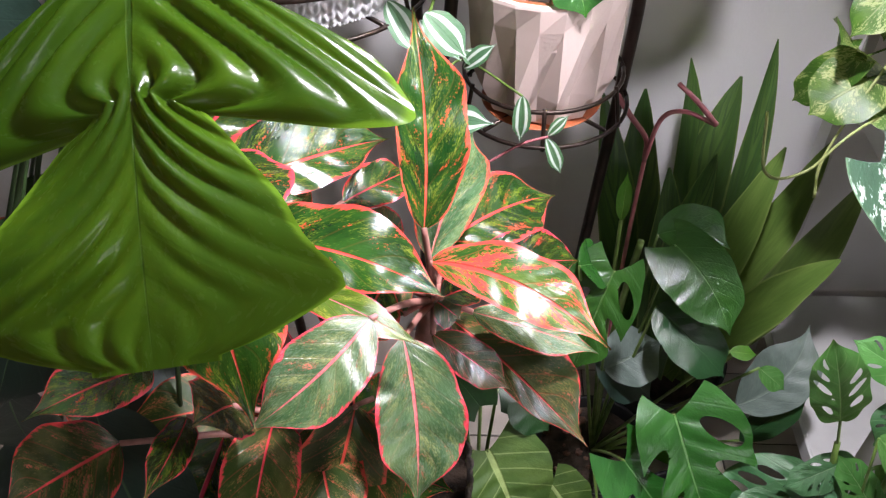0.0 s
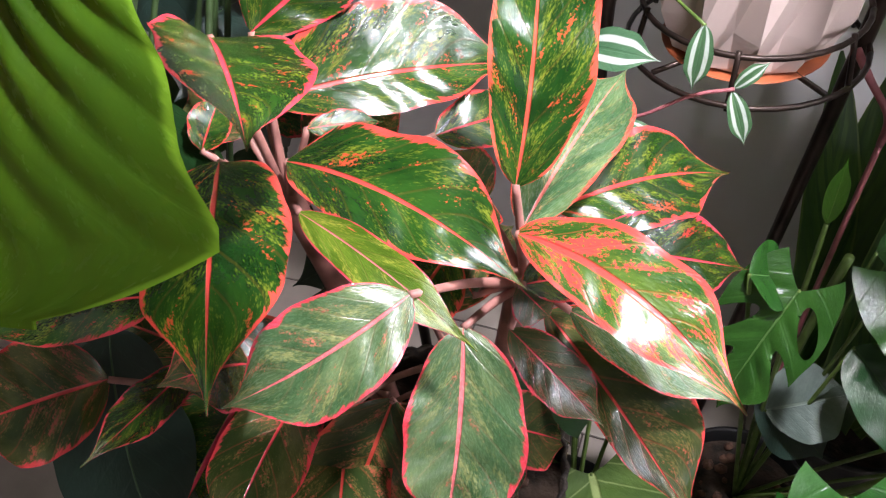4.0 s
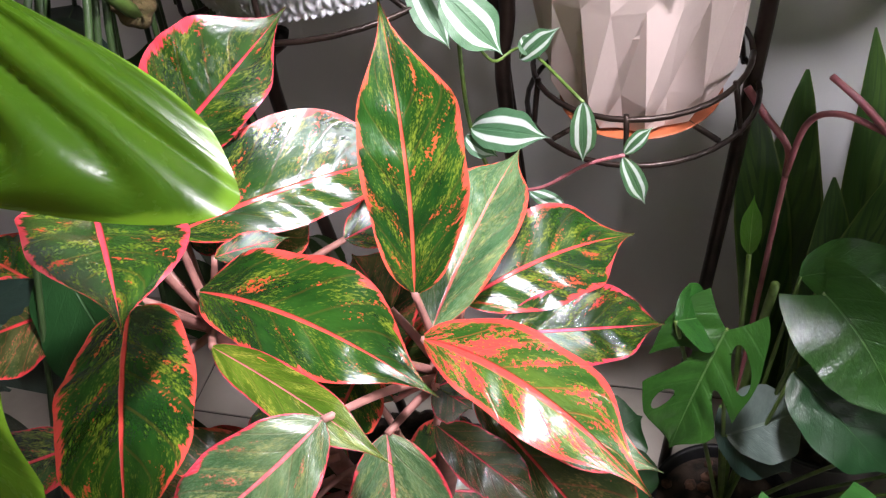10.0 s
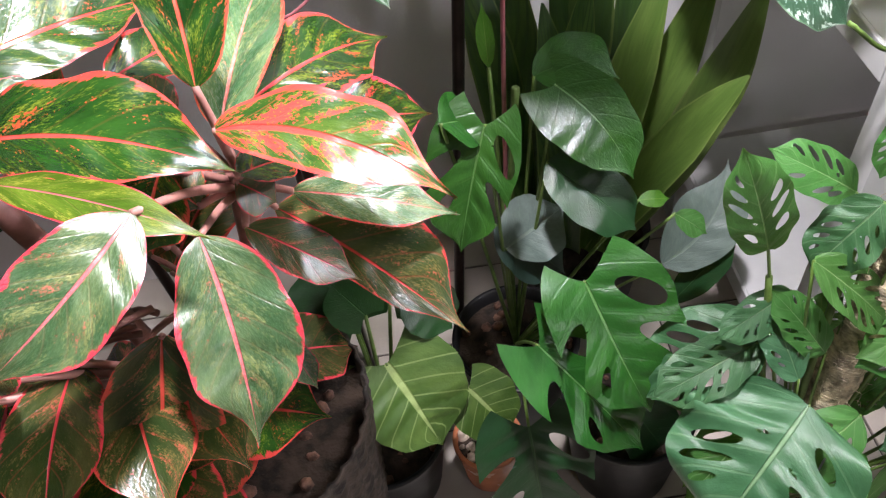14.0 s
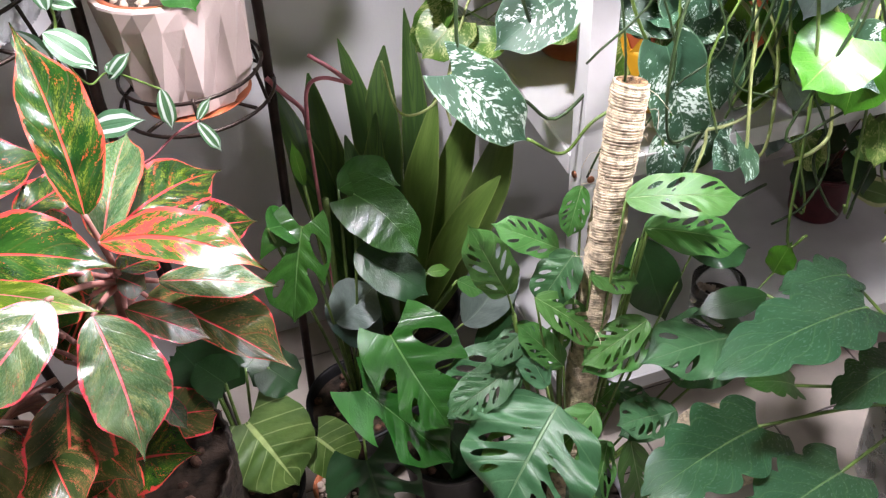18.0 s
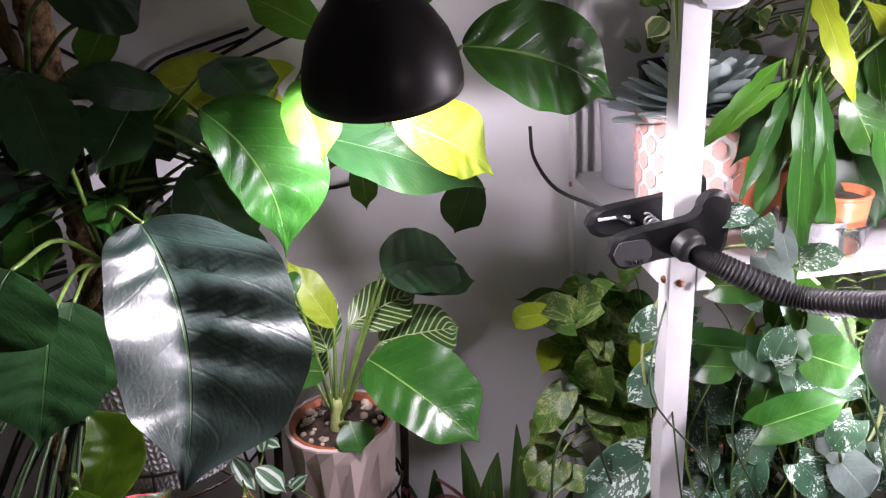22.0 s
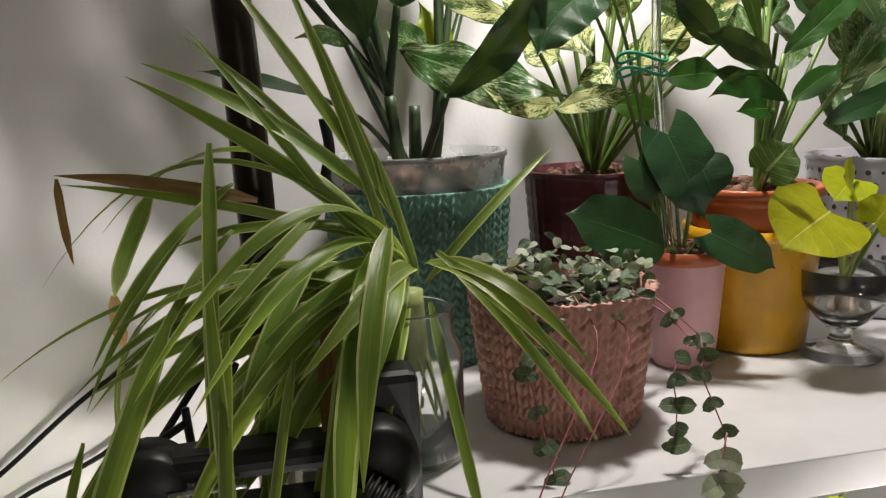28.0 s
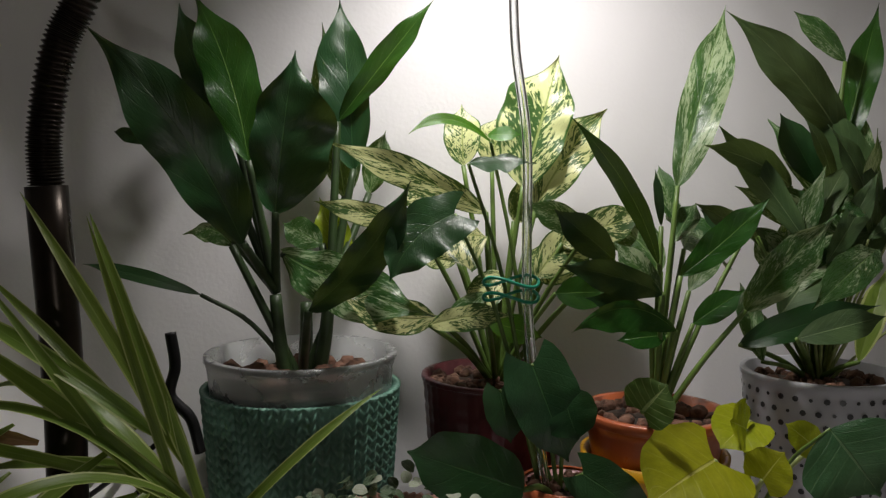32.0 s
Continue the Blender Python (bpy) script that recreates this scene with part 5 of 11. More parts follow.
stalk(plant, (0.22, 0.6, 1.17), (0.092, 0.672, 1.303), 0.0028, "stem_green", 0.12)
leaf(plant, "green", "ovate", (0.036, 0.612, 1.317), (0.079, 0.545, 1.296), 0.038, (-0.42, -0.51, 0.75), quilt=0.03)
stalk(plant, (0.03, 0.62, 1.1), (0.036, 0.612, 1.317), 0.0028, "stem_green", 0.12)
leaf(plant, "deep", "ovate", (0.009, 0.708, 1.262), (-0.031, 0.622, 1.236), 0.072, (0.67, -0.48, 0.56), quilt=0.03)
stalk(plant, (0.22, 0.6, 1.17), (0.009, 0.708, 1.262), 0.0028, "stem_green", 0.12)
leaf(plant, "green", "ovate", (0.023, 0.584, 1.25), (0.018, 0.482, 1.247), 0.046, (0.58, -0.05, 0.81), quilt=0.03)
stalk(plant, (0.03, 0.62, 1.1), (0.023, 0.584, 1.25), 0.0028, "stem_green", 0.12)
leaf(plant, "deep", "ovate", (-0.076, 0.732, 1.201), (-0.046, 0.602, 1.148), 0.073, (0.45, -0.25, 0.86), quilt=0.03)
stalk(plant, (0.22, 0.6, 1.17), (-0.076, 0.732, 1.201), 0.0028, "stem_green", 0.12)
leaf(plant, "deep", "ovate", (0.159, 0.635, 1.218), (0.198, 0.557, 1.166), 0.086, (-0.54, -0.64, 0.55), quilt=0.03)
stalk(plant, (0.03, 0.62, 1.1), (0.159, 0.635, 1.218), 0.0028, "stem_green", 0.12)
rng = random.Random(31)
for k in range(44):
    p = Vector((rng.uniform(-0.30, -0.05), rng.uniform(0.34, 0.72), rng.uniform(0.35, 1.30)))
    d = Vector((rng.uniform(-0.5, 0.8), rng.uniform(-1, 0.2), rng.uniform(-1.0, 0.1))).normalized()
    ln = rng.uniform(0.10, 0.17)
    leaf(plant, "dark" if k % 4 else "deep", "ovate", p, p + d * ln, ln * 0.62, (0.2, -0.8, 0.7), arch=0.08)
    stalk(plant, (-0.03, 0.66, min(1.5, max(0.97, p.z + 0.05))), p, 0.003, "stem_dark")
plant = thing("lobed_plant", (-0.06, 0.60, 0.80), "large glossy lime green lobed leaf of a philodendron", "house plant")
leaf(plant, "dragon", "dragon", (0.022, 0.407, 0.953), (0.058, 0.225, 0.831), 0.262, (-0.002, -0.557, 0.831), arch=0.04, fold=0.02, ripple=0.014, quilt=0.024, ribs=10.0)
stalk(plant, (-0.06, 0.6, 0.8), (0.022, 0.407, 0.953), 0.005, "stem_green", 0.1)
leaf(plant, "dragon", "ovate", (0.024, 0.415, 0.929), (0.028, 0.448, 1.023), 0.059, (0.52, -0.81, 0.27), arch=0.06, side=0.238, lop=(0.90, 1.10), fold=0.4, ripple=0.05, quilt=0.03)
plant = thing("pinstriped_plant", (0.258, 0.70, 0.79), "young plant with glossy green and white pinstriped leaves", "house plant")
tube("stem", [(0.258, 0.702, 0.785), (0.258, 0.70, 0.80), (0.262, 0.698, 0.835)], 0.012, M["stem_pale"], plant, sides=8, n=6, taper=0.6)
leaf(plant, "green", "broad", (0.312, 0.652, 0.918), (0.432, 0.52, 0.864), 0.110, (-0.26, -0.56, 0.79), arch=0.06, side=-0.011, lop=(1.19, 0.81), quilt=0.02)
stalk(plant, (0.258, 0.7, 0.79), (0.312, 0.652, 0.918), 0.0032, "stem_green", 0.04)
leaf(plant, "green", "broad", (0.248, 0.681, 0.892), (0.146, 0.599, 0.919), 0.084, (0.43, -0.25, 0.87), arch=0.06, side=0.045, lop=(0.76, 1.24), quilt=0.02)
stalk(plant, (0.258, 0.7, 0.79), (0.248, 0.681, 0.892), 0.0032, "stem_green", 0.04)
leaf(plant, "lime", "ovate", (0.271, 0.7, 0.946), (0.215, 0.74, 1.036), 0.048, (0.20, -0.84, 0.50), quilt=0.02)
stalk(plant, (0.258, 0.7, 0.79), (0.271, 0.7, 0.946), 0.0032, "stem_green", 0.04)
leaf(plant, "deep", "broad", (0.342, 0.72, 1.011), (0.453, 0.8, 0.982), 0.106, (0.52, -0.47, 0.71), quilt=0.02)
stalk(plant, (0.258, 0.7, 0.79), (0.342, 0.72, 1.011), 0.0032, "stem_green", 0.04)
leaf(plant, "deep", "broad", (0.345, 0.71, 1.004), (0.48, 0.806, 0.942), 0.052, (0.65, -0.62, 0.44), quilt=0.02)
stalk(plant, (0.258, 0.7, 0.79), (0.345, 0.71, 1.004), 0.0032, "stem_green", 0.04)
leaf(plant, "pinstripe", "broad", (0.329, 0.73, 0.9), (0.449, 0.77, 0.886), 0.087, (0.29, -0.60, 0.75), quilt=0.02)
stalk(plant, (0.258, 0.7, 0.79), (0.329, 0.73, 0.9), 0.0032, "stem_green", 0.04)
leaf(plant, "pinstripe", "ovate", (0.29, 0.72, 0.937), (0.394, 0.78, 0.95), 0.074, (0.24, -0.58, 0.78), quilt=0.02)
stalk(plant, (0.258, 0.7, 0.79), (0.29, 0.72, 0.937), 0.0032, "stem_green", 0.04)
leaf(plant, "pinstripe", "broad", (0.257, 0.72, 0.902), (0.217, 0.78, 1.005), 0.075, (0.13, -0.83, 0.54), quilt=0.02)
stalk(plant, (0.258, 0.7, 0.79), (0.257, 0.72, 0.902), 0.0032, "stem_green", 0.04)
leaf(plant, "green", "ovate", (0.278, 0.66, 0.821), (0.289, 0.635, 0.786), 0.053, (0.10, -0.80, 0.60), quilt=0.02)
stalk(plant, (0.258, 0.7, 0.79), (0.278, 0.66, 0.821), 0.0032, "stem_green", 0.04)
leaf(plant, "pinstripe", "broad", (0.234, 0.74, 0.843), (0.214, 0.8, 0.902), 0.063, (0.07, -0.69, 0.72), quilt=0.02)
stalk(plant, (0.258, 0.7, 0.79), (0.234, 0.74, 0.843), 0.0032, "stem_green", 0.04)
leaf(plant, "green", "ovate", (0.228, 0.7, 1.001), (0.204, 0.72, 1.018), 0.044, (-0.01, -0.65, 0.76), quilt=0.02)
stalk(plant, (0.258, 0.7, 0.79), (0.228, 0.7, 1.001), 0.0032, "stem_green", 0.04)
plant = thing("striped_vine", (0.06, 0.70, 0.98), "trailing vine with silver striped leaves", "house plant")
tube("vine", [(0.06, 0.70, 0.98), (0.12, 0.66, 0.97), (0.159, 0.655, 0.821), (0.15, 0.645, 0.77), (0.15, 0.63, 0.729), (0.153, 0.62, 0.688), (0.168, 0.61, 0.645)], 0.0016, M["stem_green"], plant, sides=6, n=40)
tube("vine", [(0.168, 0.61, 0.645), (0.201, 0.6, 0.654), (0.236, 0.6, 0.678), (0.262, 0.6, 0.688)], 0.0014, M["stem_wine"], plant, sides=6, n=20)
tube("vine", [(0.15, 0.645, 0.77), (0.163, 0.66, 0.721), (0.186, 0.67, 0.724), (0.237, 0.6, 0.731)], 0.0012, M["stem_green"], plant, sides=6, n=20)
leaf(plant, "trad", "ovate", (0.117, 0.66, 0.789), (0.145, 0.63, 0.75), 0.027, (0.31, -0.63, 0.71))
leaf(plant, "trad", "ovate", (0.146, 0.65, 0.776), (0.184, 0.62, 0.752), 0.024, (0.13, -0.51, 0.85))
leaf(plant, "trad", "ovate", (0.153, 0.62, 0.692), (0.214, 0.6, 0.701), 0.031, (-0.29, -0.51, 0.81))
leaf(plant, "trad", "ovate", (0.237, 0.6, 0.731), (0.236, 0.59, 0.689), 0.017, (0.15, -0.96, 0.23))
leaf(plant, "trad", "ovate", (0.262, 0.6, 0.689), (0.28, 0.605, 0.708), 0.011, (-0.39, -0.73, 0.56))
leaf(plant, "trad", "ovate", (0.261, 0.6, 0.686), (0.276, 0.594, 0.649), 0.015, (0.36, -0.88, 0.29))
leaf(plant, "trad", "ovate", (0.192, 0.61, 0.641), (0.223, 0.6, 0.632), 0.013, (0.11, -0.45, 0.89))
leaf(plant, "trad", "ovate", (-0.005, 0.6, 0.584), (0.028, 0.575, 0.558), 0.035, (0.36, -0.41, 0.84))
leaf(plant, "trad", "ovate", (0.16, 0.66, 0.811), (0.185, 0.64, 0.809), 0.019, (-0.21, -0.35, 0.91))
leaf(plant, "trad", "ovate", (0.148, 0.62, 0.685), (0.172, 0.61, 0.674), 0.021, (0.19, -0.48, 0.85))
leaf(plant, "trad", "ovate", (0.184, 0.66, 0.722), (0.214, 0.66, 0.747), 0.017, (-0.44, -0.73, 0.53))
leaf(plant, "trad", "ovate", (0.185, 0.67, 0.734), (0.199, 0.66, 0.725), 0.018, (0.14, -0.55, 0.82))
leaf(plant, "trad", "ovate", (0.163, 0.62, 0.82), (0.164, 0.63, 0.865), 0.021, (0.15, -0.97, 0.21))
leaf(plant, "trad", "ovate", (0.154, 0.61, 0.804), (0.189, 0.6, 0.767), 0.031, (0.40, -0.72, 0.57))
plant = thing("snake_plant", (0.475, 0.775, 0.13), "snake plant with tall banded dark green blades", "house plant")
leaf(plant, "snake", "sword", (0.397, 0.74, 0.181), (0.348, 0.85, 0.571), 0.056, (0.35, -0.89, 0.29), name='blade', ripple=0.01, quilt=0, fold=0.18)
leaf(plant, "snake", "sword", (0.412, 0.75, 0.165), (0.401, 0.86, 0.571), 0.063, (-0.23, -0.94, 0.25), name='blade', ripple=0.01, quilt=0, fold=0.18)
leaf(plant, "snake", "sword", (0.445, 0.76, 0.142), (0.451, 0.87, 0.608), 0.064, (0.55, -0.82, 0.19), name='blade', ripple=0.01, quilt=0, fold=0.18)
leaf(plant, "snake", "sword", (0.452, 0.74, 0.16), (0.513, 0.86, 0.589), 0.075, (-0.59, -0.75, 0.29), name='blade', ripple=0.01, quilt=0, fold=0.18)
leaf(plant, "snake", "sword", (0.474, 0.75, 0.141), (0.551, 0.88, 0.628), 0.048, (0.29, -0.94, 0.20), name='blade', ripple=0.01, quilt=0, fold=0.18)
leaf(plant, "snake_pale", "sword", (0.469, 0.72, 0.174), (0.567, 0.8, 0.528), 0.053, (-0.52, -0.79, 0.32), name='blade', ripple=0.01, quilt=0, fold=0.18)
leaf(plant, "snake_pale", "sword", (0.486, 0.72, 0.168), (0.681, 0.8, 0.483), 0.077, (0.14, -0.98, 0.16), name='blade', ripple=0.01, quilt=0, fold=0.18)
leaf(plant, "snake_pale", "sword", (0.49, 0.7, 0.2), (0.618, 0.68, 0.457), 0.061, (-0.87, -0.25, 0.42), name='blade', ripple=0.01, quilt=0, fold=0.18)
leaf(plant, "snake_pale", "sword", (0.471, 0.73, 0.163), (0.639, 0.84, 0.507), 0.056, (-0.16, -0.92, 0.37), name='blade', ripple=0.01, quilt=0, fold=0.18)
leaf(plant, "snake", "sword", (0.427, 0.72, 0.191), (0.428, 0.78, 0.511), 0.056, (0.33, -0.93, 0.17), name='blade', ripple=0.01, quilt=0, fold=0.18)
leaf(plant, "snake", "sword", (0.446, 0.7, 0.204), (0.47, 0.75, 0.555), 0.052, (-0.65, -0.75, 0.15), name='blade', ripple=0.01, quilt=0, fold=0.18)
plant = thing("flower_stalk_plant", (0.37, 0.66, 0.14), "forked pinkish flower stalk beside the split-leaf plant", "house plant")
tube("stalk", [(0.36, 0.63, 0.14), (0.362, 0.65, 0.35), (0.37, 0.68, 0.50), (0.375, 0.693, 0.59)], 0.0024, M["stem_wine"], plant, sides=8, n=20)
tube("branch", [(0.375, 0.693, 0.59), (0.374, 0.7, 0.613), (0.356, 0.71, 0.635), (0.341, 0.72, 0.654)], 0.0026, M["stem_wine"], plant, sides=8, n=16, taper=1.3)
tube("branch", [(0.375, 0.693, 0.59), (0.383, 0.69, 0.644), (0.402, 0.68, 0.661), (0.433, 0.67, 0.652)], 0.0026, M["stem_wine"], plant, sides=8, n=16, taper=0.9)
tube("branch", [(0.433, 0.67, 0.652), (0.413, 0.675, 0.674), (0.391, 0.68, 0.693)], 0.0030, M["stem_wine"], plant, sides=8, n=10, taper=0.8)
plant = thing("split_leaf_plant", (0.36, 0.62, 0.13), "climbing plant with glossy split green leaves", "house plant")
tube("stem", [(0.36, 0.62, 0.13), (0.362, 0.64, 0.3), (0.37, 0.645, 0.44), (0.375, 0.64, 0.52)], 0.004, M["stem_green"], plant, sides=8, n=16)
tube("stem", [(0.37, 0.62, 0.13), (0.42, 0.58, 0.25), (0.45, 0.55, 0.36)], 0.0035, M["stem_green"], plant, sides=8, n=16)
leaf(plant, "mon", "heart", (0.41, 0.631, 0.524), (0.465, 0.557, 0.465), 0.076, (-0.08, -0.66, 0.75), arch=0.06, side=-0.070, lop=(0.87, 1.13), quilt=0.018)
stalk(plant, (0.36, 0.62, 0.13), (0.41, 0.631, 0.524), 0.0024, "stem_green", 0.02)
leaf(plant, "mon", "ovate", (0.393, 0.645, 0.526), (0.468, 0.63, 0.52), 0.057, (-0.08, -0.67, 0.73), side=-0.15, quilt=0.018)
stalk(plant, (0.36, 0.62, 0.13), (0.393, 0.645, 0.526), 0.0024, "stem_green", 0.02)
leaf(plant, "mon", "split", (0.338, 0.579, 0.536), (0.302, 0.527, 0.437), 0.080, (-0.19, -0.84, 0.51), arch=0.06, side=0.010, lop=(0.92, 1.08), quilt=0.018)
stalk(plant, (0.36, 0.62, 0.13), (0.338, 0.579, 0.536), 0.0024, "stem_green", 0.02)
leaf(plant, "deep", "broad", (0.396, 0.6, 0.46), (0.471, 0.55, 0.402), 0.062, (0.13, -0.66, 0.74), quilt=0.018)
stalk(plant, (0.36, 0.62, 0.13), (0.396, 0.6, 0.46), 0.0024, "stem_green", 0.02)
leaf(plant, "mon", "split", (0.408, 0.495, 0.408), (0.454, 0.413, 0.301), 0.119, (0.09, -0.77, 0.63), arch=0.06, side=0.021, lop=(1.17, 0.83), quilt=0.018)
stalk(plant, (0.36, 0.62, 0.13), (0.408, 0.495, 0.408), 0.0024, "stem_green", 0.02)
leaf(plant, "mon", "split", (0.36, 0.47, 0.355), (0.449, 0.402, 0.247), 0.090, (0.24, -0.71, 0.66), arch=0.06, quilt=0.018)
stalk(plant, (0.36, 0.62, 0.13), (0.36, 0.47, 0.355), 0.0024, "stem_green", 0.02)
leaf(plant, "deep", "split", (0.345, 0.45, 0.237), (0.352, 0.4, 0.105), 0.124, (0.00, -0.94, 0.35), quilt=0.018)
stalk(plant, (0.36, 0.62, 0.13), (0.345, 0.45, 0.237), 0.0024, "stem_green", 0.02)
leaf(plant, "mon", "ovate", (0.301, 0.57, 0.552), (0.329, 0.6, 0.523), 0.054, (0.77, -0.12, 0.62), quilt=0.018)
stalk(plant, (0.36, 0.62, 0.13), (0.301, 0.57, 0.552), 0.0024, "stem_green", 0.02)
leaf(plant, "deep", "broad", (0.452, 0.47, 0.223), (0.507, 0.45, 0.1), 0.074, (0.41, -0.85, 0.32), quilt=0.018)
stalk(plant, (0.36, 0.62, 0.13), (0.452, 0.47, 0.223), 0.0024, "stem_green", 0.02)
leaf(plant, "dark", "ovate", (0.345, 0.62, 0.362), (0.416, 0.6, 0.286), 0.071, (0.41, -0.71, 0.57), quilt=0.018)
stalk(plant, (0.36, 0.62, 0.13), (0.345, 0.62, 0.362), 0.0024, "stem_green", 0.02)
leaf(plant, "deep", "lance", (0.546, 0.6, 0.197), (0.62, 0.62, 0.283), 0.042, (-0.55, -0.57, 0.61), quilt=0.018)
stalk(plant, (0.36, 0.62, 0.13), (0.546, 0.6, 0.197), 0.0024, "stem_green", 0.02)
leaf(plant, "silver", "ovate", (0.534, 0.619, 0.25), (0.617, 0.68, 0.341), 0.077, (-0.28, -0.66, 0.69), arch=0.06, side=0.138, lop=(1.08, 0.92), quilt=0.018)
stalk(plant, (0.36, 0.62, 0.13), (0.534, 0.619, 0.25), 0.0024, "stem_green", 0.02)
leaf(plant, "silver", "ovate", (0.352, 0.6, 0.345), (0.42, 0.62, 0.376), 0.073, (-0.14, -0.66, 0.73), quilt=0.018)
stalk(plant, (0.36, 0.62, 0.13), (0.352, 0.6, 0.345), 0.0024, "stem_green", 0.02)
leaf(plant, "fresh", "ovate", (0.477, 0.57, 0.421), (0.508, 0.57, 0.416), 0.017, (0.14, -0.50, 0.85), quilt=0.018)
stalk(plant, (0.36, 0.62, 0.13), (0.477, 0.57, 0.421), 0.0024, "stem_green", 0.02)
leaf(plant, "fen", "ovate", (0.516, 0.57, 0.393), (0.548, 0.56, 0.366), 0.026, (0.30, -0.72, 0.63), quilt=0.018)
stalk(plant, (0.36, 0.62, 0.13), (0.516, 0.57, 0.393), 0.0024, "stem_green", 0.02)
leaf(plant, "fresh", "lance", (0.354, 0.66, 0.532), (0.351, 0.655, 0.604), 0.016, (-0.10, -0.99, -0.07))
stalk(plant, (0.36, 0.66, 0.3), (0.354, 0.66, 0.532), 0.0030, "stem_green", 0.00)
plant = thing("arrowhead_plant", (0.18, 0.53, 0.12), "arrowhead plant with pale veined heart leaves", "house plant")
leaf(plant, "syn", "heart", (0.213, 0.505, 0.31), (0.254, 0.451, 0.225), 0.118, (0.31, -0.73, 0.61), arch=0.06, lop=(1.08, 0.92), quilt=0.03)
stalk(plant, (0.2, 0.5, 0.16), (0.213, 0.505, 0.31), 0.0028, "stem_green", 0.05)
leaf(plant, "syn", "heart", (0.29, 0.5, 0.246), (0.33, 0.47, 0.191), 0.076, (0.36, -0.68, 0.63))
stalk(plant, (0.2, 0.5, 0.16), (0.29, 0.5, 0.246), 0.0028, "stem_green", 0.05)
leaf(plant, "deep", "heart", (0.185, 0.56, 0.31), (0.138, 0.6, 0.364), 0.109, (0.29, -0.63, 0.72))
stalk(plant, (0.2, 0.5, 0.16), (0.185, 0.56, 0.31), 0.0028, "stem_green", 0.05)
leaf(plant, "syn", "heart", (0.117, 0.46, 0.301), (0.09, 0.45, 0.276), 0.049, (-0.36, -0.66, 0.66))
stalk(plant, (0.2, 0.5, 0.16), (0.117, 0.46, 0.301), 0.0028, "stem_green", 0.05)
leaf(plant, "deep", "heart", (0.184, 0.55, 0.347), (0.15, 0.6, 0.376), 0.104, (0.09, -0.45, 0.89))
stalk(plant, (0.2, 0.5, 0.16), (0.184, 0.55, 0.347), 0.0028, "stem_green", 0.05)
leaf(plant, "deep", "heart", (0.224, 0.58, 0.326), (0.273, 0.62, 0.326), 0.088, (0.25, -0.31, 0.92))
stalk(plant, (0.2, 0.5, 0.16), (0.224, 0.58, 0.326), 0.0028, "stem_green", 0.05)
leaf(plant, "deep", "heart", (0.255, 0.55, 0.349), (0.283, 0.53, 0.317), 0.062, (0.29, -0.68, 0.68))
stalk(plant, (0.2, 0.5, 0.16), (0.255, 0.55, 0.349), 0.0028, "stem_green", 0.05)
leaf(plant, "syn", "heart", (0.102, 0.5, 0.254), (0.12, 0.47, 0.213), 0.057, (0.34, -0.68, 0.65))
stalk(plant, (0.2, 0.5, 0.16), (0.102, 0.5, 0.254), 0.0028, "stem_green", 0.05)
leaf(plant, "deep", "heart", (0.204, 0.52, 0.376), (0.172, 0.56, 0.381), 0.056, (-0.09, -0.20, 0.98))
stalk(plant, (0.2, 0.5, 0.16), (0.204, 0.52, 0.376), 0.0028, "stem_green", 0.05)
plant = thing("holed_leaf_plant", (0.60, 0.375, 0.11), "vining plant with many holed green leaves", "house plant")
tube("stem", [(0.60, 0.375, 0.11), (0.59, 0.40, 0.30), (0.60, 0.43, 0.48)], 0.0035, M["stem_green"], plant, sides=8, n=12)
tube("stem", [(0.61, 0.375, 0.11), (0.56, 0.41, 0.30), (0.545, 0.44, 0.45)], 0.003, M["stem_green"], plant, sides=8, n=12)
tube("stem", [(0.61, 0.375, 0.11), (0.66, 0.41, 0.35), (0.70, 0.43, 0.55)], 0.003, M["stem_green"], plant, sides=8, n=12)
leaf(plant, "fen", "holed", (0.54, 0.445, 0.479), (0.498, 0.446, 0.596), 0.051, (0.01, -1.00, 0.01), ripple=0.045, curl=0.12, quilt=0.02)
stalk(plant, (0.6, 0.375, 0.13), (0.54, 0.445, 0.479), 0.0020, "stem_green", 0.00)
leaf(plant, "fen", "holed", (0.607, 0.46, 0.514), (0.531, 0.47, 0.567), 0.039, (0.26, -0.81, 0.53), ripple=0.045, curl=0.12, quilt=0.02)
stalk(plant, (0.6, 0.375, 0.13), (0.607, 0.46, 0.514), 0.0020, "stem_green", 0.00)
leaf(plant, "fen_dark", "holed", (0.617, 0.44, 0.522), (0.57, 0.43, 0.463), 0.052, (-0.56, -0.62, 0.55), ripple=0.045, curl=0.12, quilt=0.02)
stalk(plant, (0.6, 0.375, 0.13), (0.617, 0.44, 0.522), 0.0020, "stem_green", 0.00)
leaf(plant, "fen", "holed", (0.563, 0.42, 0.49), (0.639, 0.4, 0.408), 0.043, (0.39, -0.74, 0.54), ripple=0.045, curl=0.12, quilt=0.02)
stalk(plant, (0.6, 0.375, 0.13), (0.563, 0.42, 0.49), 0.0020, "stem_green", 0.00)
leaf(plant, "fen", "holed", (0.628, 0.42, 0.502), (0.684, 0.41, 0.478), 0.035, (0.21, -0.63, 0.74), ripple=0.045, curl=0.12, quilt=0.02)
stalk(plant, (0.6, 0.375, 0.13), (0.628, 0.42, 0.502), 0.0020, "stem_green", 0.00)
leaf(plant, "fen", "holed", (0.72, 0.42, 0.376), (0.606, 0.38, 0.388), 0.064, (0.18, -0.22, 0.96), ripple=0.045, curl=0.12, quilt=0.02)
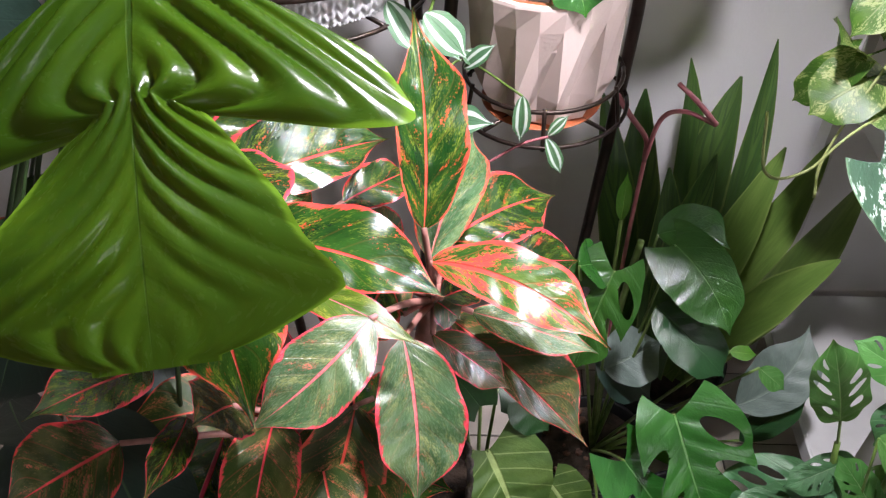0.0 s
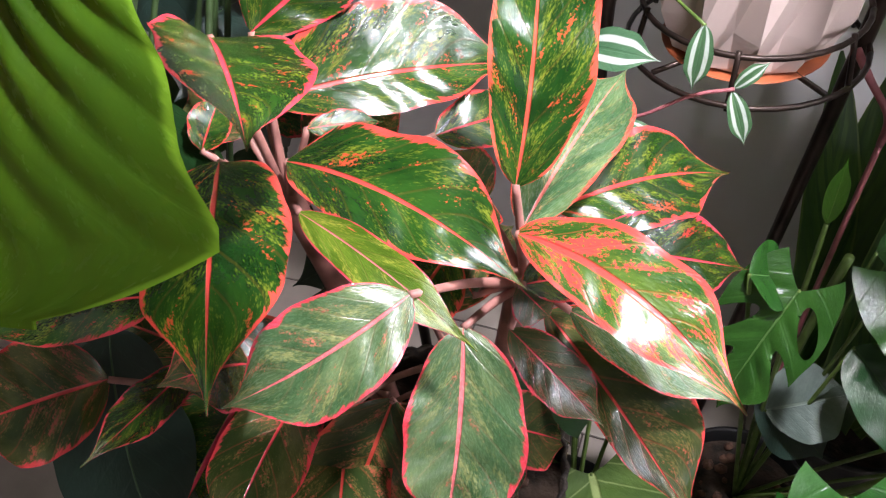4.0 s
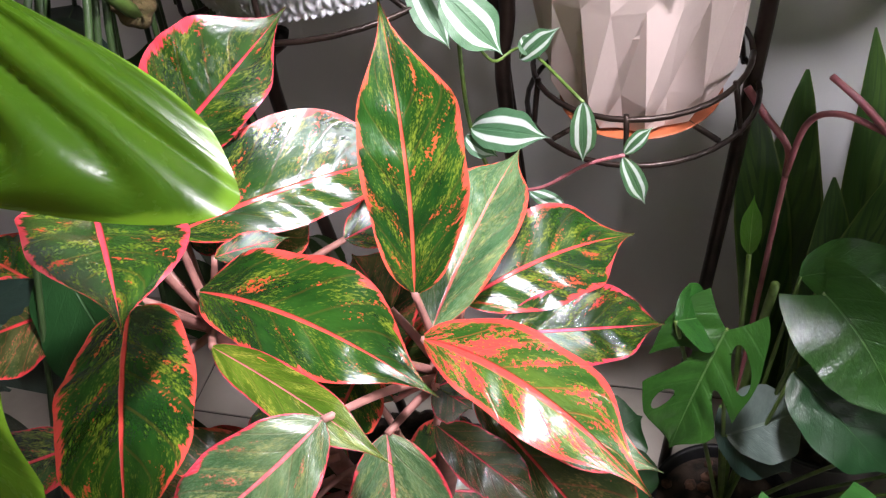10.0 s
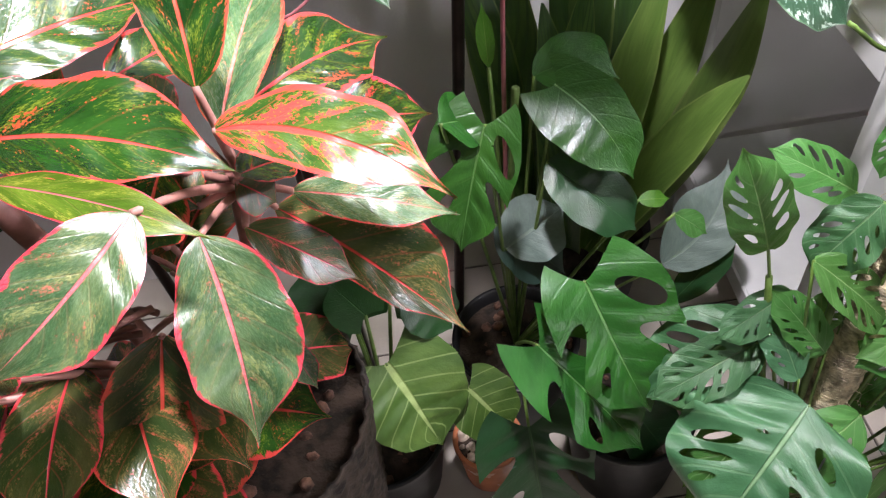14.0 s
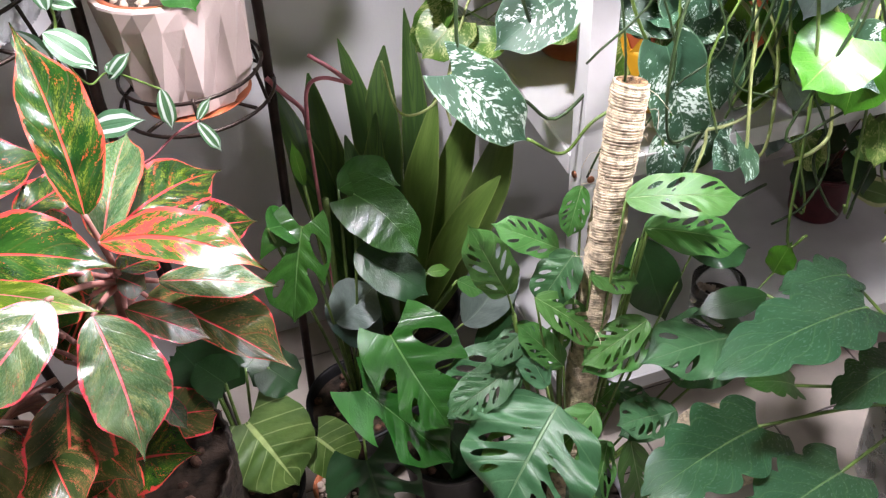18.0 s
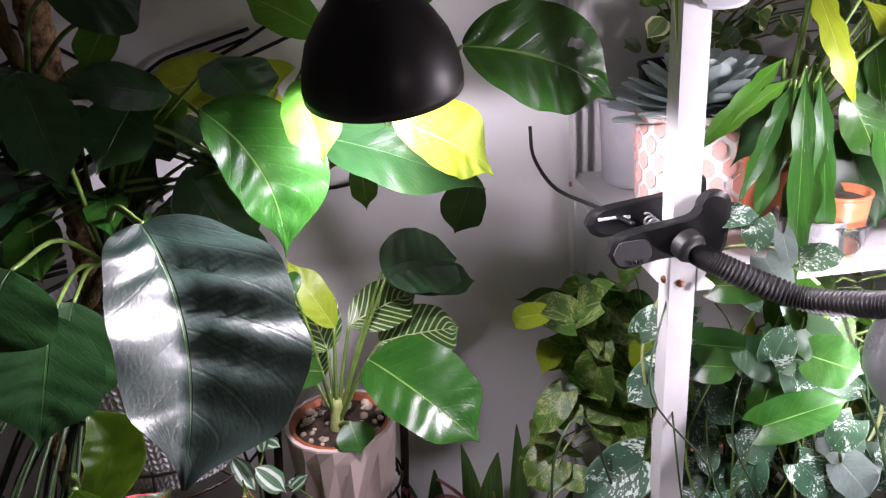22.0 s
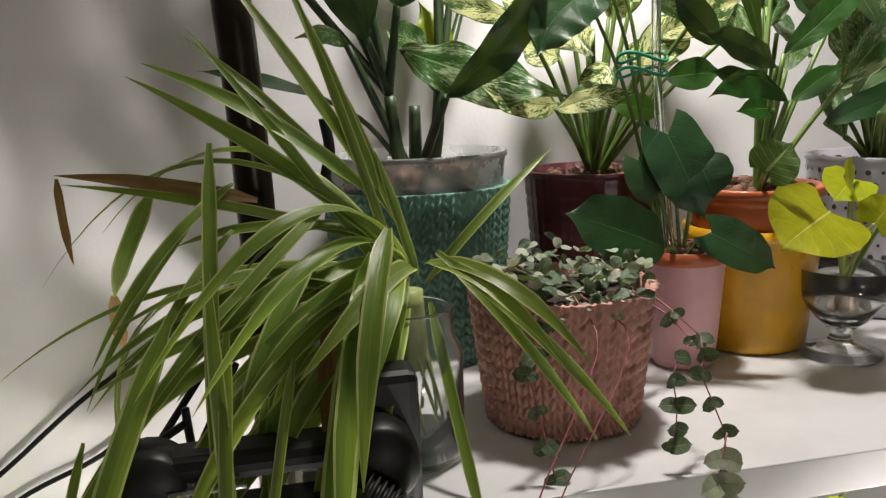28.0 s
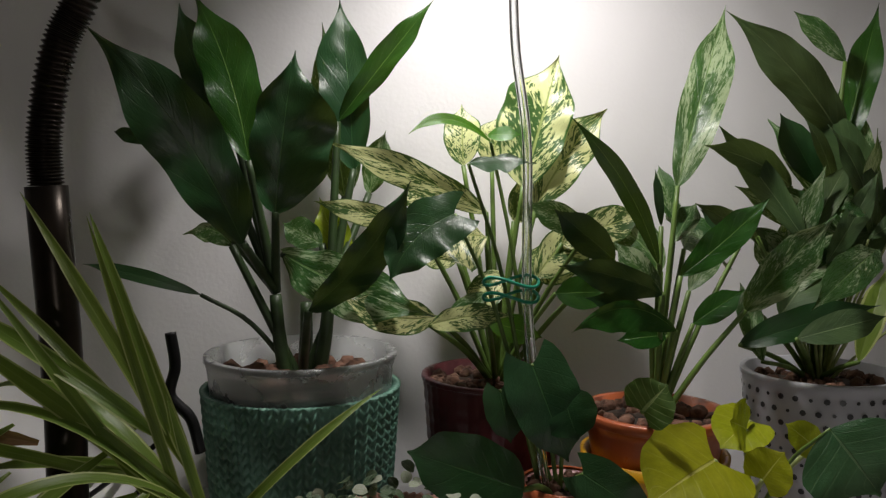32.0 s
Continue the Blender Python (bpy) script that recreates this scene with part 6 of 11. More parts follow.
stalk(plant, (0.6, 0.375, 0.13), (0.72, 0.42, 0.376), 0.0020, "stem_green", 0.00)
leaf(plant, "fen_dark", "holed", (0.865, 0.41, 0.319), (0.678, 0.37, 0.386), 0.092, (0.37, -0.24, 0.89), ripple=0.045, curl=0.12, quilt=0.02)
stalk(plant, (0.6, 0.375, 0.13), (0.865, 0.41, 0.319), 0.0020, "stem_green", 0.00)
leaf(plant, "fen_dark", "holed", (0.723, 0.36, 0.279), (0.637, 0.34, 0.32), 0.057, (0.46, -0.20, 0.86), ripple=0.045, curl=0.12, quilt=0.02)
stalk(plant, (0.6, 0.375, 0.13), (0.723, 0.36, 0.279), 0.0020, "stem_green", 0.00)
leaf(plant, "fen_dark", "holed", (0.573, 0.37, 0.352), (0.473, 0.295, 0.293), 0.161, (-0.24, -0.38, 0.89), arch=0.08, ripple=0.045, curl=0.12, quilt=0.02)
stalk(plant, (0.6, 0.375, 0.13), (0.573, 0.37, 0.352), 0.0020, "stem_green", 0.00)
leaf(plant, "fen_dark", "holed", (0.546, 0.44, 0.383), (0.451, 0.42, 0.319), 0.089, (-0.43, -0.45, 0.78), ripple=0.045, curl=0.12, quilt=0.02)
stalk(plant, (0.6, 0.375, 0.13), (0.546, 0.44, 0.383), 0.0020, "stem_green", 0.00)
leaf(plant, "fen_dark", "holed", (0.596, 0.33, 0.261), (0.586, 0.31, 0.174), 0.045, (-0.51, -0.82, 0.25), ripple=0.045, curl=0.12, quilt=0.02)
stalk(plant, (0.6, 0.375, 0.13), (0.596, 0.33, 0.261), 0.0020, "stem_green", 0.00)
leaf(plant, "fen", "holed", (0.66, 0.34, 0.276), (0.681, 0.31, 0.125), 0.049, (-0.26, -0.95, 0.15), ripple=0.045, curl=0.12, quilt=0.02)
stalk(plant, (0.6, 0.375, 0.13), (0.66, 0.34, 0.276), 0.0020, "stem_green", 0.00)
leaf(plant, "fen", "holed", (0.661, 0.42, 0.601), (0.784, 0.394, 0.584), 0.052, (0.03, -0.44, 0.90), ripple=0.045, curl=0.12, quilt=0.02)
stalk(plant, (0.6, 0.375, 0.13), (0.661, 0.42, 0.601), 0.0020, "stem_green", 0.00)
leaf(plant, "fen", "holed", (0.688, 0.42, 0.552), (0.805, 0.4, 0.507), 0.051, (0.21, -0.57, 0.79), ripple=0.045, curl=0.12, quilt=0.02)
stalk(plant, (0.6, 0.375, 0.13), (0.688, 0.42, 0.552), 0.0020, "stem_green", 0.00)
leaf(plant, "fen", "holed", (0.63, 0.46, 0.597), (0.612, 0.45, 0.538), 0.031, (-0.55, -0.78, 0.30), ripple=0.045, curl=0.12, quilt=0.02)
stalk(plant, (0.6, 0.375, 0.13), (0.63, 0.46, 0.597), 0.0020, "stem_green", 0.00)
leaf(plant, "deep", "ovate", (0.785, 0.46, 0.444), (0.872, 0.46, 0.427), 0.049, (0.17, -0.47, 0.87), ripple=0.045, curl=0.12, quilt=0.02)
stalk(plant, (0.6, 0.375, 0.13), (0.785, 0.46, 0.444), 0.0020, "stem_green", 0.00)
leaf(plant, "deep", "ovate", (0.72, 0.48, 0.476), (0.758, 0.45, 0.343), 0.070, (-0.17, -0.97, 0.17), ripple=0.045, curl=0.12, quilt=0.02)
stalk(plant, (0.6, 0.375, 0.13), (0.72, 0.48, 0.476), 0.0020, "stem_green", 0.00)
leaf(plant, "fresh", "ovate", (0.909, 0.45, 0.379), (0.914, 0.44, 0.441), 0.036, (-0.85, -0.52, -0.01), ripple=0.045, curl=0.12, quilt=0.02)
stalk(plant, (0.6, 0.375, 0.13), (0.909, 0.45, 0.379), 0.0020, "stem_green", 0.00)
leaf(plant, "fen", "holed", (0.574, 0.42, 0.387), (0.611, 0.43, 0.418), 0.032, (-0.48, -0.49, 0.73), ripple=0.045, curl=0.12, quilt=0.02)
stalk(plant, (0.6, 0.375, 0.13), (0.574, 0.42, 0.387), 0.0020, "stem_green", 0.00)
leaf(plant, "fen", "holed", (0.637, 0.4, 0.277), (0.67, 0.4, 0.316), 0.035, (-0.70, -0.40, 0.59), ripple=0.045, curl=0.12, quilt=0.02)
stalk(plant, (0.6, 0.375, 0.13), (0.637, 0.4, 0.277), 0.0020, "stem_green", 0.00)
leaf(plant, "fen", "holed", (0.592, 0.4, 0.382), (0.544, 0.43, 0.445), 0.038, (0.20, -0.82, 0.54), ripple=0.045, curl=0.12, quilt=0.02)
stalk(plant, (0.6, 0.375, 0.13), (0.592, 0.4, 0.382), 0.0020, "stem_green", 0.00)
leaf(plant, "fen_dark", "holed", (0.663, 0.4, 0.308), (0.711, 0.38, 0.265), 0.037, (0.28, -0.71, 0.65), ripple=0.045, curl=0.12, quilt=0.02)
stalk(plant, (0.6, 0.375, 0.13), (0.663, 0.4, 0.308), 0.0020, "stem_green", 0.00)
leaf(plant, "fen", "holed", (0.694, 0.397, 0.426), (0.607, 0.384, 0.395), 0.046, (-0.18, -0.63, 0.76), arch=0.06, lop=(0.96, 1.04), ripple=0.045, curl=0.12, quilt=0.02)
stalk(plant, (0.6, 0.375, 0.13), (0.694, 0.397, 0.426), 0.0020, "stem_green", 0.00)
leaf(plant, "fen_dark", "holed", (0.542, 0.422, 0.38), (0.445, 0.398, 0.354), 0.052, (-0.11, -0.5, 0.86), arch=0.06, ripple=0.045, curl=0.12, quilt=0.02)
stalk(plant, (0.6, 0.375, 0.13), (0.542, 0.422, 0.38), 0.0020, "stem_green", 0.00)
leaf(plant, "fen_dark", "holed", (0.727, 0.352, 0.293), (0.65, 0.353, 0.274), 0.046, (-0.22, -0.44, 0.87), arch=0.06, lop=(0.94, 1.06), ripple=0.045, curl=0.12, quilt=0.02)
stalk(plant, (0.6, 0.375, 0.13), (0.727, 0.352, 0.293), 0.0020, "stem_green", 0.00)
leaf(plant, "fen_dark", "holed", (0.852, 0.403, 0.326), (0.731, 0.431, 0.302), 0.071, (-0.26, -0.37, 0.89), arch=0.06, lop=(1.58, 0.42), ripple=0.045, curl=0.12, quilt=0.02)
stalk(plant, (0.6, 0.375, 0.13), (0.852, 0.403, 0.326), 0.0020, "stem_green", 0.00)
leaf(plant, "fen", "holed", (0.62, 0.363, 0.332), (0.53, 0.329, 0.295), 0.057, (-0.09, -0.61, 0.78), arch=0.06, lop=(0.96, 1.04), ripple=0.045, curl=0.12, quilt=0.02)
stalk(plant, (0.6, 0.375, 0.13), (0.62, 0.363, 0.332), 0.0020, "stem_green", 0.00)
leaf(plant, "fen_dark", "holed", (0.565, 0.385, 0.373), (0.546, 0.434, 0.422), 0.036, (-0.02, -0.71, 0.71), arch=0.06, lop=(1.11, 0.89), ripple=0.045, curl=0.12, quilt=0.02)
stalk(plant, (0.6, 0.375, 0.13), (0.565, 0.385, 0.373), 0.0020, "stem_green", 0.00)
leaf(plant, "fen", "holed", (0.64, 0.359, 0.26), (0.581, 0.291, 0.213), 0.057, (0.12, -0.64, 0.76), arch=0.06, lop=(0.65, 1.35), ripple=0.045, curl=0.12, quilt=0.02)
stalk(plant, (0.6, 0.375, 0.13), (0.64, 0.359, 0.26), 0.0020, "stem_green", 0.00)
leaf(plant, "fen_dark", "holed", (0.568, 0.439, 0.426), (0.5, 0.417, 0.404), 0.035, (-0.07, -0.6, 0.8), arch=0.06, lop=(1.11, 0.89), ripple=0.045, curl=0.12, quilt=0.02)
stalk(plant, (0.6, 0.375, 0.13), (0.568, 0.439, 0.426), 0.0020, "stem_green", 0.00)
leaf(plant, "fen", "holed", (0.56, 0.396, 0.32), (0.467, 0.338, 0.271), 0.058, (-0.11, -0.53, 0.84), arch=0.06, lop=(0.93, 1.07), ripple=0.045, curl=0.12, quilt=0.02)
stalk(plant, (0.6, 0.375, 0.13), (0.56, 0.396, 0.32), 0.0020, "stem_green", 0.00)
leaf(plant, "fresh", "ovate", (0.505, 0.38, 0.28), (0.475, 0.36, 0.242), 0.041, (-0.46, -0.58, 0.67), ripple=0.045, curl=0.12, quilt=0.02)
stalk(plant, (0.6, 0.375, 0.13), (0.505, 0.38, 0.28), 0.0020, "stem_green", 0.00)
jute_pole = thing("jute_pole", (0.60, 0.355, 0.10), "plant pole wound with pale jute twine", "plant pole")
J0, J1 = Vector((0.585, 0.372, 0.105)), Vector((0.679, 0.466, 0.709))
lathe("core", J0, [(0.0005, 0.0), (0.016, 0.0), (0.016, (J1 - J0).length), (0.010, (J1 - J0).length), (0.010, (J1 - J0).length - 0.04)], M["coir"], jute_pole, segments=24, axis=(J1 - J0))
turn_axis = Vector((0, 0, 1)).rotation_difference(J1 - J0).to_matrix()
pts, rng = [], random.Random(4)
turns = int((J1 - J0).length / 0.0031)
for k in range(turns * 14):
    a = 2 * math.pi * k / 14
    wob = math.sin(k * 0.013) + math.sin(k * 0.0371 + 1) + 0.6 * math.sin(k * 0.113)
    r = 0.0180 + 0.0006 * wob + rng.uniform(-0.0002, 0.0002)
    pts.append(J0 + turn_axis @ Vector((r * math.cos(a), r * math.sin(a), (J1 - J0).length * k / (turns * 14) + 0.0022 * math.sin(a + k * 0.004) + 0.0007 * wob)))
tube("twine", pts, 0.0019, M["jute"], jute_pole, "jute twine winding", sides=6, straight=True)
for k in range(46):
    f, a = rng.uniform(0.25, 1.0), rng.uniform(0, 6.28)
    s = J0.lerp(J1, f)
    o = turn_axis @ Vector((math.cos(a), math.sin(a), 0))
    ln = rng.uniform(0.008, 0.035)
    tube("fibre", [s + o * 0.019, s + o * (0.021 + ln * 0.4) + Vector((0, 0, rng.uniform(-0.4, 0.2) * ln)), s + o * (0.021 + ln * 0.7) + Vector((rng.uniform(-0.4, 0.4) * ln, 0, rng.uniform(-0.9, 0.3) * ln))], 0.0003, M["jute"], jute_pole, sides=4, n=6)
plant = thing("lobed_floor_plant", (1.12, 0.30, 0.17), "spreading plant with bluish lobed leaves on the floor", "house plant")
leaf(plant, "jag", "jag", (0.798, 0.29, 0.308), (0.614, 0.225, 0.366), 0.108, (0.31, -0.03, 0.95))
stalk(plant, (1.12, 0.3, 0.19), (0.798, 0.29, 0.308), 0.0030, "stem_green", 0.05)
leaf(plant, "jag", "jag", (0.979, 0.36, 0.377), (0.717, 0.28, 0.463), 0.106, (0.33, -0.08, 0.94))
stalk(plant, (1.12, 0.3, 0.19), (0.979, 0.36, 0.377), 0.0030, "stem_green", 0.05)
leaf(plant, "jag", "jag", (0.869, 0.22, 0.277), (0.689, 0.16, 0.336), 0.101, (0.31, 0.02, 0.95))
stalk(plant, (1.12, 0.3, 0.19), (0.869, 0.22, 0.277), 0.0030, "stem_green", 0.05)
leaf(plant, "jag", "jag", (1.017, 0.31, 0.313), (0.88, 0.27, 0.341), 0.076, (0.23, -0.11, 0.97))
stalk(plant, (1.12, 0.3, 0.19), (1.017, 0.31, 0.313), 0.0030, "stem_green", 0.05)
leaf(plant, "jag", "jag", (1.001, 0.42, 0.37), (0.864, 0.38, 0.429), 0.065, (0.43, -0.17, 0.88))
stalk(plant, (1.12, 0.3, 0.19), (1.001, 0.42, 0.37), 0.0030, "stem_green", 0.05)
leaf(plant, "deep", "lance", (0.88, 0.42, 0.377), (0.774, 0.42, 0.381), 0.041, (0.04, -0.36, 0.93))
stalk(plant, (1.12, 0.3, 0.19), (0.88, 0.42, 0.377), 0.0030, "stem_green", 0.05)
leaf(plant, "fen", "jag", (0.889, 0.34, 0.285), (0.792, 0.32, 0.359), 0.050, (0.62, -0.24, 0.75))
stalk(plant, (1.12, 0.3, 0.19), (0.889, 0.34, 0.285), 0.0030, "stem_green", 0.05)

# ---------- shelf with the trailing plants ----------
pot("trailing_pot", 0.765, 0.78, 0.572, 0.11, 0.048, 0.062, "terracotta", "terracotta pot of a marbled vine on the shelf", rim=0.002)
plant = thing("marbled_vine", (0.765, 0.78, 0.67), "trailing vine with cream marbled leaves on the shelf", "house plant")
for pts in ([(0.697, 0.74, 0.72), (0.603, 0.7, 0.72), (0.572, 0.68, 0.69), (0.543, 0.66, 0.62), (0.544, 0.65, 0.577)], [(0.575, 0.66, 0.665), (0.521, 0.64, 0.619), (0.478, 0.63, 0.625), (0.466, 0.64, 0.689)]):
    tube("vine", [(0.765, 0.78, 0.67)] + pts, 0.0016, M["stem_pale"], plant, sides=6, n=30)
leaf(plant, "green", "ovate", (0.652, 0.84, 0.864), (0.559, 0.89, 0.862), 0.043, (-0.34, -0.60, 0.73))
stalk(plant, (0.765, 0.78, 0.67), (0.652, 0.84, 0.864), 0.0018, "stem_green", 0.05)
leaf(plant, "marble", "heart", (0.652, 0.78, 0.827), (0.569, 0.8, 0.818), 0.043, (-0.23, -0.63, 0.75))
stalk(plant, (0.765, 0.78, 0.67), (0.652, 0.78, 0.827), 0.0018, "stem_green", 0.05)
leaf(plant, "marble", "heart", (0.703, 0.78, 0.824), (0.642, 0.82, 0.864), 0.038, (-0.07, -0.76, 0.65))
stalk(plant, (0.765, 0.78, 0.67), (0.703, 0.78, 0.824), 0.0018, "stem_green", 0.05)
leaf(plant, "marble", "heart", (0.683, 0.79, 0.836), (0.715, 0.8, 0.886), 0.047, (-0.47, -0.75, 0.45))
stalk(plant, (0.765, 0.78, 0.67), (0.683, 0.79, 0.836), 0.0018, "stem_green", 0.05)
leaf(plant, "marble", "heart", (0.653, 0.76, 0.801), (0.579, 0.8, 0.799), 0.036, (-0.32, -0.56, 0.76))
stalk(plant, (0.765, 0.78, 0.67), (0.653, 0.76, 0.801), 0.0018, "stem_green", 0.05)
leaf(plant, "marble", "heart", (0.711, 0.72, 0.842), (0.678, 0.76, 0.898), 0.052, (-0.12, -0.84, 0.53))
stalk(plant, (0.765, 0.78, 0.67), (0.711, 0.72, 0.842), 0.0018, "stem_green", 0.05)
leaf(plant, "fresh", "ovate", (0.675, 0.8, 0.889), (0.668, 0.82, 0.916), 0.014, (-0.19, -0.81, 0.55))
stalk(plant, (0.765, 0.78, 0.67), (0.675, 0.8, 0.889), 0.0018, "stem_green", 0.05)
leaf(plant, "marble", "heart", (0.668, 0.7, 0.749), (0.606, 0.74, 0.743), 0.044, (-0.39, -0.48, 0.79))
stalk(plant, (0.765, 0.78, 0.67), (0.668, 0.7, 0.749), 0.0018, "stem_green", 0.05)
leaf(plant, "marble", "heart", (0.591, 0.72, 0.786), (0.545, 0.7, 0.731), 0.051, (-0.38, -0.72, 0.58))
stalk(plant, (0.765, 0.78, 0.67), (0.591, 0.72, 0.786), 0.0018, "stem_green", 0.05)
leaf(plant, "marble", "heart", (0.595, 0.7, 0.746), (0.588, 0.74, 0.774), 0.049, (-0.18, -0.59, 0.79))
stalk(plant, (0.765, 0.78, 0.67), (0.595, 0.7, 0.746), 0.0018, "stem_green", 0.05)
leaf(plant, "marble", "heart", (0.571, 0.69, 0.693), (0.523, 0.68, 0.658), 0.070, (-0.37, -0.62, 0.69))
stalk(plant, (0.765, 0.78, 0.67), (0.571, 0.69, 0.693), 0.0018, "stem_green", 0.05)
leaf(plant, "marble", "heart", (0.608, 0.66, 0.669), (0.569, 0.68, 0.669), 0.042, (-0.26, -0.50, 0.82))
stalk(plant, (0.765, 0.78, 0.67), (0.608, 0.66, 0.669), 0.0018, "stem_green", 0.05)
leaf(plant, "marble", "heart", (0.668, 0.74, 0.782), (0.71, 0.7, 0.752), 0.052, (-0.14, -0.68, 0.71))
stalk(plant, (0.765, 0.78, 0.67), (0.668, 0.74, 0.782), 0.0018, "stem_green", 0.05)
leaf(plant, "marble", "heart", (0.688, 0.68, 0.701), (0.736, 0.7, 0.739), 0.057, (-0.33, -0.59, 0.73))
stalk(plant, (0.765, 0.78, 0.67), (0.688, 0.68, 0.701), 0.0018, "stem_green", 0.05)
leaf(plant, "marble", "heart", (0.662, 0.7, 0.711), (0.631, 0.74, 0.759), 0.048, (-0.08, -0.79, 0.61))
stalk(plant, (0.765, 0.78, 0.67), (0.662, 0.7, 0.711), 0.0018, "stem_green", 0.05)
leaf(plant, "marble", "heart", (0.707, 0.66, 0.683), (0.659, 0.64, 0.666), 0.051, (-0.11, -0.48, 0.87))
stalk(plant, (0.765, 0.78, 0.67), (0.707, 0.66, 0.683), 0.0018, "stem_green", 0.05)
leaf(plant, "green", "ovate", (0.726, 0.8, 0.901), (0.73, 0.78, 0.846), 0.048, (-0.26, -0.91, 0.31))
stalk(plant, (0.765, 0.78, 0.67), (0.726, 0.8, 0.901), 0.0018, "stem_green", 0.05)
leaf(plant, "marble", "heart", (0.664, 0.8, 0.854), (0.622, 0.8, 0.822), 0.041, (-0.45, -0.67, 0.59))
stalk(plant, (0.765, 0.78, 0.67), (0.664, 0.8, 0.854), 0.0018, "stem_green", 0.05)
leaf(plant, "marble", "heart", (0.734, 0.7, 0.814), (0.713, 0.74, 0.867), 0.048, (-0.19, -0.82, 0.54))
stalk(plant, (0.765, 0.78, 0.67), (0.734, 0.7, 0.814), 0.0018, "stem_green", 0.05)
leaf(plant, "marble", "heart", (0.622, 0.77, 0.791), (0.6, 0.8, 0.825), 0.038, (-0.09, -0.78, 0.62))
stalk(plant, (0.765, 0.78, 0.67), (0.622, 0.77, 0.791), 0.0018, "stem_green", 0.05)
leaf(plant, "marble", "heart", (0.698, 0.74, 0.778), (0.668, 0.77, 0.813), 0.040, (-0.08, -0.79, 0.61))
stalk(plant, (0.765, 0.78, 0.67), (0.698, 0.74, 0.778), 0.0018, "stem_green", 0.05)
leaf(plant, "cream", "ovate", (0.707, 0.8, 0.887), (0.716, 0.82, 0.94), 0.020, (-0.34, -0.86, 0.38), label='cream white young leaf')
stalk(plant, (0.765, 0.78, 0.67), (0.707, 0.8, 0.887), 0.0018, "stem_green", 0.02)
leaf(plant, "marble", "heart", (0.623, 0.661, 0.858), (0.654, 0.751, 0.737), 0.067, (-0.74, -0.44, -0.51))
stalk(plant, (0.765, 0.78, 0.67), (0.623, 0.661, 0.858), 0.0014, "stem_green", 0.12)
leaf(plant, "marble", "heart", (0.742, 0.831, 0.618), (0.695, 0.736, 0.61), 0.055, (0.02, -0.09, 1.00))
stalk(plant, (0.765, 0.78, 0.67), (0.742, 0.831, 0.618), 0.0014, "stem_green", 0.12)
leaf(plant, "marble", "heart", (0.771, 0.794, 0.689), (0.662, 0.678, 0.796), 0.092, (0.66, 0.08, 0.75))
stalk(plant, (0.765, 0.78, 0.67), (0.771, 0.794, 0.689), 0.0014, "stem_green", 0.12)
leaf(plant, "lime", "heart", (0.598, 0.806, 0.819), (0.553, 0.696, 0.834), 0.044, (0.31, 0.00, 0.95))
stalk(plant, (0.765, 0.78, 0.67), (0.598, 0.806, 0.819), 0.0014, "stem_green", 0.12)
leaf(plant, "marble", "heart", (0.631, 0.68, 0.948), (0.604, 0.767, 0.874), 0.078, (-0.85, 0.16, 0.50))
stalk(plant, (0.765, 0.78, 0.67), (0.631, 0.68, 0.948), 0.0014, "stem_green", 0.12)
leaf(plant, "lime", "heart", (0.547, 0.675, 0.943), (0.521, 0.749, 0.9), 0.036, (-0.96, -0.25, 0.15))
stalk(plant, (0.765, 0.78, 0.67), (0.547, 0.675, 0.943), 0.0014, "stem_green", 0.12)
leaf(plant, "marble", "heart", (0.738, 0.79, 0.656), (0.685, 0.667, 0.672), 0.056, (-0.18, 0.20, 0.96))
stalk(plant, (0.765, 0.78, 0.67), (0.738, 0.79, 0.656), 0.0014, "stem_green", 0.12)
leaf(plant, "fresh", "heart", (0.699, 0.823, 0.875), (0.604, 0.689, 0.973), 0.092, (0.49, 0.26, 0.83))
stalk(plant, (0.765, 0.78, 0.67), (0.699, 0.823, 0.875), 0.0014, "stem_green", 0.12)
leaf(plant, "marble", "heart", (0.706, 0.819, 0.647), (0.626, 0.726, 0.749), 0.081, (0.56, 0.34, 0.75))
stalk(plant, (0.765, 0.78, 0.67), (0.706, 0.819, 0.647), 0.0014, "stem_green", 0.12)
leaf(plant, "marble", "heart", (0.556, 0.698, 0.709), (0.529, 0.74, 0.634), 0.043, (-0.84, -0.55, -0.01))
stalk(plant, (0.765, 0.78, 0.67), (0.556, 0.698, 0.709), 0.0014, "stem_green", 0.12)
leaf(plant, "marble", "heart", (0.656, 0.737, 0.911), (0.608, 0.722, 0.885), 0.047, (-0.07, -0.81, 0.59))
stalk(plant, (0.765, 0.78, 0.67), (0.656, 0.737, 0.911), 0.0014, "stem_green", 0.12)
leaf(plant, "fresh", "heart", (0.744, 0.726, 0.798), (0.716, 0.78, 0.719), 0.065, (-0.95, -0.05, 0.30))
stalk(plant, (0.765, 0.78, 0.67), (0.744, 0.726, 0.798), 0.0014, "stem_green", 0.12)
leaf(plant, "lime", "heart", (0.694, 0.687, 0.868), (0.683, 0.669, 0.835), 0.039, (0.13, -0.89, 0.44))
stalk(plant, (0.765, 0.78, 0.67), (0.694, 0.687, 0.868), 0.0014, "stem_green", 0.12)
leaf(plant, "marble", "heart", (0.754, 0.833, 0.779), (0.685, 0.795, 0.782), 0.042, (0.34, -0.55, 0.76))
stalk(plant, (0.765, 0.78, 0.67), (0.754, 0.833, 0.779), 0.0014, "stem_green", 0.12)
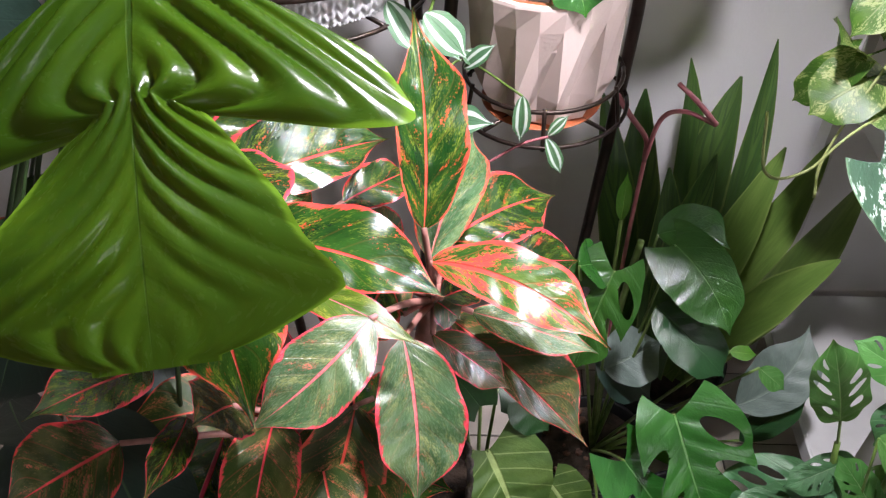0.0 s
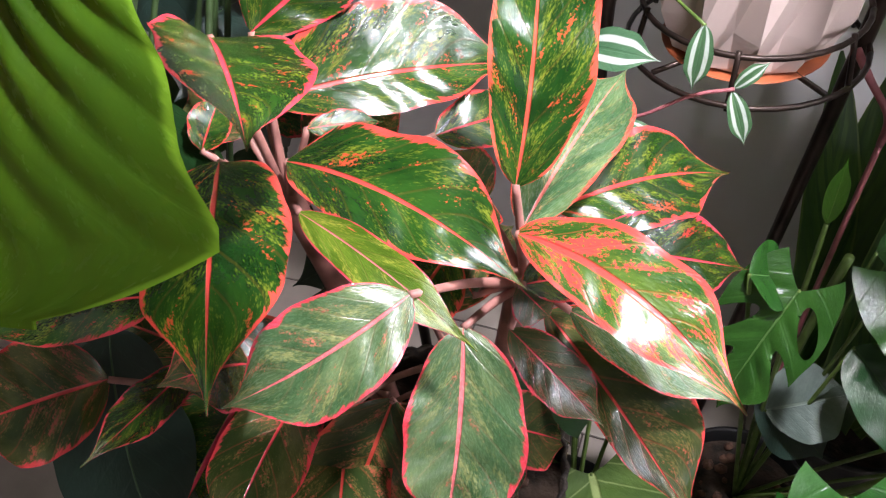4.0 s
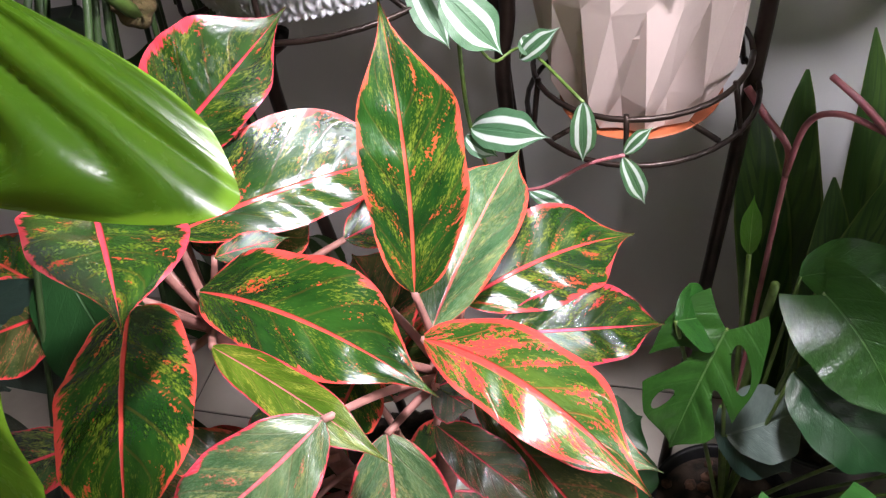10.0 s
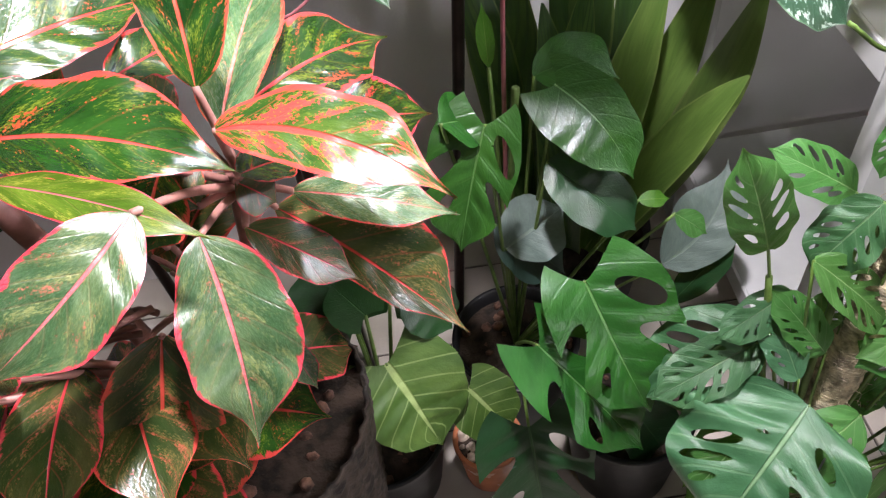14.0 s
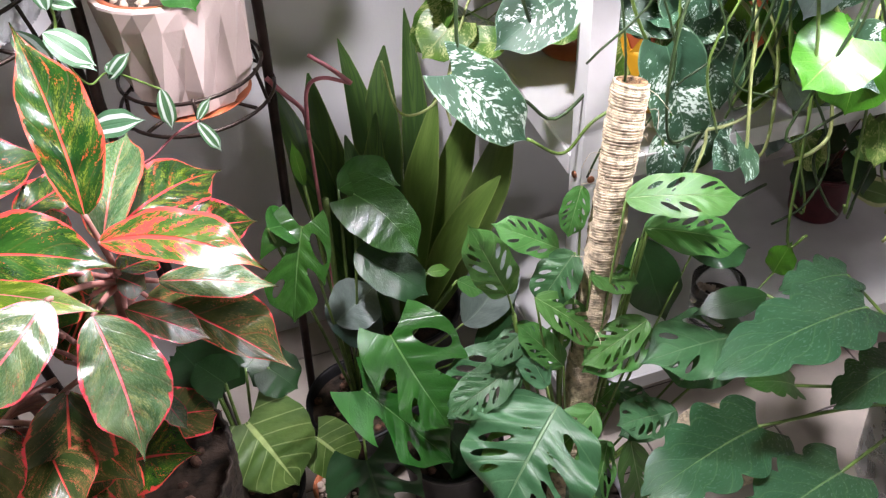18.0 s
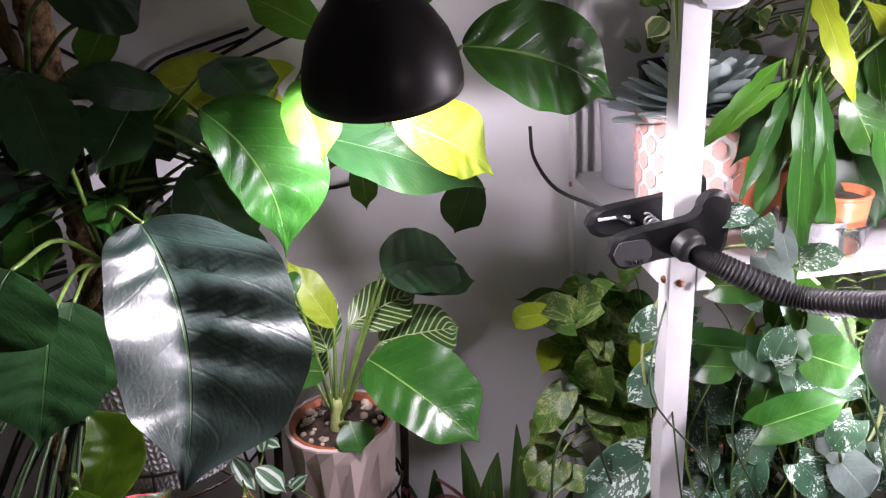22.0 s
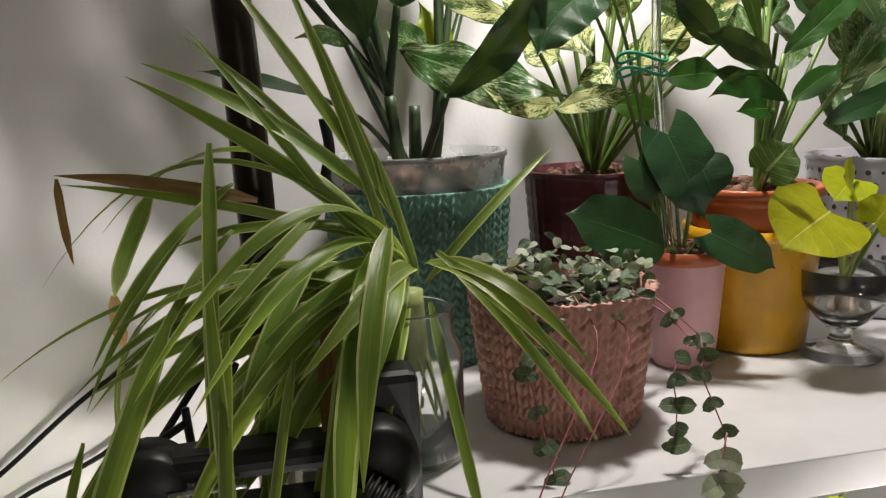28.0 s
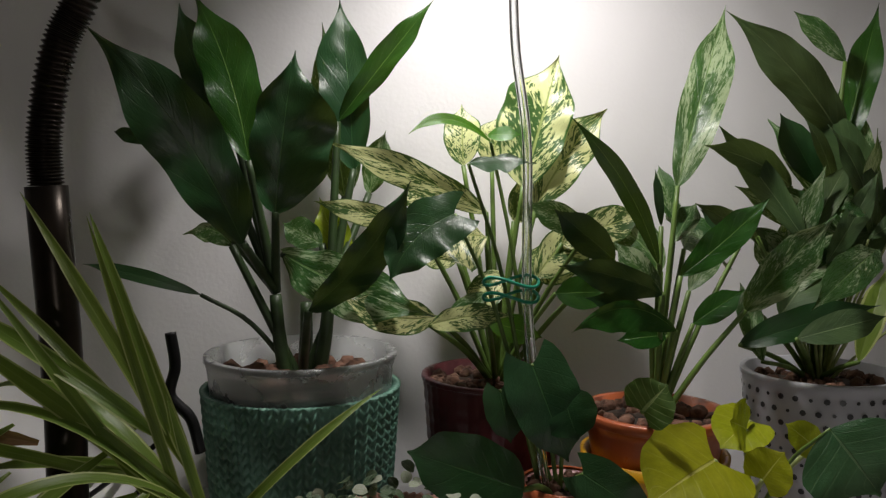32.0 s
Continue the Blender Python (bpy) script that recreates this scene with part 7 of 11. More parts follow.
leaf(plant, "lime", "heart", (0.685, 0.69, 0.707), (0.668, 0.789, 0.586), 0.136, (-0.77, 0.43, 0.46))
stalk(plant, (0.765, 0.78, 0.67), (0.685, 0.69, 0.707), 0.0014, "stem_green", 0.12)
leaf(plant, "marble", "heart", (0.598, 0.689, 0.918), (0.566, 0.802, 0.898), 0.057, (-0.64, -0.04, 0.77))
stalk(plant, (0.765, 0.78, 0.67), (0.598, 0.689, 0.918), 0.0014, "stem_green", 0.12)
leaf(plant, "marble", "heart", (0.704, 0.83, 0.751), (0.669, 0.756, 0.737), 0.054, (-0.10, -0.14, 0.99))
stalk(plant, (0.765, 0.78, 0.67), (0.704, 0.83, 0.751), 0.0014, "stem_green", 0.12)
leaf(plant, "fresh", "heart", (0.667, 0.803, 0.797), (0.604, 0.818, 0.775), 0.051, (-0.34, -0.86, 0.39))
stalk(plant, (0.765, 0.78, 0.67), (0.667, 0.803, 0.797), 0.0014, "stem_green", 0.12)
leaf(plant, "marble", "heart", (0.611, 0.82, 0.866), (0.556, 0.791, 0.865), 0.054, (0.08, -0.18, 0.98))
stalk(plant, (0.765, 0.78, 0.67), (0.611, 0.82, 0.866), 0.0014, "stem_green", 0.12)
leaf(plant, "marble", "heart", (0.634, 0.818, 0.606), (0.523, 0.666, 0.744), 0.103, (0.68, 0.16, 0.72))
stalk(plant, (0.765, 0.78, 0.67), (0.634, 0.818, 0.606), 0.0014, "stem_green", 0.12)
rng = random.Random(52)
for k in range(30):
    b = Vector((rng.uniform(0.60, 0.75), rng.uniform(0.71, 0.82), rng.uniform(0.70, 0.95)))
    d = Vector((rng.uniform(-1.0, 0.4), rng.uniform(-0.8, 0.1), rng.uniform(-0.7, 0.3))).normalized()
    ln = rng.uniform(0.045, 0.075)
    leaf(plant, rng.choice(("marble", "marble", "green")), "heart", b, b + d * ln, ln * 0.6, (rng.uniform(-0.5, 0.2), -0.7, 0.65), arch=0.08, quilt=0.012)
    stalk(plant, (0.73, 0.78, b.z - 0.06), b, 0.0013, "stem_green", 0.12)
crown = pot("crown_pot", 0.80, 0.625, 0.572, 0.085, 0.046, 0.052, "yellow", "yellow cover pot with a cut zigzag rim", soil=0.4, segments=40, wave=None)
pts_v, pts_f = [], []
for k in range(14):
    a0, a1, am = (2 * math.pi * q / 14 for q in (k, k + 1, k + 0.5))
    b0 = len(pts_v)
    pts_v += [(0.80 + 0.0525 * math.cos(a), 0.625 + 0.0525 * math.sin(a), z) for a, z in ((a0, 0.655), (a1, 0.655), (am, 0.675))]
    pts_v += [(0.80 + 0.050 * math.cos(a), 0.625 + 0.050 * math.sin(a), z) for a, z in ((a0, 0.655), (a1, 0.655), (am, 0.675))]
    pts_f += [(b0, b0 + 1, b0 + 2), (b0 + 5, b0 + 4, b0 + 3), (b0, b0 + 2, b0 + 5, b0 + 3), (b0 + 1, b0 + 4, b0 + 5, b0 + 2)]
mesh_part("zigzag_rim", pts_v, pts_f, M["yellow"], crown, smooth=False)
pot("orange_pot", 0.80, 0.625, 0.61, 0.09, 0.038, 0.048, "orange", "orange inner pot in the yellow cover pot", rim=0.002, balls=40, ball="pebble")
pot("orange_pot", 1.0, 0.68, 0.572, 0.12, 0.05, 0.062, "orange", "orange pot of a satin vine on the shelf", rim=0.002)
plant = thing("satin_vine", (0.82, 0.63, 0.69), "tangled vine with silver-spotted green leaves", "house plant")
rng = random.Random(21)
for k in range(26):
    x = rng.uniform(0.72, 1.15)
    top = rng.uniform(0.86, 1.0)
    low = rng.uniform(0.42, 0.78)
    y = rng.uniform(0.44, 0.53)
    px, py = rng.choice(((0.80, 0.625), (1.0, 0.68)))
    tube("vine", [(px, py, 0.685), ((x + px) / 2, (y + py) / 2, top), (x + rng.uniform(-0.05, 0.05), y, (top + low) / 2), (x + rng.uniform(-0.03, 0.06), y - 0.01, low), (x + rng.uniform(0.0, 0.07), y - 0.015, low - rng.uniform(-0.02, 0.03))], 0.0019, M["stem_green" if k % 3 else "stem_dark"], plant, sides=6, n=26)
tube("vine", [(0.681, 0.52, 0.692), (0.624, 0.52, 0.646), (0.582, 0.52, 0.682), (0.526, 0.515, 0.688), (0.525, 0.53, 0.813), (0.571, 0.56, 0.851), (0.612, 0.56, 0.735)], 0.002, M["stem_dark"], plant, sides=6, n=30)
tube("vine", [(0.588, 0.51, 0.636), (0.63, 0.51, 0.606), (0.661, 0.5, 0.648), (0.738, 0.5, 0.689), (0.754, 0.52, 0.817)], 0.002, M["stem_green"], plant, sides=6, n=30)
tube("vine", [(0.656, 0.55, 0.845), (0.642, 0.55, 0.945), (0.665, 0.55, 1.019), (0.692, 0.5, 1.085), (0.751, 0.47, 1.095), (0.8, 0.46, 1.052)], 0.002, M["stem_pale"], plant, sides=6, n=30)
for k in range(20):
    x, z = rng.uniform(0.80, 1.18), rng.uniform(0.55, 0.95)
    y = rng.uniform(0.43, 0.52)
    bend = rng.uniform(-0.09, 0.09)
    pts = [(x, y + 0.08, z), (x + bend * 0.5, y + 0.02, z - 0.04), (x + bend, y, z - rng.uniform(0.08, 0.13)), (x + bend * 0.4, y - 0.01, z - rng.uniform(0.14, 0.18)), (x - bend * 0.4, y, z - rng.uniform(0.15, 0.22))]
    tube("vine", pts, rng.uniform(0.0018, 0.0026), M["stem_pale" if k % 3 else "stem_dark"], plant, sides=6, n=22)
leaf(plant, "satin", "heart", (0.657, 0.57, 0.764), (0.57, 0.56, 0.718), 0.075, (-0.29, -0.67, 0.69))
leaf(plant, "satin", "heart", (0.509, 0.51, 0.733), (0.588, 0.511, 0.633), 0.068, (0.35, -0.90, 0.27))
leaf(plant, "satin", "heart", (0.678, 0.55, 0.911), (0.624, 0.55, 0.871), 0.058, (-0.41, -0.73, 0.55))
leaf(plant, "satin", "heart", (0.637, 0.55, 0.967), (0.67, 0.55, 1.002), 0.035, (-0.46, -0.77, 0.43))
leaf(plant, "green", "heart", (0.747, 0.45, 0.885), (0.834, 0.43, 0.921), 0.051, (-0.41, -0.65, 0.64))
leaf(plant, "satin", "heart", (0.689, 0.53, 0.749), (0.768, 0.52, 0.717), 0.038, (0.14, -0.79, 0.59))
leaf(plant, "satin", "heart", (0.755, 0.52, 0.78), (0.782, 0.51, 0.705), 0.064, (-0.21, -0.98, 0.05))
leaf(plant, "satin", "heart", (0.735, 0.5, 0.717), (0.759, 0.49, 0.634), 0.070, (-0.23, -0.97, 0.05))
leaf(plant, "satin", "heart", (0.743, 0.49, 0.67), (0.77, 0.48, 0.596), 0.063, (-0.15, -0.99, 0.08))
leaf(plant, "satin", "heart", (0.784, 0.5, 0.708), (0.805, 0.49, 0.63), 0.063, (-0.29, -0.96, 0.04))
leaf(plant, "satin", "heart", (0.693, 0.5, 1.128), (0.737, 0.48, 1.13), 0.028, (-0.39, -0.81, 0.44))
leaf(plant, "satin", "heart", (0.737, 0.48, 1.127), (0.731, 0.47, 1.091), 0.035, (-0.50, -0.81, 0.31))
leaf(plant, "green", "heart", (0.703, 0.5, 1.044), (0.765, 0.47, 1.049), 0.042, (-0.41, -0.76, 0.51))
leaf(plant, "green", "heart", (0.7, 0.52, 0.931), (0.742, 0.5, 0.933), 0.044, (-0.37, -0.72, 0.59))
leaf(plant, "green", "heart", (0.797, 0.45, 0.969), (0.838, 0.42, 0.959), 0.059, (-0.40, -0.73, 0.55))
leaf(plant, "fresh", "heart", (0.909, 0.44, 0.718), (0.854, 0.43, 0.676), 0.086, (-0.45, -0.53, 0.72))
leaf(plant, "satin", "heart", (0.768, 0.48, 0.95), (0.786, 0.48, 0.995), 0.039, (-0.63, -0.73, 0.25))
leaf(plant, "satin", "heart", (0.715, 0.54, 0.873), (0.764, 0.52, 0.847), 0.047, (-0.09, -0.86, 0.50))
leaf(plant, "satin", "heart", (0.692, 0.55, 0.946), (0.738, 0.53, 0.928), 0.034, (-0.17, -0.85, 0.51))
leaf(plant, "satin", "heart", (0.804, 0.46, 0.818), (0.848, 0.45, 0.771), 0.051, (0.02, -0.97, 0.23))
leaf(plant, "satin", "heart", (0.76, 0.52, 0.828), (0.797, 0.5, 0.791), 0.049, (-0.11, -0.92, 0.39))
leaf(plant, "silver", "heart", (0.747, 0.48, 1.08), (0.773, 0.47, 1.032), 0.038, (-0.27, -0.96, 0.05))
leaf(plant, "silver", "heart", (0.753, 0.46, 1.115), (0.766, 0.46, 1.073), 0.022, (-0.39, -0.91, -0.12))
leaf(plant, "silver", "heart", (0.852, 0.45, 0.818), (0.888, 0.44, 0.771), 0.052, (-0.08, -0.99, 0.15))
leaf(plant, "satin", "heart", (0.697, 0.55, 0.995), (0.669, 0.56, 0.951), 0.038, (-0.63, -0.74, 0.23))
leaf(plant, "deep", "heart", (0.746, 0.5, 0.957), (0.784, 0.48, 0.927), 0.047, (-0.17, -0.91, 0.39))
leaf(plant, "satin", "heart", (0.776, 0.46, 1.084), (0.814, 0.44, 1.092), 0.031, (-0.49, -0.73, 0.48))
leaf(plant, "satin", "heart", (0.791, 0.47, 0.932), (0.827, 0.46, 0.875), 0.039, (-0.16, -0.98, 0.07))
leaf(plant, "satin", "heart", (0.852, 0.44, 0.884), (0.827, 0.44, 0.844), 0.039, (-0.66, -0.63, 0.41))
leaf(plant, "satin", "heart", (0.707, 0.56, 0.831), (0.746, 0.54, 0.788), 0.041, (-0.07, -0.93, 0.37))
leaf(plant, "fresh", "heart", (0.967, 0.48, 0.69), (0.961, 0.47, 0.594), 0.090, (-0.68, -0.72, 0.12))
leaf(plant, "satin", "heart", (0.828, 0.52, 0.589), (0.779, 0.51, 0.533), 0.046, (-0.54, -0.62, 0.58))
leaf(plant, "satin", "heart", (0.779, 0.55, 0.829), (0.796, 0.52, 0.791), 0.045, (-0.40, -0.80, 0.45))
leaf(plant, "satin", "heart", (0.738, 0.55, 0.763), (0.78, 0.53, 0.748), 0.031, (-0.19, -0.81, 0.55))
leaf(plant, "satin", "heart", (0.771, 0.5, 0.792), (0.761, 0.5, 0.738), 0.042, (-0.62, -0.78, 0.11))
leaf(plant, "silver", "heart", (0.857, 0.48, 0.815), (0.826, 0.47, 0.769), 0.041, (-0.55, -0.65, 0.52))
leaf(plant, "silver", "heart", (0.905, 0.48, 0.785), (0.868, 0.47, 0.731), 0.047, (-0.58, -0.63, 0.52))
leaf(plant, "satin", "heart", (0.739, 0.6, 0.917), (0.643, 0.58, 0.879), 0.057, (-0.10, -0.76, 0.64))
leaf(plant, "satin", "heart", (0.791, 0.5, 0.914), (0.882, 0.47, 0.903), 0.046, (-0.22, -0.84, 0.49))
leaf(plant, "deep", "heart", (0.817, 0.5, 0.975), (0.857, 0.49, 0.933), 0.052, (-0.18, -0.98, 0.06))
leaf(plant, "green", "heart", (0.707, 0.54, 0.948), (0.772, 0.52, 0.943), 0.044, (-0.23, -0.85, 0.47))
leaf(plant, "neon", "heart", (0.84, 0.586, 0.8), (0.787, 0.579, 0.792), 0.039, (-0.08, -0.44, 0.89))
leaf(plant, "green", "heart", (0.777, 0.628, 0.839), (0.803, 0.583, 0.826), 0.043, (-0.43, -0.47, 0.77))
leaf(plant, "fresh", "heart", (0.825, 0.537, 1), (0.879, 0.539, 0.98), 0.051, (0.32, -0.48, 0.81))
leaf(plant, "green", "heart", (0.817, 0.531, 0.989), (0.851, 0.528, 0.951), 0.034, (-0.06, -1.00, 0.03))
leaf(plant, "green", "heart", (0.958, 0.562, 0.725), (0.963, 0.527, 0.699), 0.043, (-0.26, -0.60, 0.76))
leaf(plant, "fresh", "heart", (0.724, 0.632, 1.03), (0.655, 0.525, 1.041), 0.029, (0.58, -0.30, 0.75))
leaf(plant, "fresh", "heart", (0.901, 0.567, 0.694), (0.978, 0.616, 0.596), 0.039, (0.25, -0.93, -0.27))
leaf(plant, "marble", "heart", (0.687, 0.551, 0.886), (0.703, 0.571, 0.808), 0.046, (-0.16, -0.95, -0.28))
leaf(plant, "fresh", "heart", (0.891, 0.637, 0.518), (0.928, 0.579, 0.544), 0.067, (-0.67, -0.10, 0.74))
leaf(plant, "satin", "heart", (0.948, 0.553, 0.765), (1.015, 0.546, 0.723), 0.079, (0.39, -0.57, 0.72))
leaf(plant, "neon", "heart", (0.704, 0.571, 0.98), (0.698, 0.582, 0.938), 0.025, (-0.74, -0.67, -0.07))
leaf(plant, "fresh", "heart", (0.96, 0.62, 0.939), (0.961, 0.545, 0.933), 0.046, (-0.57, -0.07, 0.82))
leaf(plant, "satin", "heart", (0.861, 0.535, 0.904), (0.867, 0.531, 0.861), 0.031, (-0.68, -0.73, -0.03))
leaf(plant, "marble", "heart", (0.776, 0.549, 0.705), (0.793, 0.592, 0.607), 0.035, (-0.83, -0.45, -0.34))
leaf(plant, "marble", "heart", (0.871, 0.612, 0.998), (0.862, 0.527, 0.989), 0.050, (-0.27, -0.07, 0.96))
leaf(plant, "fresh", "heart", (0.842, 0.628, 0.768), (0.888, 0.618, 0.734), 0.042, (-0.15, -0.98, 0.09))
leaf(plant, "fresh", "heart", (0.9, 0.564, 0.618), (0.883, 0.523, 0.589), 0.043, (-0.58, -0.30, 0.76))
leaf(plant, "fresh", "heart", (0.848, 0.611, 0.543), (0.914, 0.61, 0.499), 0.056, (0.02, -1.00, 0.05))
leaf(plant, "green", "heart", (0.801, 0.624, 0.997), (0.803, 0.614, 0.958), 0.026, (-0.54, -0.82, 0.18))
leaf(plant, "fresh", "heart", (0.83, 0.6, 0.782), (0.833, 0.619, 0.719), 0.045, (-0.96, -0.27, -0.13))
leaf(plant, "fresh", "heart", (0.907, 0.587, 0.838), (0.912, 0.571, 0.785), 0.043, (-0.13, -0.95, 0.27))
leaf(plant, "fresh", "heart", (0.89, 0.558, 0.839), (0.853, 0.521, 0.801), 0.045, (-0.36, -0.46, 0.81))
leaf(plant, "fresh", "heart", (0.892, 0.557, 0.908), (0.848, 0.56, 0.893), 0.043, (-0.33, -0.29, 0.90))
leaf(plant, "fresh", "heart", (1.005, 0.565, 0.623), (1.012, 0.534, 0.576), 0.052, (-0.79, -0.56, 0.25))
for k in range(95):
    p = Vector((rng.uniform(0.76, 1.30), rng.uniform(0.46, 0.62), rng.uniform(0.50, 0.97)))
    d = Vector((rng.uniform(-1, 1), rng.uniform(-0.6, 0.1), rng.uniform(-1.1, 0.35))).normalized()
    ln = rng.uniform(0.04, 0.066)
    leaf(plant, rng.choice(("satin", "satin", "satin", "green", "marble", "silver")), "heart", p, p + d * ln, ln * 0.72, (rng.uniform(-0.5, 0.4), -1, rng.uniform(0.1, 0.9)), arch=0.06)
rng = random.Random(77)
for k in range(64):
    b = Vector((rng.uniform(0.70, 1.12), rng.uniform(0.50, 0.62), rng.uniform(0.62, 1.02)))
    d = Vector((rng.uniform(-0.8, 0.8), rng.uniform(-0.9, 0.1), rng.uniform(-1.0, 0.25))).normalized()
    ln = rng.uniform(0.035, 0.075)
    leaf(plant, rng.choice(("satin", "satin", "satin", "green", "deep")), "heart", b, b + d * ln, ln * 0.68, (rng.uniform(-0.5, 0.2), -0.75, 0.6), arch=0.07, quilt=0.012)
    if k % 2:
        stalk(plant, b + Vector((rng.uniform(-0.02, 0.02), 0.03, 0.05)), b, 0.0012, "stem_green", 0.15)
for k in range(12):
    x, y, z = rng.uniform(0.66, 1.0), rng.uniform(0.47, 0.50), rng.uniform(0.90, 1.05)
    tube("vine", [(x, y + 0.05, z), (x + rng.uniform(-0.04, 0.04), y, z - 0.10), (x + rng.uniform(-0.05, 0.05), y - 0.01, z - 0.22), (x + rng.uniform(-0.04, 0.04), y, z - rng.uniform(0.26, 0.36))], 0.0014, M["stem_dark" if k % 3 else "stem_green"], plant, sides=5, n=18)
plant = thing("neon_vine", (1.05, 0.78, 0.59), "lime yellow leafy plant deep in the shelf", "house plant")
pot("lime_pot", 1.15, 0.80, 0.572, 0.10, 0.05, 0.06, "yellow", "yellow pot deep in the shelf", rim=0.002)
for k in range(46):
    p = Vector((rng.uniform(0.88, 1.35), rng.uniform(0.66, 0.86), rng.uniform(0.66, 0.95)))
    d = Vector((rng.uniform(-1, 1), rng.uniform(-1, 0.2), rng.uniform(-0.9, 0.6))).normalized()
    ln = rng.uniform(0.05, 0.09)
    leaf(plant, rng.choice(("neon", "neon", "lime", "fresh")), "heart", p, p + d * ln, ln * 0.75, (rng.uniform(-0.4, 0.4), -0.8, rng.uniform(0.3, 1)))
    if k % 2 == 0:
        stalk(plant, (1.15, 0.80, 0.655), p, 0.0015, "stem_pale")
plant = thing("shade_plant", (1.255, 0.75, 0.24), "dark leafy plant with pale leaf edges on the lowest shelf", "house plant")
for k in range(16):
    p = Vector((rng.uniform(1.12, 1.36), rng.uniform(0.58, 0.8), rng.uniform(0.27, 0.46)))
    d = Vector((rng.uniform(-1, 1), rng.uniform(-1, 0.0), rng.uniform(-0.6, 0.3))).normalized()
    leaf(plant, "deep" if k % 3 else "varie", "ovate", p, p + d * 0.075, 0.055, (0, -0.6, 1))
    stalk(plant, (1.255, 0.75, 0.235), p, 0.0015, "stem_brown")

# ---------- middle shelf ----------
hexpot = pot("honeycomb_pot", 0.765, 0.690, 1.06, 0.145, 0.078, 0.083, "hex_white", "white and pink pot with a honeycomb relief", soil=0.92, segments=64)
for row in range(6):
    for k in range(18):
        a = 2 * math.pi * (k + 0.5 * (row % 2)) / 18
        z = 0.016 + row * 0.0225
        r = 0.0785 + (0.083 - 0.078) * z / 0.145 + 0.0006
        c, s = math.cos(a), math.sin(a)
        vs = []
        for dx, dz in ((0.0, 0.0125), (0.0085, 0.006), (0.0085, -0.006), (0.0, -0.0125), (-0.0085, -0.006), (-0.0085, 0.006)):
            ang = a + dx / r
            vs.append((0.765 + r * math.cos(ang), 0.690 + r * math.sin(ang), 1.06 + z + dz))
        vs2 = [(0.765 + (v[0] - 0.765) * 1.012, 0.690 + (v[1] - 0.690) * 1.012, v[2]) for v in vs]
        mesh_part("honeycomb_cell", vs + vs2, [(6, 7, 8, 9, 10, 11)] + [(i, (i + 1) % 6, 6 + (i + 1) % 6, 6 + i) for i in range(6)], M["hex_pink"], hexpot, smooth=False)
plant = thing("rosette_succulent", (0.765, 0.690, 1.20), "blue-grey rosette succulent filling its pot", "succulent")
for k in range(72):
    a, f = k * 2.39996, 1 - k / 72
    tilt = -0.02 + 1.15 * (1 - f) ** 1.3
    b = Vector((0.765, 0.680, 1.196 + 0.026 * (1 - f)))
    ln = 0.038 + 0.095 * f ** 0.7
    d = Vector((math.cos(a) * math.cos(tilt), math.sin(a) * math.cos(tilt), math.sin(tilt)))
    leaf(plant, "succulent", "spoon", b + d * 0.006, b + d * ln, 0.054 * (0.4 + 0.6 * f), Vector((0, 0, 1)) + d * -0.2, arch=-0.05, fold=0.22, ripple=0, quilt=0)
pot("white_pot", 0.745, 0.845, 1.06, 0.13, 0.055, 0.062, "white_plastic", "plain white pot behind the succulent", rim=0.002)
pot("black_pot", 0.80, 0.855, 1.06, 0.17, 0.045, 0.055, "black", "black pot of a variegated plant", rim=0.002)
plant = thing("variegated_bush", (0.80, 0.855, 1.21), "bushy plant with cream-edged leaves on the shelf", "house plant")
for k in range(150):
    p = Vector((rng.uniform(0.70, 1.12), rng.uniform(0.72, 0.90), rng.uniform(1.20, 1.44)))
    d = Vector((rng.uniform(-1, 1), rng.uniform(-1, 0.1), rng.uniform(-0.6, 0.8))).normalized()
    ln = rng.uniform(0.026, 0.055)
    leaf(plant, rng.choice(("varie", "varie", "green", "marble", "coin_dark")), "ovate", p, p + d * ln, ln * 0.6, (rng.uniform(-0.4, 0.4), -1, rng.uniform(0.1, 0.9)))
for k in range(22):
    x = rng.uniform(0.74, 1.1)
    stalk(plant, (rng.choice((0.78, 0.80, 0.82)), 0.855, 1.205), (x, rng.uniform(0.76, 0.88), rng.uniform(1.25, 1.42)), 0.0018, "stem_green")
pot("clay_pot", 0.83, 0.60, 1.06, 0.10, 0.040, 0.048, "terracotta", "terracotta pot of a strap-leaved plant", rim=0.003, balls=30)
wrap = pot("felt_pot", 0.79 + 0.045, 0.565 - 0.03, 1.0602, 0.045, 0.040, 0.043, "grey_felt", "low pot wrapped in grey felt", segments=64, rows=20, wave=knit(120, 30, 0.0012))
plant = thing("strap_leaf_plant", (0.83, 0.60, 1.14), "glossy plant with long lobed strap leaves", "house plant")
leaf(plant, "green", "finger", (0.815, 0.56, 1.252), (0.754, 0.52, 1.107), 0.026, (-0.43, -0.81, 0.40), arch=0.1)
stalk(plant, (0.82, 0.6, 1.14), (0.815, 0.56, 1.252), 0.0030, "stem_green", 0.10)
leaf(plant, "green", "finger", (0.829, 0.56, 1.27), (0.802, 0.5, 1.088), 0.032, (-0.46, -0.82, 0.34), arch=0.1)
stalk(plant, (0.82, 0.6, 1.14), (0.829, 0.56, 1.27), 0.0030, "stem_green", 0.10)
leaf(plant, "fresh", "finger", (0.793, 0.56, 1.277), (0.683, 0.52, 1.199), 0.019, (-0.14, -0.78, 0.60), arch=0.1)
stalk(plant, (0.82, 0.6, 1.14), (0.793, 0.56, 1.277), 0.0030, "stem_green", 0.10)
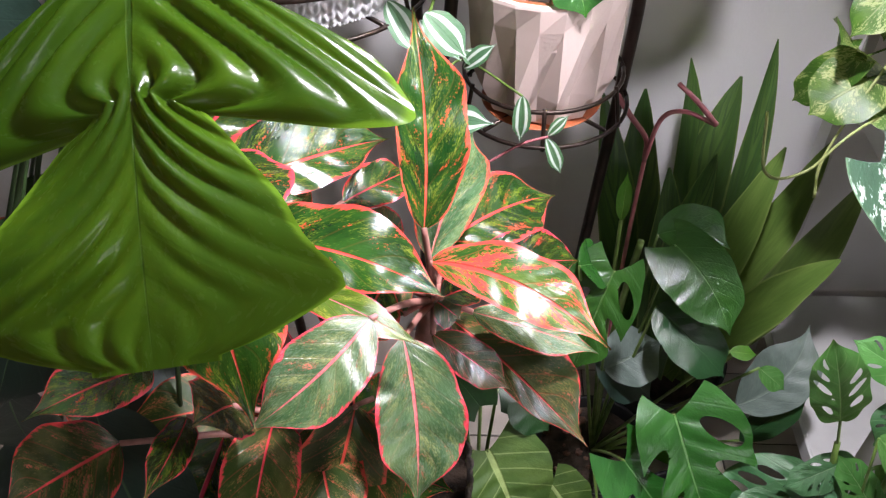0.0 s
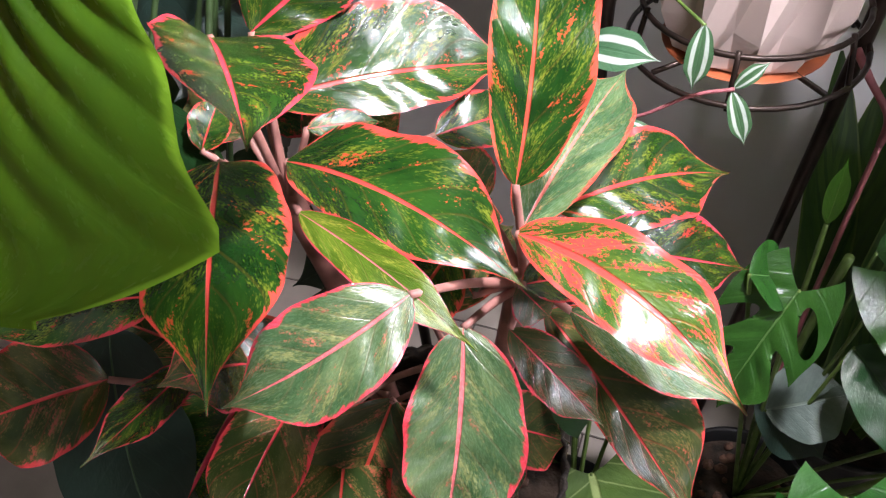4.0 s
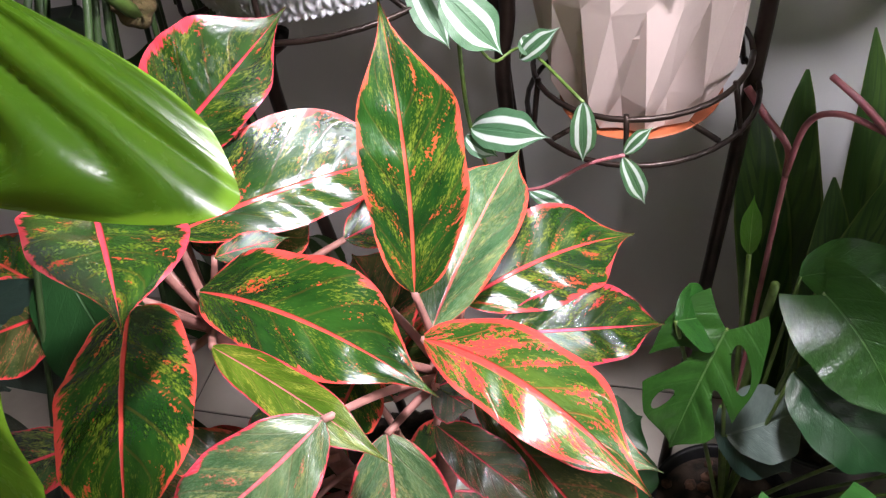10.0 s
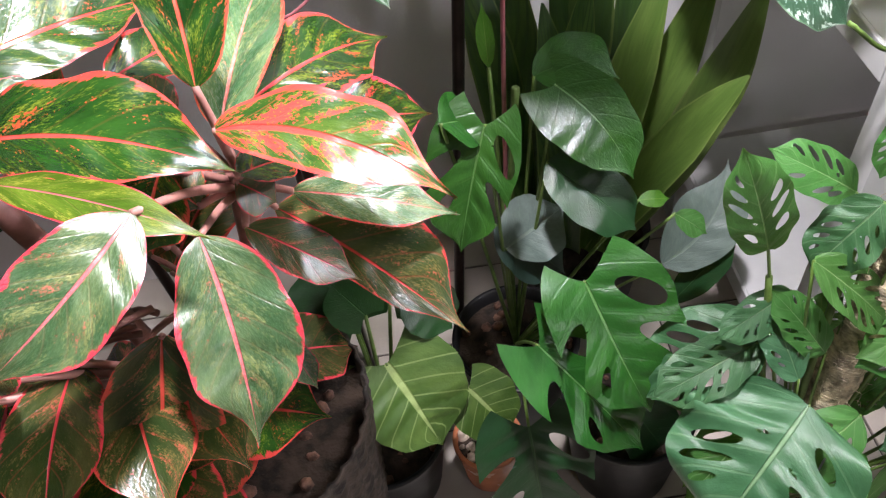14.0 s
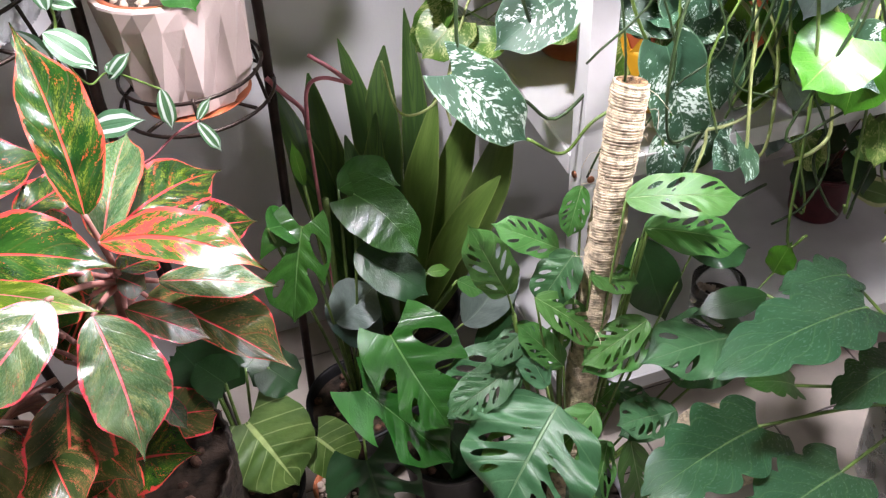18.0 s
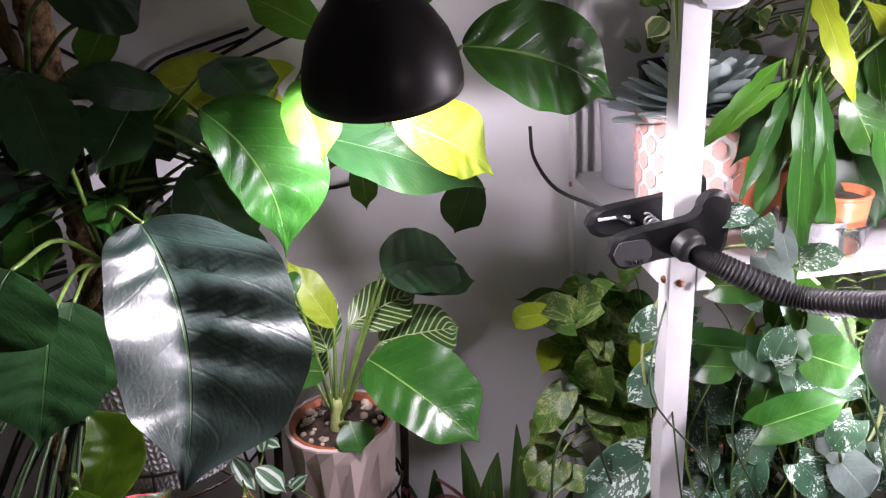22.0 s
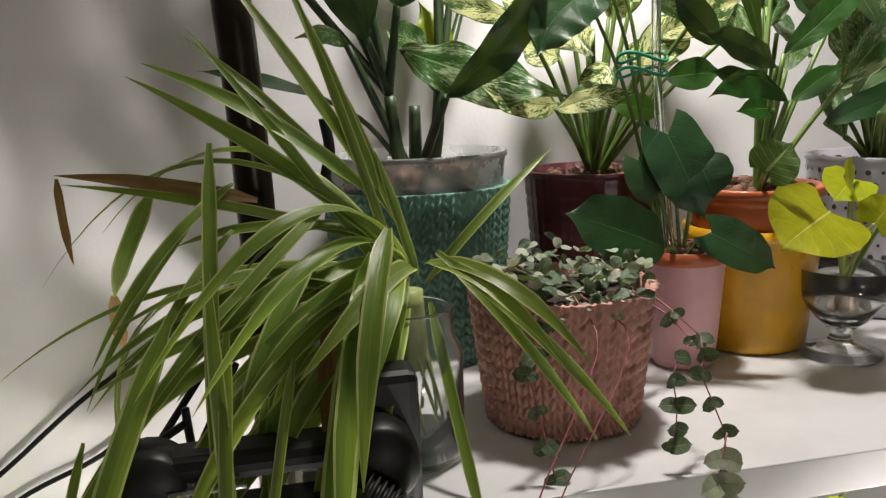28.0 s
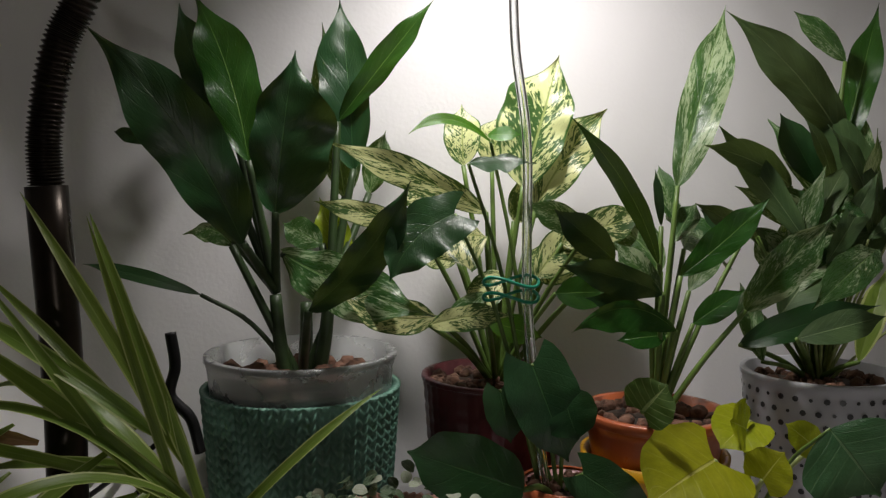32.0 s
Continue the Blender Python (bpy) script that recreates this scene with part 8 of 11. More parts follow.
leaf(plant, "green", "finger", (0.881, 0.55, 1.286), (0.898, 0.52, 1.164), 0.043, (-0.49, -0.86, 0.14), arch=0.1)
stalk(plant, (0.82, 0.6, 1.14), (0.881, 0.55, 1.286), 0.0030, "stem_green", 0.10)
leaf(plant, "lime", "finger", (0.816, 0.56, 1.357), (0.851, 0.52, 1.239), 0.027, (-0.43, -0.88, 0.17), arch=0.1)
stalk(plant, (0.82, 0.6, 1.14), (0.816, 0.56, 1.357), 0.0030, "stem_green", 0.10)
leaf(plant, "lime", "finger", (0.867, 0.55, 1.335), (0.953, 0.48, 1.232), 0.030, (-0.44, -0.87, 0.22), arch=0.1)
stalk(plant, (0.82, 0.6, 1.14), (0.867, 0.55, 1.335), 0.0030, "stem_green", 0.10)
leaf(plant, "green", "ovate", (0.852, 0.53, 1.241), (0.893, 0.52, 1.162), 0.048, (-0.30, -0.95, -0.04), arch=0.1)
stalk(plant, (0.82, 0.6, 1.14), (0.852, 0.53, 1.241), 0.0030, "stem_green", 0.10)
leaf(plant, "deep", "finger", (0.842, 0.55, 1.211), (0.792, 0.53, 1.107), 0.023, (-0.47, -0.79, 0.38), arch=0.1)
stalk(plant, (0.82, 0.6, 1.14), (0.842, 0.55, 1.211), 0.0030, "stem_green", 0.10)
leaf(plant, "deep", "ovate", (0.824, 0.57, 1.241), (0.735, 0.55, 1.163), 0.041, (-0.29, -0.80, 0.53), arch=0.1)
stalk(plant, (0.82, 0.6, 1.14), (0.824, 0.57, 1.241), 0.0030, "stem_green", 0.10)
leaf(plant, "fresh", "finger", (0.889, 0.5, 1.32), (0.877, 0.48, 1.23), 0.032, (-0.52, -0.82, 0.25), arch=0.1)
stalk(plant, (0.82, 0.6, 1.14), (0.889, 0.5, 1.32), 0.0030, "stem_green", 0.10)
leaf(plant, "green", "ovate", (0.925, 0.52, 1.28), (0.937, 0.6, 1.32), 0.049, (-0.51, -0.32, 0.80), arch=0.1)
stalk(plant, (0.82, 0.6, 1.14), (0.925, 0.52, 1.28), 0.0030, "stem_green", 0.10)
leaf(plant, "green", "finger", (0.807, 0.54, 1.271), (0.794, 0.5, 1.031), 0.026, (-0.45, -0.88, 0.17), arch=0.1)
stalk(plant, (0.82, 0.6, 1.14), (0.807, 0.54, 1.271), 0.0030, "stem_green", 0.10)
leaf(plant, "green", "finger", (0.803, 0.55, 1.255), (0.737, 0.52, 1.141), 0.020, (-0.40, -0.80, 0.44), arch=0.1)
stalk(plant, (0.82, 0.6, 1.14), (0.803, 0.55, 1.255), 0.0030, "stem_green", 0.10)
leaf(plant, "green", "finger", (0.824, 0.54, 1.263), (0.829, 0.5, 1.069), 0.023, (-0.44, -0.88, 0.17), arch=0.1)
stalk(plant, (0.82, 0.6, 1.14), (0.824, 0.54, 1.263), 0.0030, "stem_green", 0.10)
leaf(plant, "green", "finger", (0.883, 0.55, 1.312), (0.902, 0.51, 1.131), 0.030, (-0.48, -0.87, 0.14), arch=0.1)
stalk(plant, (0.82, 0.6, 1.14), (0.883, 0.55, 1.312), 0.0030, "stem_green", 0.10)
leaf(plant, "lime", "finger", (0.885, 0.55, 1.331), (0.962, 0.48, 1.197), 0.027, (-0.42, -0.88, 0.22), arch=0.1)
stalk(plant, (0.82, 0.6, 1.14), (0.885, 0.55, 1.331), 0.0030, "stem_green", 0.10)
leaf(plant, "lime", "finger", (0.821, 0.56, 1.354), (0.852, 0.53, 1.253), 0.024, (-0.39, -0.91, 0.15), arch=0.1)
stalk(plant, (0.82, 0.6, 1.14), (0.821, 0.56, 1.354), 0.0030, "stem_green", 0.10)
leaf(plant, "fresh", "finger", (0.797, 0.55, 1.256), (0.694, 0.52, 1.203), 0.018, (-0.10, -0.77, 0.62), arch=0.1)
stalk(plant, (0.82, 0.6, 1.14), (0.797, 0.55, 1.256), 0.0030, "stem_green", 0.10)
cup = pot("copper_cup", 0.854, 0.522, 1.0605, 0.072, 0.026, 0.033, "copper_pot", "small shiny copper pot in a clear sleeve on the shelf edge", rim=0.001)
lathe("sleeve", (0.854, 0.522, 1.0605), [(0.0295, 0.002), (0.034, 0.036), (0.0365, 0.037), (0.0365, 0.039), (0.033, 0.039), (0.0285, 0.003)], M["glass"], cup, "clear plastic sleeve", segments=32)
pot("rib_pot", 0.97, 0.67, 1.06, 0.12, 0.05, 0.06, "stoneware", "ribbed pinkish pot on the shelf", segments=64, rows=40, wave=knit(60, 1, 0.002))
pot("grey_pot", 1.10, 0.60, 1.06, 0.09, 0.05, 0.056, "grey_felt", "dark grey pot on the shelf", rim=0.002)
plant = thing("dark_heart_plant", (0.97, 0.67, 1.16), "plant with dark and lime leaves on the shelf", "house plant")
leaf(plant, "deep", "ovate", (0.993, 0.56, 1.184), (0.922, 0.54, 1.083), 0.098, (-0.53, -0.69, 0.50))
stalk(plant, (0.96, 0.66, 1.09), (0.993, 0.56, 1.184), 0.0025, "stem_green", 0.12)
leaf(plant, "green", "ovate", (1.008, 0.52, 1.232), (0.99, 0.5, 1.162), 0.065, (-0.57, -0.74, 0.36))
stalk(plant, (0.96, 0.66, 1.09), (1.008, 0.52, 1.232), 0.0025, "stem_green", 0.12)
leaf(plant, "fresh", "ovate", (0.984, 0.46, 1.299), (0.986, 0.43, 1.193), 0.112, (-0.57, -0.79, 0.21))
stalk(plant, (0.96, 0.66, 1.09), (0.984, 0.46, 1.299), 0.0025, "stem_green", 0.12)
leaf(plant, "deep", "ovate", (1.027, 0.45, 1.322), (1.038, 0.43, 1.218), 0.090, (-0.60, -0.80, 0.09))
stalk(plant, (0.96, 0.66, 1.09), (1.027, 0.45, 1.322), 0.0025, "stem_green", 0.12)
leaf(plant, "deep", "ovate", (0.878, 0.57, 1.191), (0.91, 0.53, 1.078), 0.109, (-0.32, -0.92, 0.24))
stalk(plant, (0.96, 0.66, 1.09), (0.878, 0.57, 1.191), 0.0025, "stem_green", 0.12)
leaf(plant, "dry", "ovate", (0.907, 0.6, 1.435), (0.861, 0.62, 1.447), 0.040, (-0.27, -0.87, 0.41))
stalk(plant, (0.96, 0.66, 1.09), (0.907, 0.6, 1.435), 0.0025, "stem_green", 0.12)
leaf(plant, "lime", "ovate", (0.939, 0.62, 1.403), (0.892, 0.64, 1.391), 0.038, (-0.44, -0.76, 0.47))
stalk(plant, (0.96, 0.66, 1.09), (0.939, 0.62, 1.403), 0.0025, "stem_green", 0.12)
leaf(plant, "deep", "ovate", (0.914, 0.62, 1.366), (0.936, 0.6, 1.341), 0.044, (-0.33, -0.86, 0.39))
stalk(plant, (0.96, 0.66, 1.09), (0.914, 0.62, 1.366), 0.0025, "stem_green", 0.12)
leaf(plant, "green", "ovate", (1.039, 0.5, 1.263), (1.009, 0.48, 1.2), 0.076, (-0.59, -0.64, 0.49))
stalk(plant, (0.96, 0.66, 1.09), (1.039, 0.5, 1.263), 0.0025, "stem_green", 0.12)
leaf(plant, "fresh", "ovate", (1.033, 0.66, 1.254), (1.003, 0.72, 1.32), 0.050, (-0.52, -0.74, 0.43))
stalk(plant, (0.96, 0.66, 1.09), (1.033, 0.66, 1.254), 0.0025, "stem_green", 0.12)
leaf(plant, "lime", "ovate", (1.032, 0.6, 1.281), (1.001, 0.62, 1.294), 0.037, (-0.39, -0.84, 0.36))
stalk(plant, (0.96, 0.66, 1.09), (1.032, 0.6, 1.281), 0.0025, "stem_green", 0.12)
leaf(plant, "fresh", "ovate", (1.026, 0.72, 1.333), (1.006, 0.76, 1.383), 0.039, (-0.52, -0.76, 0.39))
stalk(plant, (0.96, 0.66, 1.09), (1.026, 0.72, 1.333), 0.0025, "stem_green", 0.12)
plant = thing("lime_shelf_plant", (1.05, 0.70, 1.16), "lime and green heart-leaved plant on the shelf", "house plant")
leaf(plant, "neon", "heart", (1.114, 0.66, 1.46), (1.047, 0.6, 1.449), 0.071, (-0.00, -0.17, 0.98))
stalk(plant, (1.05, 0.7, 1.16), (1.114, 0.66, 1.46), 0.0020, "stem_green", 0.05)
leaf(plant, "neon", "heart", (1.024, 0.62, 1.422), (0.968, 0.6, 1.461), 0.076, (0.55, -0.73, 0.41))
stalk(plant, (1.05, 0.7, 1.16), (1.024, 0.62, 1.422), 0.0020, "stem_green", 0.05)
leaf(plant, "neon", "heart", (0.951, 0.64, 1.436), (0.901, 0.62, 1.432), 0.044, (0.13, -0.50, 0.85))
stalk(plant, (1.05, 0.7, 1.16), (0.951, 0.64, 1.436), 0.0020, "stem_green", 0.05)
leaf(plant, "fresh", "heart", (0.912, 0.62, 1.42), (0.864, 0.6, 1.412), 0.037, (0.06, -0.50, 0.87))
stalk(plant, (1.05, 0.7, 1.16), (0.912, 0.62, 1.42), 0.0020, "stem_green", 0.05)
leaf(plant, "neon", "heart", (1.085, 0.6, 1.4), (1.071, 0.62, 1.415), 0.055, (-0.39, -0.71, 0.58))
stalk(plant, (1.05, 0.7, 1.16), (1.085, 0.6, 1.4), 0.0020, "stem_green", 0.05)
leaf(plant, "neon", "heart", (1.017, 0.62, 1.448), (0.984, 0.6, 1.453), 0.060, (0.33, -0.32, 0.89))
stalk(plant, (1.05, 0.7, 1.16), (1.017, 0.62, 1.448), 0.0020, "stem_green", 0.05)
leaf(plant, "lime", "heart", (0.952, 0.62, 1.427), (0.908, 0.66, 1.422), 0.041, (-0.59, -0.58, 0.56))
stalk(plant, (1.05, 0.7, 1.16), (0.952, 0.62, 1.427), 0.0020, "stem_green", 0.05)
leaf(plant, "lime", "heart", (0.997, 0.62, 1.459), (0.926, 0.6, 1.457), 0.048, (0.17, -0.69, 0.71))
stalk(plant, (1.05, 0.7, 1.16), (0.997, 0.62, 1.459), 0.0020, "stem_green", 0.05)
leaf(plant, "green", "heart", (0.952, 0.64, 1.371), (0.897, 0.6, 1.365), 0.060, (0.19, -0.39, 0.90))
stalk(plant, (1.05, 0.7, 1.16), (0.952, 0.64, 1.371), 0.0020, "stem_green", 0.05)
leaf(plant, "green", "heart", (1.05, 0.62, 1.479), (1.091, 0.6, 1.46), 0.050, (-0.24, -0.88, 0.41))
stalk(plant, (1.05, 0.7, 1.16), (1.05, 0.62, 1.479), 0.0020, "stem_green", 0.05)
leaf(plant, "fen_dark", "heart", (1.117, 0.6, 1.476), (1.077, 0.62, 1.483), 0.058, (-0.32, -0.81, 0.49))
stalk(plant, (1.05, 0.7, 1.16), (1.117, 0.6, 1.476), 0.0020, "stem_green", 0.05)


def strand(plant, pts, count, skin, size, seed, below=9.0):
    r = random.Random(seed)
    line = spline(pts, count)
    tube("strand", pts, 0.0006, M["stem_wine"], plant, sides=4, n=count)
    for p in (q for q in line[1:] if q.z < below):
        for sgn in (-1, 1):
            d = Vector((sgn * r.uniform(0.5, 1), r.uniform(-0.7, 0.3), r.uniform(-0.7, 0.3))).normalized()
            ln = size * r.uniform(0.7, 1.2)
            leaf(plant, skin, "heart", p, p + d * ln, ln * 0.9, (r.uniform(-0.6, 0.6), -1, r.uniform(0, 0.8)), arch=0.1, ripple=0, quilt=0)


plant = thing("coin_vine", (0.839, 0.6, 1.515), "trailing string of pale heart leaves", "house plant")
strand(plant, [(0.855, 0.60, 1.625), (0.85, 0.545, 1.60), (0.791, 0.5, 1.522), (0.794, 0.5, 1.474), (0.8, 0.5, 1.428), (0.809, 0.5, 1.364)], 20, "coin", 0.016, 1, 1.50)
strand(plant, [(0.86, 0.60, 1.625), (0.875, 0.55, 1.60), (0.804, 0.505, 1.511), (0.815, 0.505, 1.461), (0.797, 0.5, 1.408)], 16, "coin", 0.014, 2, 1.50)
strand(plant, [(0.90, 0.60, 1.625), (0.925, 0.56, 1.60), (0.901, 0.54, 1.587), (0.9, 0.53, 1.559), (0.891, 0.52, 1.54)], 7, "coin_dark", 0.011, 3)
strand(plant, [(0.91, 0.60, 1.625), (0.93, 0.555, 1.60), (0.916, 0.53, 1.584), (0.928, 0.52, 1.547), (0.925, 0.51, 1.517)], 8, "coin_dark", 0.010, 4)
strand(plant, [(0.83, 0.60, 1.625), (0.82, 0.565, 1.60), (0.804, 0.55, 1.598), (0.808, 0.54, 1.562), (0.815, 0.53, 1.523)], 7, "coin_dark", 0.010, 5)
strand(plant, [(0.924, 0.51, 1.55), (0.913, 0.5, 1.513), (0.921, 0.5, 1.477)], 5, "coin", 0.016, 6)
for k in range(230):
    a, q = rng.uniform(0, 6.283), 0.070 * math.sqrt(rng.random())
    p = Vector((0.86 + q * math.cos(a), 0.64 + q * math.sin(a), 1.615 + rng.uniform(0, 0.03)))
    d = Vector((rng.uniform(-1, 1), rng.uniform(-1, 0.4), rng.uniform(-0.2, 0.7))).normalized()
    ln = rng.uniform(0.008, 0.013)
    leaf(plant, rng.choice(("coin_dark", "coin_dark", "coin")), "coin", p, p + d * ln, ln * 1.0, (rng.uniform(-0.4, 0.4), -0.4, 1), arch=0.1, ripple=0, quilt=0)

# ---------- top shelf ----------
TOP = 1.5205
green_pot = pot("knitted_pot", 0.785, 0.835, TOP, 0.165, 0.076, 0.088, "knit_green", "sea green pot with a knitted relief", soil=0.9, segments=440, rows=120, wave=knit(110, 46, 0.0045))
pot("clear_pot", 0.785, 0.835, TOP + 0.004, 0.192, 0.070, 0.0865, "clear", "cloudy plastic inner pot standing proud of the knitted pot", rim=0.002, balls=90, soil=0.86, ball_size=0.010)
pot("wine_pot", 0.97, 0.84, TOP, 0.17, 0.058, 0.070, "wine", "wine red dotted pot with a clear inner rim", rim=0.0015, balls=80, soil=0.92, segments=120, rows=50, wave=knit(80, 40, 0.0014))
yellow_pot = pot("yellow_pot", 1.095, 0.752, TOP, 0.118, 0.052, 0.064, "yellow", "glossy yellow pot on the shelf", soil=0.5)
pot("orange_pot", 1.095, 0.752, TOP + 0.055, 0.100, 0.044, 0.061, "orange", "orange inner pot standing in the yellow pot", rim=0.003, balls=60, soil=0.9, ball_size=0.009)
pot("pink_pot", 1.005, 0.715, TOP, 0.105, 0.028, 0.036, "pink_plastic", "small pale pink pot on the shelf", balls=50, soil=0.95, ball_size=0.006)
lathe("inner_rim", (1.005, 0.715, TOP + 0.095), [(0.0345, 0.0), (0.0372, 0.002), (0.0372, 0.0125), (0.034, 0.0125)], M["orange"], bpy.data.objects["pink_pot"], "orange inner rim", segments=36)
pot("pink_knit_pot", 0.86, 0.64, TOP, 0.105, 0.056, 0.068, "knit_pink", "dusty pink pot with a knitted relief", soil=0.9, segments=360, rows=80, wave=knit(105, 38, 0.0052))
pot("lace_pot", 1.29, 0.82, TOP, 0.17, 0.062, 0.072, "white_plastic", "white pot with a pierced lace pattern", rim=0.002, balls=70, soil=0.9)
lace = bpy.data.objects["lace_pot"]
# flat dark dots on the pot's outside give the shade inside the lace holes
hv, hf = [], []
for row in range(9):
    for k in range(34):
        a0 = 2 * math.pi * (k + 0.5 * (row % 2)) / 34
        z = 0.055 + row * 0.0125
        r = 0.062 + 0.010 * z / 0.17 + 0.0012
        q0 = len(hv)
        big = 0.0029 if (k + row) % 3 else 0.0018
        for i in range(7):
            t = 2 * math.pi * i / 7
            an = a0 + big * math.cos(t) / r
            hv.append((1.29 + r * math.cos(an), 0.82 + r * math.sin(an), TOP + z + big * math.sin(t)))
        hf.append(tuple(range(q0, q0 + 7)))
tagged(mesh_part("shade_dots", hv, hf, M["base_grey"], lace, "rows of dark dots standing for shaded holes", smooth=False), kind="stuff")
bowl = thing("glass_bowl", (1.15, 0.69, TOP), "footed clear glass bowl with pebbles and water", "glass bowl")
lathe("glass_body", (1.15, 0.69, TOP), [(0.0005, 0.0), (0.036, 0.0), (0.037, 0.003), (0.012, 0.012), (0.008, 0.022), (0.022, 0.034), (0.038, 0.055), (0.043, 0.083), (0.0415, 0.083), (0.0365, 0.056), (0.021, 0.037), (0.0005, 0.030)], M["glass"], bowl, segments=48)
lumps("pebbles", (1.15, 0.69, TOP + 0.046), 0.025, 0.022, 60, 0.006, M["pebble"], bowl)
jar = thing("glass_jar", (0.735, 0.60, TOP), "clear glass jar with water and pale roots", "jar")
lathe("glass_body", (0.735, 0.60, TOP), [(0.0005, 0.0), (0.034, 0.0), (0.036, 0.004), (0.036, 0.075), (0.030, 0.088), (0.029, 0.105), (0.031, 0.107), (0.029, 0.108), (0.0275, 0.106), (0.0285, 0.088), (0.0345, 0.075), (0.0345, 0.006), (0.0005, 0.004)], M["glass"], jar, segments=48)
for k in range(10):
    a = k * 0.63
    tube("root", [(0.735, 0.60, TOP + 0.105), (0.735 + 0.012 * math.cos(a), 0.60 + 0.012 * math.sin(a), TOP + 0.07), (0.735 + 0.024 * math.cos(a + 0.5), 0.60 + 0.024 * math.sin(a + 0.5), TOP + 0.015)], 0.0014, M["stem_pale"], jar, sides=5, n=8)
plant = thing("spider_plant", (0.735, 0.60, 1.60), "spider plant with arching cream-edged strap leaves", "house plant")
tube("crown", [(0.735, 0.60, 1.585), (0.735, 0.60, 1.61), (0.735, 0.60, 1.64)], 0.013, M["stem_pale"], plant, sides=10, n=6, taper=0.8)
leaf(plant, "spider", "strap", (0.732, 0.6, 1.685), (0.622, 0.63, 1.863), 0.010, (0.33, -0.88, 0.35), arch=0.03, ripple=0, quilt=0, fold=0.25, name='strap_leaf')
leaf(plant, "spider", "strap", (0.718, 0.6, 1.711), (0.666, 0.625, 1.85), 0.009, (0.30, -0.92, 0.27), arch=0.03, ripple=0, quilt=0, fold=0.25, name='strap_leaf')
leaf(plant, "spider", "strap", (0.71, 0.6, 1.711), (0.575, 0.62, 1.797), 0.012, (0.24, -0.79, 0.56), arch=0.08, ripple=0, quilt=0, fold=0.25, name='strap_leaf')
leaf(plant, "spider", "strap", (0.699, 0.6, 1.715), (0.603, 0.62, 1.812), 0.008, (0.31, -0.82, 0.48), arch=0.05, ripple=0, quilt=0, fold=0.25, name='strap_leaf')
leaf(plant, "spider", "strap", (0.732, 0.6, 1.685), (0.681, 0.62, 1.812), 0.009, (0.30, -0.92, 0.27), arch=0.02, ripple=0, quilt=0, fold=0.25, name='strap_leaf')
leaf(plant, "spider", "strap", (0.727, 0.6, 1.641), (0.606, 0.6, 1.816), 0.008, (0.37, -0.89, 0.26), arch=0.03, ripple=0, quilt=0, fold=0.25, name='strap_leaf')
leaf(plant, "spider", "strap", (0.727, 0.6, 1.657), (0.669, 0.61, 1.848), 0.007, (0.24, -0.96, 0.12), arch=0.03, ripple=0, quilt=0, fold=0.25, name='strap_leaf')
leaf(plant, "spider", "strap", (0.742, 0.6, 1.653), (0.565, 0.62, 1.789), 0.012, (0.26, -0.84, 0.47), arch=0.08, ripple=0, quilt=0, fold=0.25, name='strap_leaf')
leaf(plant, "spider", "strap", (0.742, 0.6, 1.649), (0.717, 0.6, 1.737), 0.007, (0.23, -0.97, 0.07), arch=0.02, ripple=0, quilt=0, fold=0.25, name='strap_leaf')
leaf(plant, "spider", "strap", (0.749, 0.6, 1.645), (0.853, 0.64, 1.727), 0.007, (-0.11, -0.83, 0.54), arch=0.1, ripple=0, quilt=0, fold=0.25, name='strap_leaf')
leaf(plant, "spider", "strap", (0.75, 0.58, 1.663), (0.828, 0.5, 1.609), 0.011, (-0.15, -0.65, 0.74), arch=0.22, ripple=0, quilt=0, fold=0.25, name='strap_leaf')
leaf(plant, "spider", "strap", (0.746, 0.58, 1.663), (0.812, 0.5, 1.609), 0.010, (-0.14, -0.63, 0.76), arch=0.2, ripple=0, quilt=0, fold=0.25, name='strap_leaf')
leaf(plant, "spider", "strap", (0.736, 0.58, 1.66), (0.656, 0.47, 1.629), 0.013, (0.35, -0.48, 0.80), arch=0.18, ripple=0, quilt=0, fold=0.25, name='strap_leaf')
leaf(plant, "spider", "strap", (0.722, 0.57, 1.656), (0.697, 0.47, 1.627), 0.010, (0.23, -0.32, 0.92), arch=0.2, ripple=0, quilt=0, fold=0.25, name='strap_leaf')
leaf(plant, "spider", "strap", (0.712, 0.6, 1.65), (0.545, 0.52, 1.617), 0.010, (0.22, -0.73, 0.65), arch=0.12, ripple=0, quilt=0, fold=0.25, name='strap_leaf')
leaf(plant, "spider", "strap", (0.698, 0.6, 1.673), (0.571, 0.55, 1.594), 0.009, (-0.00, -0.84, 0.54), arch=0.25, ripple=0, quilt=0, fold=0.25, name='strap_leaf')
leaf(plant, "spider", "strap", (0.713, 0.6, 1.665), (0.58, 0.58, 1.585), 0.010, (-0.17, -0.86, 0.49), arch=0.25, ripple=0, quilt=0, fold=0.25, name='strap_leaf')
leaf(plant, "spider", "strap", (0.721, 0.58, 1.664), (0.611, 0.52, 1.608), 0.010, (0.10, -0.77, 0.63), arch=0.2, ripple=0, quilt=0, fold=0.25, name='strap_leaf')
leaf(plant, "spider", "strap", (0.697, 0.62, 1.683), (0.579, 0.66, 1.671), 0.008, (-0.31, -0.73, 0.60), arch=0.12, ripple=0, quilt=0, fold=0.25, name='strap_leaf')
leaf(plant, "spider", "strap", (0.713, 0.6, 1.677), (0.525, 0.6, 1.725), 0.008, (0.15, -0.80, 0.58), arch=0.05, ripple=0, quilt=0, fold=0.25, name='strap_leaf')
